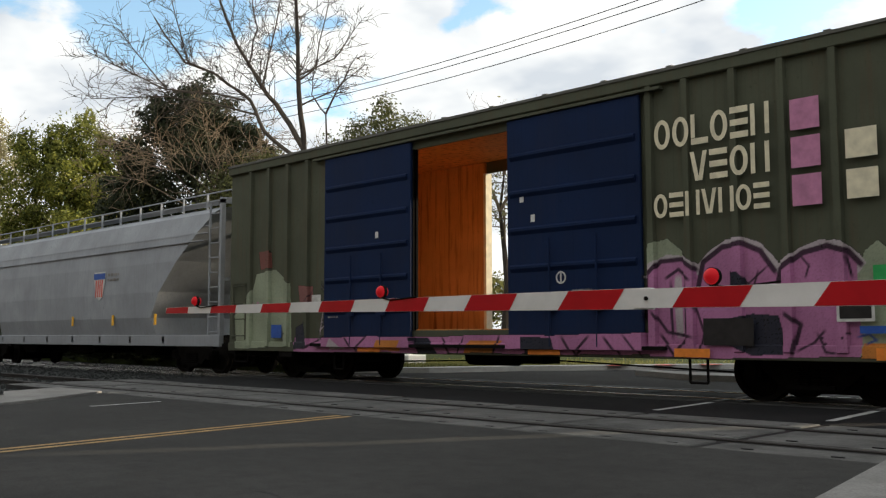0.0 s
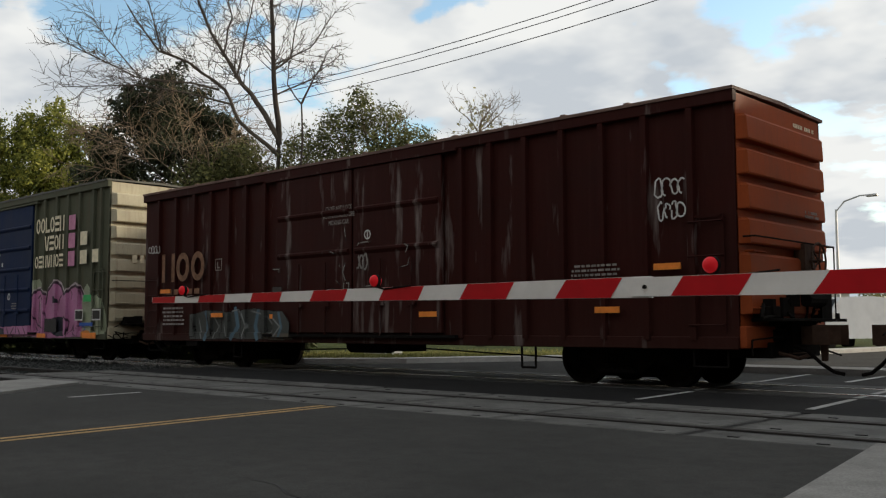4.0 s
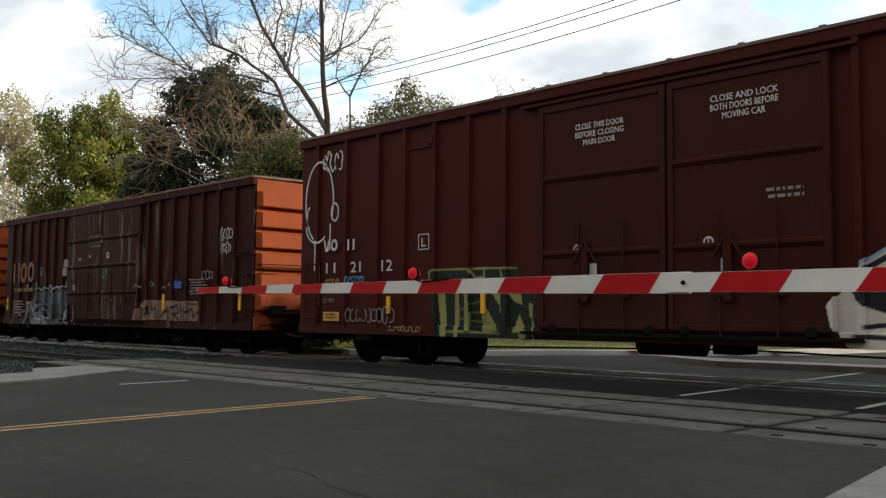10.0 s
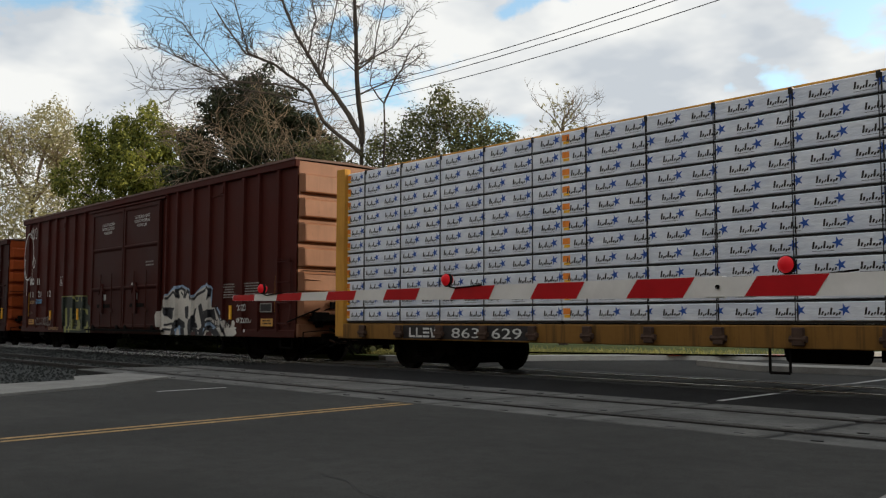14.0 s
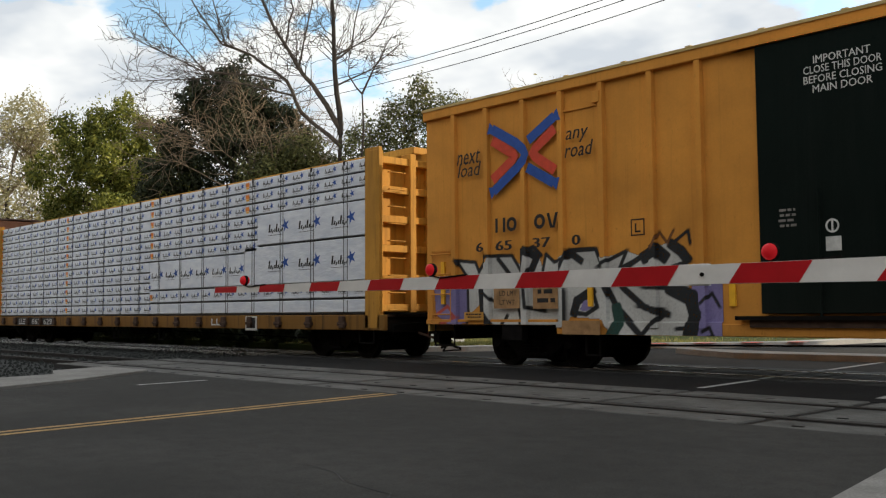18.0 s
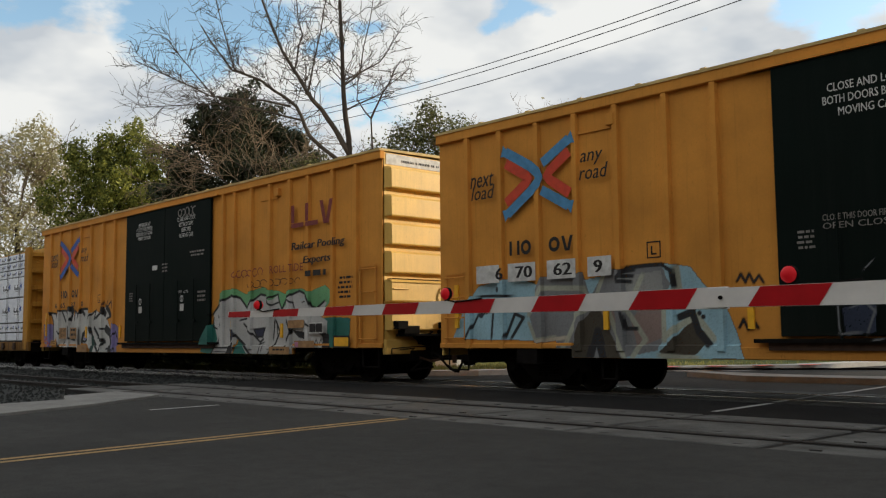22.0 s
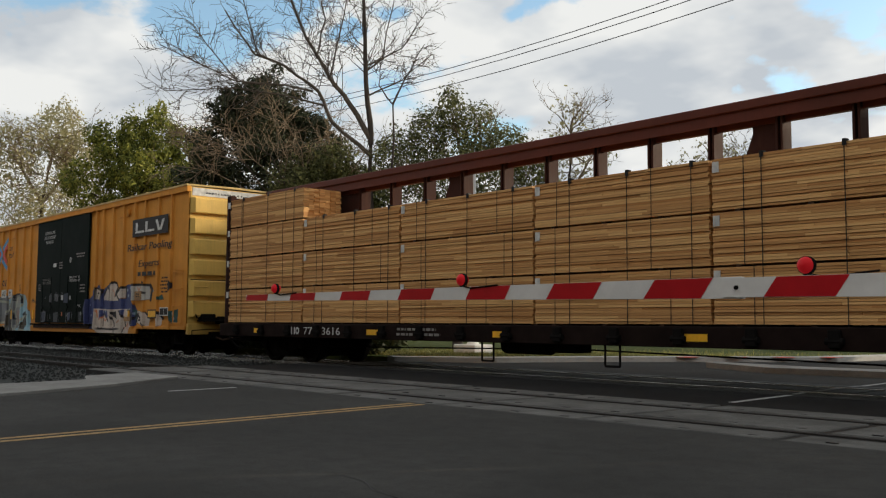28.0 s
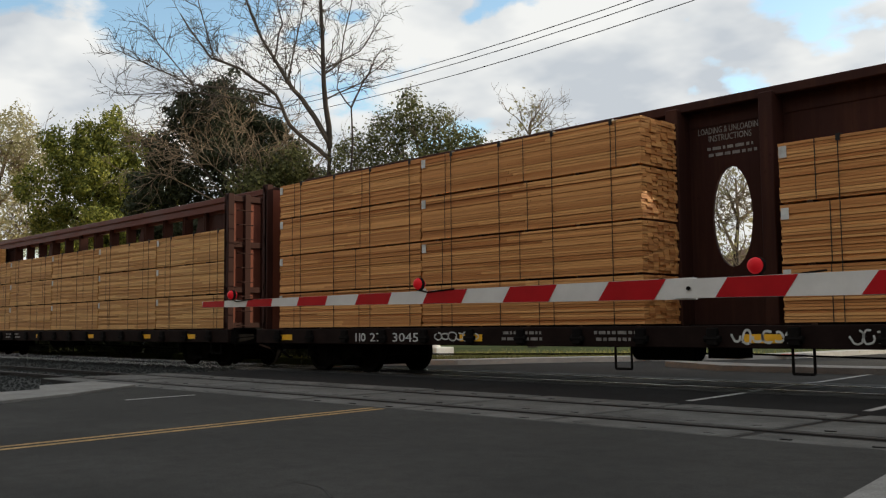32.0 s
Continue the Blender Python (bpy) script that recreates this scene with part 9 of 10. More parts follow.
def gate():
    white = plain("gate_white", (0.80, 0.80, 0.79), 0.5, 0, 0.12, 4)
    red = plain("gate_red_sheeting", (0.50, 0.012, 0.02), 0.35, 0, 0.15, 5)
    lens = lens_glow()
    y, s = 4.8, 0.923
    arm = thing("crossing_gate", "lowered red and white striped crossing gate arm with red lamps", "crossing gate")
    def z_at(x):
        return EYE[2] + 0.2455 + (x + 8.5) * -0.0062
    def half(x):
        return 0.028 + (x + 8.5) * 0.0062
    xj = -2.97
    for a, b, name, yy in ((-8.5, xj, "arm_tip", 0.0), (xj - 0.12, 1.2, "arm_butt", -0.018)):
        g = Geo()
        k = 0.88 if name == "arm_butt" else 1.0
        vs = [(x, y + yy + o, z_at(x) + q * half(x) * k) for x in (a, b) for o, q in ((-0.02, -1), (-0.02, 1), (0.02, 1), (0.02, -1))]
        g.add(vs, [(0, 1, 2, 3), (7, 6, 5, 4), (0, 4, 5, 1), (1, 5, 6, 2), (2, 6, 7, 3), (3, 7, 4, 0)])
        base = part(name, g, white, arm, "white arm")
        x, w, i = -8.5, 0.4085, 0
        while x < 1.0:
            if i % 2 == 0:
                xa, xb = x, x + w
                lo = max(xa, a if name == "arm_tip" else xj + 0.10)
                hi = min(xb, b if name == "arm_tip" else 1.0)
                if hi - lo > 0.2:
                    r = Geo()
                    sl = 0.17
                    h0, h1 = half(xa) * k * 0.97, half(xb) * k * 0.97
                    yy2 = y + yy - 0.0225
                    sh = 0.6 * min(1, (h0 / 0.06))
                    r.add([(xa - sl * sh + 0.05, yy2, z_at(xa) - h0), (xb - sl * sh + 0.05, yy2, z_at(xb) - h1), (xb + sl * sh * 0.4, yy2, z_at(xb) + h1), (xa + sl * sh * 0.4, yy2, z_at(xa) + h0)], [(0, 1, 2, 3)])
                    part("red_stripe", r, red, base)
            x += w
            i += 1
    part("joint_bolt", Geo().tube((xj - 0.02, y - 0.05, z_at(xj)), (xj - 0.02, y, z_at(xj)), 0.012, 0.012, 8), BLACK, arm)
    for x, r in ((-7.97, 0.045), (-5.32, 0.046), (-2.59, 0.048)):
        zc = z_at(x) + half(x) * (0.88 if x > -3 else 1) + r + 0.008
        lampb = part("lamp_housing", Geo().lathe([(r * 0.8, 0.014), (r * 1.04, 0.014), (r * 1.04, -0.014), (r * 0.8, -0.014)], (x, y, zc), "y", 18).box(x - 0.015, x + 0.015, y - 0.012, y + 0.012, zc - r - 0.03, zc - r + 0.01), BLACK, arm)
        for sgn in (1, -1):
            new_lens(x, y, zc, r, lens, lampb, sgn)
        part("lamp_cable", Geo().path([(x + 0.02, y - 0.02, zc - r), (x + 0.12, y - 0.025, zc - r - 0.02), (x + 0.4, y - 0.025, z_at(x) + half(x) + 0.004)], 0.006, 5), BLACK, arm)
    arm.location = (0.045, 0, 0.004)
    # mast and counterweight, past the edge of the view
    part("gate_mechanism", Geo().chamfer(1.0, 1.5, y - 0.3, y + 0.3, 0.75, 1.6, 0.03), BLACK, arm)
    part("gate_mast", Geo().tube((1.25, y + 0.1, 0.07), (1.25, y + 0.1, 3.6), 0.07, 0.07, 14).tube((1.25, y + 0.1, 0.07), (1.25, y + 0.1, 0.3), 0.2, 0.12, 14), plain("mast_aluminium", (0.5, 0.5, 0.5), 0.4, 0.8, 0.15, 4), arm)


def new_lens(x, y, z, r, material, parent, sgn):
    g = Geo().lathe([(r * 0.98, -0.012 * sgn), (r * 0.9, -0.024 * sgn), (r * 0.62, -0.038 * sgn), (r * 0.3, -0.046 * sgn), (0.0, -0.048 * sgn)], (x, y, z), "y", 18)
    return smooth(part("red_lens", g, material, parent, "glowing red lens"))


# ---------------------------------------------------------------- trees
BARK = plain("grey_bark", (0.072, 0.058, 0.047), 0.9, 0, 0.4, 4, 0.5, (3, 3, 0.6))
LIMB = plain("weathered_limbs", (0.12, 0.098, 0.078), 0.9, 0, 0.4, 3)
TWIG = plain("pale_twigs", (0.25, 0.19, 0.13), 0.9, 0, 0.35, 3)


def leaf_paint(name, a, b2, lucent):
    m, n, l, b = shader(name, 0.6, 0.0, 0.25)
    geo = n.new("ShaderNodeNewGeometry")
    c = ramp_of(n, l, geo.outputs["Random Per Island"], 0.0, 1.0, a, b2)
    v = coords(n, l)
    c = mix_of(n, l, math_of(n, l, "MULTIPLY", ramp_of(n, l, noise_of(n, l, v, 0.8, 3), 0.35, 0.7), 0.5), c, tuple(q * 0.5 for q in a))
    l.new(c, b.inputs["Base Color"])
    out = n["Material Output"]
    tr = n.new("ShaderNodeBsdfTranslucent")
    l.new(c, tr.inputs[0])
    mx = n.new("ShaderNodeMixShader")
    mx.inputs[0].default_value = lucent
    l.new(b.outputs[0], mx.inputs[1]); l.new(tr.outputs[0], mx.inputs[2]); l.new(mx.outputs[0], out.inputs[0])
    return m


GREEN_LEAF = leaf_paint("yellow_green_leaves", (0.055, 0.08, 0.016), (0.40, 0.40, 0.075), 0.3)
DARK_LEAF = leaf_paint("dark_green_needles", (0.020, 0.030, 0.014), (0.070, 0.078, 0.034), 0.2)
OLIVE_LEAF = leaf_paint("olive_leaves", (0.12, 0.13, 0.04), (0.34, 0.32, 0.12), 0.5)
SAGE_LEAF = leaf_paint("sage_leaves", (0.045, 0.055, 0.018), (0.27, 0.27, 0.095), 0.3)
PALE_LEAF = leaf_paint("pale_buds", (0.28, 0.26, 0.13), (0.58, 0.53, 0.30), 0.45)


def place(angle, dist):
    """A point of the plan: degrees from the way the train goes, metres away."""
    return (-dist * math.cos(radians(angle)), dist * math.sin(radians(angle)))


def grow(g, rng, p, d, length, r, level, up=0.25):
    """A limb and all that springs from it."""
    n = 4
    pts = [p.copy()]
    q, dd = p.copy(), d.normalized()
    for k in range(n):
        dd = (dd + Vector((rng.gauss(0, 0.3), rng.gauss(0, 0.3), rng.gauss(0, 0.24) + up * 0.12))).normalized()
        q = q + dd * (length / n)
        pts.append(q.copy())
    sides = 6 if r > 0.05 else (4 if r > 0.018 else 3)
    for k in range(n):
        g.tube(pts[k], pts[k + 1], r * (1 - 0.7 * k / n), r * (1 - 0.7 * (k + 1) / n), sides, False)
    if level <= 0:
        return
    sprout(g, rng, pts, length, r, level, up)


def sprout(g, rng, pts, length, r, level, up, per=1.0):
    n = len(pts) - 1
    for i in range(int(rng.uniform(2.6, 4.4) * per) + 1):
        u = rng.uniform(0.18, 1.0) * n
        k = min(int(u), n - 1)
        a = pts[k].lerp(pts[k + 1], u - k)
        d = (pts[k + 1] - pts[k]).normalized()
        side = Vector((rng.gauss(0, 1), rng.gauss(0, 1), rng.gauss(0, 0.8) + up))
        side = (side - d * side.dot(d)).normalized()
        ang = rng.uniform(0.45, 1.15)
        grow(g, rng, a, d * math.cos(ang) + side * math.sin(ang), length * rng.uniform(0.5, 0.82) * (1.12 - 0.35 * u / n), max(0.012, r * (1 - 0.6 * u / n) * 0.55), level - 1, up)


def limb_tree(name, angle, old, limbs, label, seed, radii, levels=3, category="tree", wood=None, density=1.6):
    """limbs: main limbs as (sideways, height) runs; finer wood is grown on them."""
    rng = random.Random(seed)
    dist = max(old, 21.5 / math.sin(radians(angle)))
    x, y = place(angle, dist)
    side = Vector((math.sin(radians(angle)), math.cos(radians(angle)), 0))
    away = Vector((-math.cos(radians(angle)), math.sin(radians(angle)), 0))
    tree = thing(name, label, category, "trees beyond the tracks")
    tree.location = (x, y, -0.1)
    tree.scale = (dist / old,) * 3
    trunk, crown = Geo(), Geo()
    for i, (run, r) in enumerate(zip(limbs, radii)):
        depth = rng.uniform(-0.4, 0.4) * (i > 0)
        pts = []
        fine = []
        for (a, b), (c, d) in zip(run, run[1:]):
            for k in range(3):
                fine.append((a + (c - a) * k / 3, b + (d - b) * k / 3))
        fine.append(run[-1])
        for k, (s, z) in enumerate(fine):
            j = 0.05 * (k % 3 > 0)
            pts.append(side * (s + rng.uniform(-j, j)) + away * (depth * k / len(fine)) + Vector((0, 0, z + 0.1)))
        tgt = trunk if i < 2 else crown
        for k in range(len(pts) - 1):
            tgt.tube(pts[k], pts[k + 1], r * (1 - 0.75 * k / len(pts)), r * (1 - 0.75 * (k + 1) / len(pts)), 8, False)
        if i > 0:
            length = sum((b - a).length for a, b in zip(pts, pts[1:]))
            sprout(crown, rng, pts[len(pts) // 5:], min(2.3, length * 0.48), max(0.016, r * 0.4), levels, 0.15, density * length)
    part("trunk", trunk, BARK, tree, "grey furrowed trunk")
    part("branch_crown", crown, wood or LIMB, tree, "bare grey branches and twigs")
    return tree


def crown_of(rng, lobes, count, size, flat_=0.6):
    """Small leaf clumps set through a few uneven lobes, thicker near their skins."""
    g = Geo()
    tot = sum(q[3] * q[4] for q in lobes)
    for cx, cy, cz, rh, rv in lobes:
        for _ in range(int(count * rh * rv / tot)):
            v = Vector((rng.gauss(0, 1), rng.gauss(0, 1), rng.gauss(0, 1))).normalized()
            wob = 0.82 + 0.3 * noise.noise(Vector((v.x * 2.1 + cx, v.y * 2.1 + cy, v.z * 2.1 + cz))) + 0.14 * noise.noise(Vector((v.x * 6 + cz, v.y * 6, v.z * 6)))
            f = wob * (rng.uniform(0.3, 1.0) ** 0.5)
            c = Vector((cx + v.x * rh * f, cy + v.y * rh * f, cz + v.z * rv * f))
            if rng.random() < 0.10:
                c += v * rng.uniform(0.05, 0.4)
            s = size * rng.uniform(0.5, 1.3)
            out = (v + 0.55 * Vector((rng.gauss(0, 1), rng.gauss(0, 1), rng.gauss(0, 1)))).normalized()
            u = out.orthogonal().normalized()
            turn = rng.uniform(0, 6.283)
            u, w = u * math.cos(turn) + out.cross(u) * math.sin(turn), out.cross(u) * math.cos(turn) - u * math.sin(turn)
            u, w = u * s, w * s * flat_
            g.add([c - u, c + w * 0.8 - u * 0.1, c + u, c - w + u * 0.15], [(0, 1, 2, 3)])
    return g


def leafy_tree(name, angle, old, lobes, count, size, leaf, label, seed, height, category="tree", bare=0, clumps=0):
    rng = random.Random(seed)
    dist = max(old, 22.5 / math.sin(radians(angle)))
    x, y = place(angle, dist)
    side = Vector((math.sin(radians(angle)), math.cos(radians(angle)), 0))
    tree = thing(name, label, category, "trees beyond the tracks")
    tree.location = (x, y, -0.1)
    tree.scale = (dist / old,) * 3
    t = Geo()
    top = height * 0.75
    pts = [Vector((rng.uniform(-0.08, 0.08) * k, rng.uniform(-0.08, 0.08) * k, top * k / 5)) for k in range(6)]
    for k in range(5):
        t.tube(pts[k], pts[k + 1], 0.22 * (1 - k / 6), 0.22 * (1 - (k + 1) / 6), 8, False)
    part("trunk", t, BARK, tree)
    w = Geo()
    for s, depth, z, rh, rv in lobes:
        base = pts[min(5, max(1, int(5 * (z - rv * 0.4) / top)))] if z > 0 else pts[1]
        tip = side * s + Vector((-side.y, side.x, 0)) * depth + Vector((0, 0, z))
        w.tube(base, tip, 0.09, 0.03, 5, False)
        for _ in range(bare):
            d = Vector((rng.gauss(0, 1), rng.gauss(0, 1), rng.gauss(0, 0.8) + 0.5)).normalized()
            grow(w, rng, base.lerp(tip, rng.uniform(0.4, 1.0)), d, rng.uniform(0.6, 1.15) * max(rh, rv), 0.035, 2, 0.4)
    part("limb_crown", w, TWIG if bare else BARK, tree)
    if clumps:       # break the lobes up into many small ones near their skins
        more = []
        for s, dp, z, rh, rv in lobes:
            for _ in range(clumps):
                v = Vector((rng.gauss(0, 1), rng.gauss(0, 1), rng.gauss(0, 1))).normalized() * rng.uniform(0.6, 1.0)
                q = rng.uniform(0.2, 0.46)
                more.append((s + v.x * rh * 0.9, dp + v.y * rh * 0.9, z + v.z * rv * 0.9, rh * q, rv * q * 0.8))
        lobes = [(s, dp, z, rh * 0.86, rv * 0.9) for s, dp, z, rh, rv in lobes] + more
    ls = [(side.x * s - side.y * dp, side.y * s + side.x * dp, z, rh, rv) for s, dp, z, rh, rv in lobes]
    if count:
        part("crown", crown_of(rng, ls, count, size), leaf, tree)
    return tree


def trees():
    limb_tree("bare_tree", 36.5, 34.0, [
        [(0.3, 0.0), (0.3, 4.4), (0.2, 7.4)], [(0.2, 7.4), (0.0, 9.7), (-0.1, 12.3), (-0.3, 15.6)],
        [(0.2, 7.6), (-0.6, 8.9), (-1.3, 9.8), (-2.2, 11.3), (-3.4, 14.4)],
        [(0.2, 7.0), (-1.2, 8.2), (-1.7, 9.3), (-2.9, 10.2), (-4.0, 10.6), (-5.1, 12.2)],
        [(-1.9, 9.3), (-2.9, 9.5), (-4.6, 9.6), (-6.3, 11.7)], [(-3.7, 9.5), (-4.7, 9.6), (-7.3, 10.8)],
        [(-1.5, 8.8), (-2.9, 9.1), (-4.6, 9.3), (-7.1, 9.1)], [(-2.9, 10.2), (-3.9, 10.6), (-4.6, 13.2)],
        [(0.0, 10.1), (0.6, 10.6), (1.1, 13.5)], [(0.0, 10.3), (1.3, 11.0), (2.2, 12.4)], [(0.1, 9.2), (1.3, 9.8), (2.4, 10.8)],
        [(-1.3, 9.8), (-1.0, 11.4), (-0.5, 14.0)], [(-1.8, 10.5), (-1.5, 12.0), (-1.9, 14.0)]],
        "tall bare deciduous tree with spreading grey limbs", 3, (0.17, 0.11, 0.105, 0.08, 0.045, 0.04, 0.04, 0.04, 0.04, 0.034, 0.034, 0.04, 0.04), 2, density=1.5)
    limb_tree("bare_tree", 39.2, 33.0, [[(-0.6, 0.0), (-0.6, 5.0), (-0.6, 8.7)], [(-0.6, 8.7), (-0.2, 9.6), (0.5, 10.9)], [(-0.6, 8.7), (-1.1, 9.4), (-1.0, 10.3)]],
              "slender bare tree with dark trunk", 8, (0.075, 0.04, 0.03), 2)
    limb_tree("bare_shrub", 31.5, 33.0, [[(0.5, 0.0), (0.3, 4.2)], [(0.3, 4.2), (-1.5, 6.6), (-3.6, 7.6)], [(0.3, 4.2), (0.2, 6.4), (-0.4, 8.2)], [(0.3, 4.2), (1.6, 6.2), (2.9, 7.0)], [(-0.5, 5.0), (-2.4, 6.0), (-4.0, 6.2)], [(0.8, 5.0), (1.0, 7.0), (1.9, 7.6)]],
              "tangled leafless shrub with pale twigs", 12, (0.07, 0.03, 0.03, 0.03, 0.024, 0.024), 2, "shrub", TWIG, 0.9)
    limb_tree("bare_shrub", 33.4, 32.0, [[(0.2, 0.0), (0.0, 3.6)], [(0.0, 3.6), (-1.4, 6.4), (-3.4, 7.6)], [(0.0, 3.6), (-0.4, 6.6), (-1.6, 8.6)], [(0.0, 3.6), (0.7, 6.4), (0.3, 8.0)], [(-0.4, 5.0), (-2.4, 6.6), (-4.2, 7.0)], [(0.2, 4.6), (1.6, 6.4), (2.0, 7.4)]],
              "tangled leafless shrub with pale twigs", 14, (0.06, 0.028, 0.028, 0.028, 0.022, 0.022), 2, "shrub", TWIG, 0.8)
    leafy_tree("broadleaf_evergreen", 24.1, 33.0, [(0.2, 0, 6.9, 0.8, 1.35), (-0.65, 0, 6.7, 0.75, 1.25), (-1.4, 0, 6.3, 0.85, 1.25), (1.0, 0, 6.2, 0.85, 1.25), (1.8, 0, 5.2, 0.85, 1.1), (-1.9, 0, 4.9, 1.05, 1.3), (0.4, 0.3, 5.2, 1.4, 1.5), (-0.5, -0.9, 5.6, 0.8, 1.0), (0.7, -0.9, 4.9, 0.8, 1.1), (0, 0, 4.2, 2.1, 1.7), (0.2, 0, 2.8, 2.6, 2.0)], 80000, 0.055, GREEN_LEAF,
               "rounded evergreen tree, yellow-green where sunlit", 21, 8.2, clumps=16)
    leafy_tree("dark_conifer", 30.6, 40.0, [(0.0, 0, 10.7, 1.0, 1.3), (-0.9, 0, 10.2, 0.95, 1.15), (0.8, 0, 10.0, 1.1, 1.2), (0, 0, 9.7, 1.4, 1.4), (-1.8, 0, 9.6, 1.0, 1.2), (1.7, 0, 9.2, 1.1, 1.2), (0, 0, 9.0, 1.9, 1.7), (-2.3, 0, 8.2, 1.1, 1.3), (2.5, 0, 8.1, 1.2, 1.2), (0.2, 0, 7.0, 3.1, 2.2), (-2.7, 0, 6.4, 1.5, 1.8), (3.4, 0, 6.6, 1.6, 1.6), (0.5, 0, 4.6, 4.0, 2.6)], 100000, 0.078, DARK_LEAF,
               "broad dark conifer in shade", 22, 11.6, clumps=16)
    leafy_tree("olive_bush", 34.6, 38.0, [(0, 0, 7.3, 1.3, 1.3), (-1.4, 0, 6.4, 1.5, 1.5), (1.2, 0, 6.2, 1.4, 1.5), (0, 0, 4.6, 2.6, 2.0)], 22000, 0.08, SAGE_LEAF, "olive brown bush behind bare limbs", 23, 8.0, "bush")
    leafy_tree("young_evergreen", 42.2, 36.0, [(-0.3, 0, 9.3, 0.7, 1.4), (-1.2, 0, 8.3, 1.1, 1.5), (0.7, 0, 8.5, 1.2, 1.4), (1.9, 0, 7.8, 1.2, 1.2), (2.9, 0, 7.0, 1.2, 1.1), (-2.4, 0, 7.2, 1.3, 1.8), (0.2, 0, 6.4, 3.0, 2.2), (0.2, 0, 4.0, 3.0, 2.2)], 34000, 0.065, SAGE_LEAF,
               "loose olive-green tree with airy twigs", 24, 9.0, bare=3)
    leafy_tree("budding_tree", 49.0, 42.0, [(0, 0, 10.0, 1.2, 2.0), (-0.9, 0, 8.5, 1.2, 1.7), (1.0, 0, 8.7, 1.2, 1.6), (0, 0, 6.8, 1.7, 1.8)], 900, 0.1, PALE_LEAF, "slender budding tree with thin pale twigs", 25, 11.0, bare=7)
    leafy_tree("budding_tree", 57.5, 46.0, [(0, 0, 9.6, 1.4, 1.8), (-1.3, 0, 8.3, 1.4, 1.6), (1.4, 0, 8.5, 1.3, 1.6), (0, 0, 6.5, 2.0, 2.0)], 900, 0.1, PALE_LEAF, "slender budding tree with thin pale twigs", 26, 10.8, bare=7)
    leafy_tree("budding_tree", 61.0, 44.0, [(0, 0, 7.6, 1.2, 1.7), (-0.9, 0, 6.3, 1.2, 1.6), (1.0, 0, 6.4, 1.2, 1.6), (0, 0, 4.6, 1.8, 1.8)], 1500, 0.09, PALE_LEAF, "brownish budding tree before the shop", 28, 9.5, bare=9)
    leafy_tree("blossoming_tree", 18.4, 46.0, [(0.5, 0, 9.3, 1.5, 1.9), (-1.4, 0, 8.2, 1.8, 2.0), (1.3, 0, 8.0, 1.5, 1.9), (0, 0, 5.4, 2.8, 2.4), (2.4, 0, 5.4, 1.6, 1.8)], 17000, 0.075, PALE_LEAF, "pale blossoming tree in low sun", 27, 10.0, bare=9)
    for a, r, s in ((12.0, 52, 1), (15.0, 60, 2), (27.5, 55, 3), (38.0, 60, 4), (46, 62, 5), (53, 66, 6)):
        leafy_tree("far_hedge_tree", a, r, [(0, 0, 4.2, 3.4, 2.6), (-2.6, 0, 3.6, 2.6, 2.2), (2.8, 0, 3.4, 2.6, 2.2)], 5000, 0.18, OLIVE_LEAF, "distant dull green trees", 40 + s, 6.0)


def street_trees():
    """Tall trees off towards the sun, whose dappled shade falls on the car ends and the ballast."""
    rng = random.Random(91)
    for x, y, top, wide, deep in ((6.9, 45.5, 13.8, 5.2, 1.0), (10.4, 46.0, 15.3, 2.2, 1.0), (1.0, 51.0, 13.0, 6.8, 0.5), (-3.6, 62.0, 20.0, 6.0, 0.62), (-8.3, 54.0, 17.3, 5.0, 0.62),
                                  (-6.2, 75.0, 24.2, 6.0, 0.62), (15.0, 46.2, 18.3, 4.2, 0.42), (19.4, 46.0, 16.1, 3.0, 1.0), (24.1, 46.0, 16.0, 6.0, 1.0), (33.5, 48.0, 15.4, 6.0, 1.0)):
        t = thing("street_tree", "tall loose leafy street tree throwing dappled shade", "tree", "trees beyond the tracks")
        t.location = (x, y, -0.1)
        part("trunk", Geo().tube((0, 0, 0), (0, 0, top * 0.75), 0.34, 0.14, 10), BARK, t)
        w = Geo()
        for k in range(12):
            a = k * 2.4
            grow(w, rng, Vector((0, 0, top * (0.42 + 0.03 * k) if deep > 0.7 else top * (0.72 + 0.01 * k))), Vector((math.cos(a), math.sin(a), 0.7)), 4.0, 0.09, 2, 0.3)
        part("limb_crown", w, BARK, t)
        lobes = [(0, 0, top - 2.0, 2.6, 2.0 * deep), (0, 0, top - 5.5 * deep, wide * 0.7, 2.6 * deep)]
        for k in range(9):
            a = k * 0.698
            lobes.append((math.cos(a) * wide * 0.6, math.sin(a) * wide * 0.6, top - deep * (3.0 + 1.9 * (k % 3) + rng.uniform(-0.9, 0.5)), wide * 0.36, 1.7 * deep))
        part("crown", crown_of(rng, lobes, 11000, 0.2), OLIVE_LEAF, t)


# ---------------------------------------------------------------- wires, masts and far things
def wires():
    for z in (11.71, 11.46, 11.0):
        g = Geo()
        pts = [(-196 + k * 3.4, 26.0, z + 0.0022 * ((k * 3.4) % 68 - 34) ** 2) for k in range(81)]
        g.path(pts, 0.016, 4)
        solid("power_line", g, BLACK, "thin black overhead wire against the sky", "wire", "overhead wires", "structure")


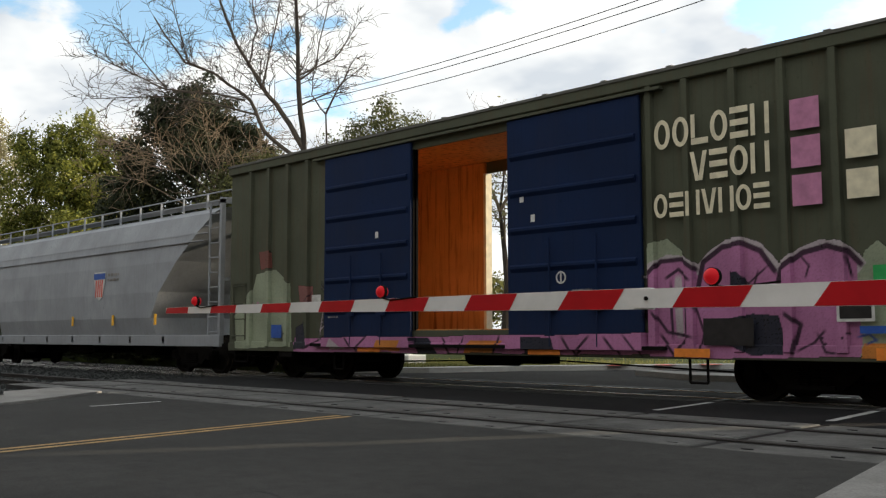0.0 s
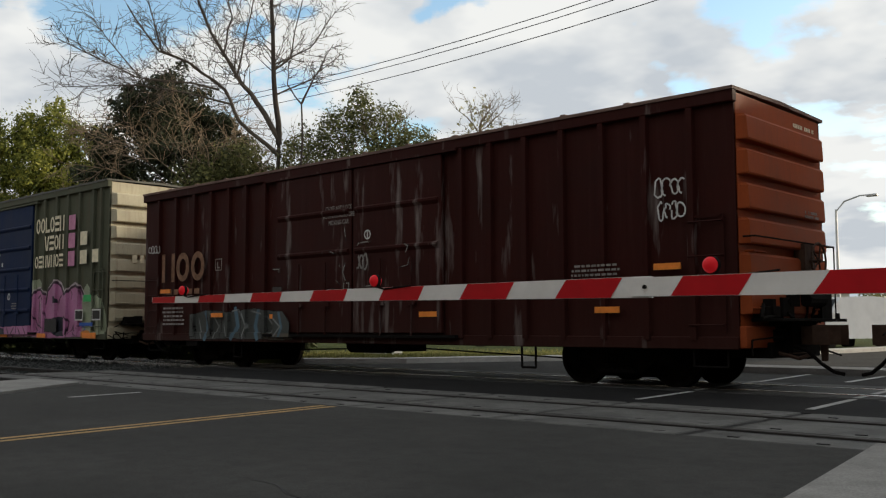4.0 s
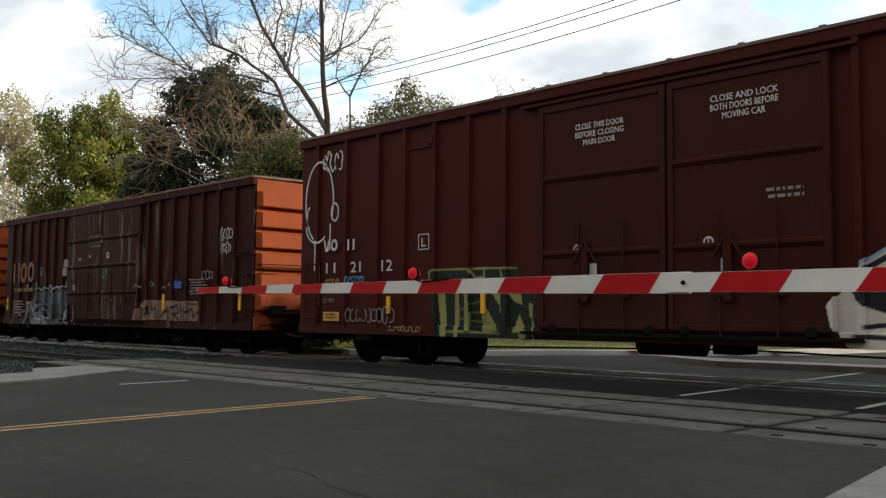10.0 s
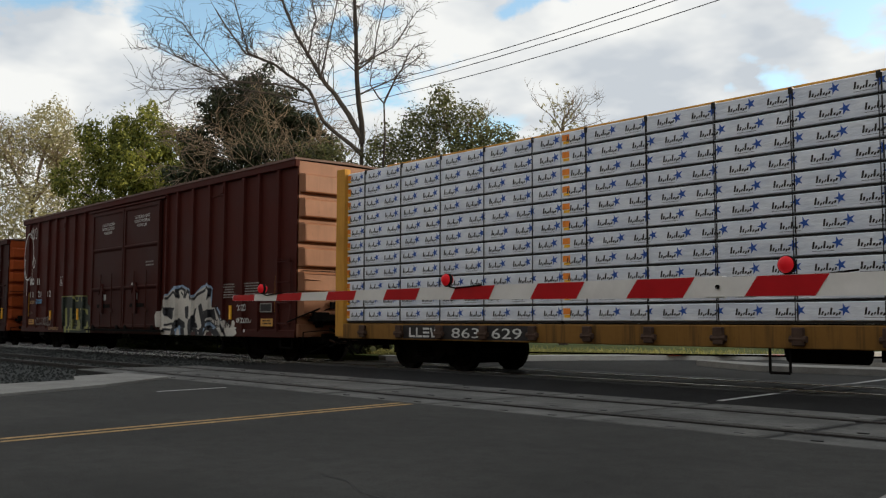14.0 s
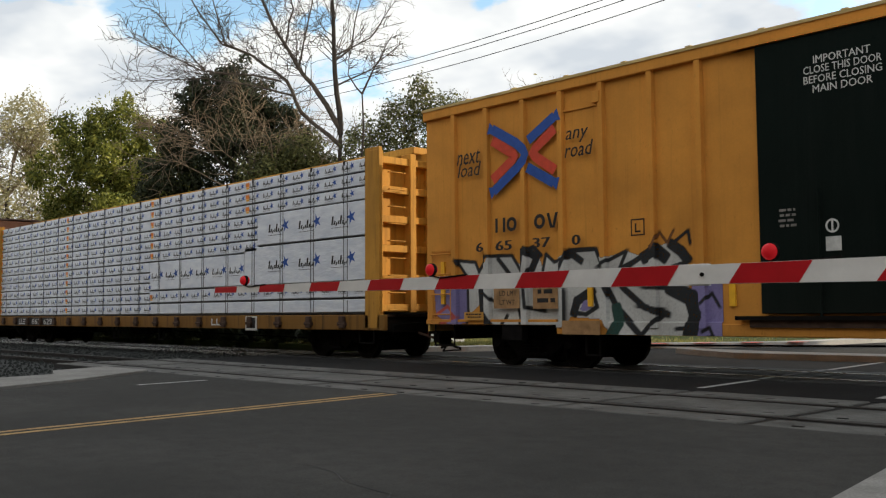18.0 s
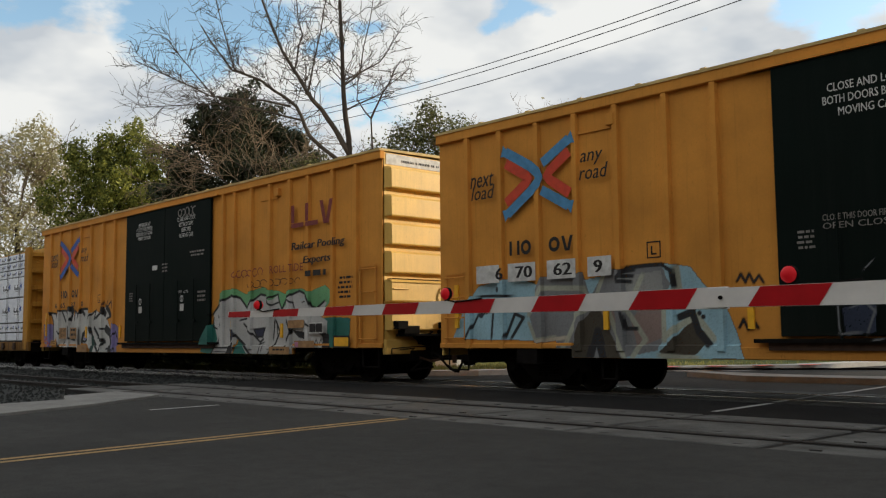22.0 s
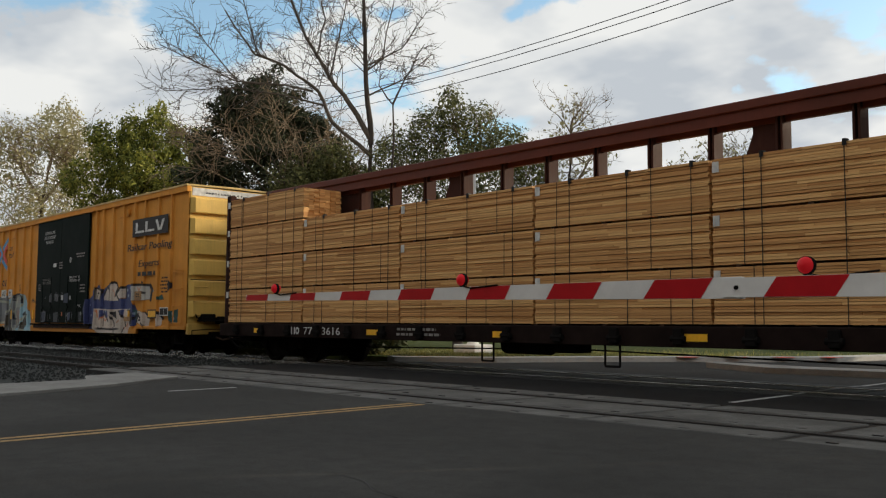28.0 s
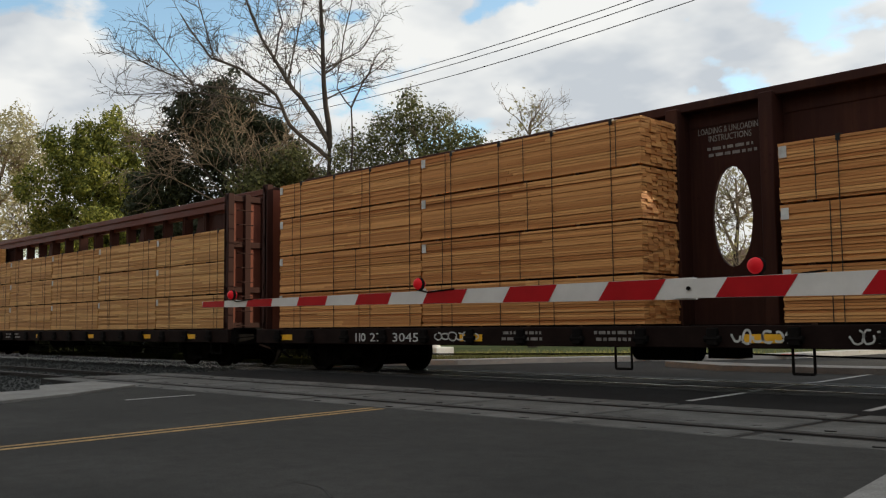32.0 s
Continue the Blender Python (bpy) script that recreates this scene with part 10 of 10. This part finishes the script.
def far_things():
    alu = plain("dull_aluminium", (0.55, 0.55, 0.54), 0.45, 0.6, 0.2, 4)
    m = thing("signal_mast", "silver crossing signal mast on a white base", "signal mast")
    m.location = (-22.0, 20.6, 0.05)
    part("pole", Geo().tube((0, 0, 0.3), (0, 0, 5.9), 0.08, 0.07, 12).tube((0, 0, 5.9), (0, 0, 6.0), 0.16, 0.14, 12), alu, m)
    part("base", Geo().chamfer(-0.5, 0.5, -0.4, 0.4, 0.0, 0.34, 0.03).tube((0, 0, 0.34), (0, 0, 0.62), 0.2, 0.11, 12), plain("white_base", (0.75, 0.74, 0.70), 0.6, 0, 0.1, 3), m, "white-painted base")
    # parked van, looking this way
    white = plain("van_white", (0.62, 0.63, 0.64), 0.3, 0, 0.08, 2)
    glass = plain("dark_glass", (0.02, 0.025, 0.03), 0.1, 0, 0.1, 2)
    v = thing("delivery_van", "white delivery van standing on the far road", "van")
    v.matrix_basis = pose(*place(69.3, 42.0), 0, 0, 0, 69.3 - 90 + 180)
    part("body", Geo().prism([(-2.4, 0.45), (-2.4, 2.05), (-0.9, 2.15), (0.9, 2.1), (1.55, 1.25), (2.35, 1.05), (2.4, 0.45)], -0.95, 0.95, "x"), white, v)
    part("windscreen", Geo().add([(-0.8, 0.98, 2.02), (0.8, 0.98, 2.02), (0.86, 1.53, 1.30), (-0.86, 1.53, 1.30)], [(0, 1, 2, 3)]), glass, v)
    part("bumper", Geo().chamfer(-0.98, 0.98, 2.3, 2.5, 0.4, 0.65, 0.04), BLACK, v)
    part("grille", Geo().box(-0.5, 0.5, 2.38, 2.43, 0.7, 0.9), BLACK, v)
    for s in (-1, 1):
        part("headlight", Geo().chamfer(s * 0.75 - 0.17, s * 0.75 + 0.17, 2.33, 2.42, 0.72, 0.92, 0.03), CREAM_INK, v, "clear headlight")
        part("mirror", Geo().chamfer(s * 1.08 - 0.09, s * 1.08 + 0.09, 1.2, 1.3, 1.2, 1.45, 0.02), BLACK, v)
        for y in (-1.5, 1.55):
            part("wheel", Geo().lathe([(0.0, -0.1), (0.2, -0.1), (0.34, -0.09), (0.34, 0.09), (0.2, 0.1), (0, 0.1)], (s * 0.86, y, 0.34), "x", 18), BLACK, v)
    # low shop beyond the road
    wall = plain("pale_render", (0.62, 0.58, 0.50), 0.8, 0, 0.15, 1)
    tile = plain("brown_shingle", (0.16, 0.10, 0.065), 0.85, 0, 0.3, 3)
    h = thing("shop_building", "low pale shop with a brown hipped roof", "building")
    h.matrix_basis = pose(*place(63.0, 58.0), 0, 0, 0, -27)
    part("wall", Geo().box(-6, 6, -4, 4, 0, 3.3), wall, h)
    part("roof", Geo().add([(-6.5, -4.5, 3.3), (6.5, -4.5, 3.3), (6.5, 4.5, 3.3), (-6.5, 4.5, 3.3), (-3, 0, 5.6), (3, 0, 5.6)], [(0, 1, 5, 4), (2, 3, 4, 5), (1, 2, 5), (3, 0, 4), (0, 3, 2, 1)]), tile, h)
    for x in (-4.2, -1.4, 1.4, 4.2):
        w = part("window", Geo().box(x - 0.8, x + 0.8, -4.06, -4.0, 0.9, 2.5), glass, h)
        part("frame", Geo().box(x - 0.9, x + 0.9, -4.10, -4.04, 2.5, 2.6).box(x - 0.9, x + 0.9, -4.10, -4.04, 0.8, 0.9).box(x - 0.03, x + 0.03, -4.10, -4.05, 0.9, 2.5), WHITE_INK, w)
    leafy_tree("garden_bush", 62.6, 47.0, [(0, 0, 2.6, 1.3, 1.7), (0.8, 0, 1.7, 1.3, 1.4), (-0.8, 0, 1.8, 1.2, 1.4)], 6000, 0.07, PALE_LEAF, "sunlit yellowish bush before the shop", 61, 4.0, "bush", 2)
    leafy_tree("garden_bush", 71.5, 52.0, [(0, 0, 2.2, 1.3, 1.3), (0.9, 0, 1.5, 1.3, 1.2)], 3000, 0.08, OLIVE_LEAF, "olive bush by the far road", 62, 3.0, "bush", 2)
    # cars standing far down the road
    for k, (a, r, col) in enumerate(((52.5, 60, (0.5, 0.5, 0.5)), (54.6, 62, (0.4, 0.02, 0.02)), (57.2, 60, (0.62, 0.62, 0.6)), (60.0, 61, (0.03, 0.03, 0.035)))):
        c = thing("parked_car", ("silver", "red", "white", "black")[k] + " saloon car parked far down the road", "car", "far parked cars")
        c.matrix_basis = pose(*place(a, r), 0, 0, 0, 20)
        m = plain("car_lacquer", col, 0.3, 0, 0.08, 2)
        part("body", Geo().prism([(-2.2, 0.3), (-2.2, 0.85), (-1.3, 0.95), (-0.8, 1.42), (0.6, 1.42), (1.25, 0.95), (2.15, 0.8), (2.2, 0.3)], -0.88, 0.88, "y"), m, c)
        part("side_window", Geo().prism([(-1.15, 0.96), (-0.72, 1.36), (0.52, 1.36), (1.05, 0.96)], -0.9, -0.87, "y"), glass, c)
        for x in (-1.4, 1.4):
            for s in (-1, 1):
                part("wheel", Geo().lathe([(0.0, -0.1), (0.31, -0.1), (0.31, 0.1), (0, 0.1)], (x, s * 0.8, 0.31), "y", 16), BLACK, c)
    p = thing("street_lamp", "slim grey street lamp with a curved arm", "street lamp")
    x, y = place(69.4, 48.0)
    p.location = (x, y, 0)
    part("pole", Geo().tube((0, 0, 0), (0, 0, 6.4), 0.09, 0.05, 10), alu, p)
    part("arm", Geo().path([(0, 0, 6.3), (0.4, 0, 6.75), (1.1, 0, 6.95), (1.5, 0, 6.95)], 0.035, 6), alu, p)
    part("lamp_head", Geo().chamfer(1.4, 1.9, -0.12, 0.12, 6.86, 6.98, 0.03), alu, p)


def hedge_and_street():
    rng = random.Random(77)
    x = -100.0
    # hedge added, tall enough that its shadow darkens the ground under the cars
    while x < -22.9:
        w = rng.uniform(1.3, 2.2)
        h = thing("hedge_shrub", "dark evergreen shrub beside the tracks, added to shade the ground", "shrub", "hedge beyond the tracks")
        h.location = (x, 17.9 + rng.uniform(-0.2, 0.2), -0.1)
        lob = [(0, 0, 0.9, w * 0.75, 1.0), (w * 0.3, 0.2, 1.3, w * 0.5, 0.8)]
        part("foliage", crown_of(rng, lob, 1700, 0.14), DARK_LEAF, h)
        part("stem", Geo().tube((0, 0, 0), (0, 0, 0.9), 0.06, 0.03, 6), BARK, h)
        x += w
    # unseen plain walls added behind the camera to hold back sky light
    stucco = ground_paint("brown_stucco", (0.10, 0.085, 0.07), (0.15, 0.13, 0.105), 0.4, 0.3)
    solid("wall_south", Geo().box(-70, 40, -13.0, -12.4, -0.15, 13.0), stucco, "unseen brown stucco wall added across the street to limit sky light", "wall", kind="structure")
    solid("wall_east", Geo().box(24.0, 24.6, -12.4, 3.0, -0.15, 13.0), stucco, "unseen brown stucco wall added at the street corner to limit sky light", "wall", kind="structure")


# ---------------------------------------------------------------- motion of the train
def motions():
    rows = list(enumerate(GONE))
    for ob, x0 in ROLLING:
        walk(ob, [(t, pose(x0 - s, TRACK_Y, 0)) for t, s in rows])
    n = 320
    spin = []
    for k in range(n + 1):
        t = 32.0 * k / n
        i = min(int(t), 31)
        s = GONE[i] + (GONE[i + 1] - GONE[i]) * (t - i)
        spin.append((t, -math.degrees(s / WHEEL_R)))
    for w in WHEELS:
        x, y, z = w.location
        walk(w, [(t, pose(x, y, z, 0, a, 0)) for t, a in spin])


ground()
road_marks()
trees()
street_trees()
wires()
far_things()
hedge_and_street()
grass()
gate()
hopper()
golden_car()
kcs_cars()
aok_car()
wrapped_load()
yellow_cars()
timber_loads()
ballast()
track(9.28, "near railway track set in concrete panels, empty")
track(TRACK_Y, "far railway track under the train, set in concrete panels")
motions()
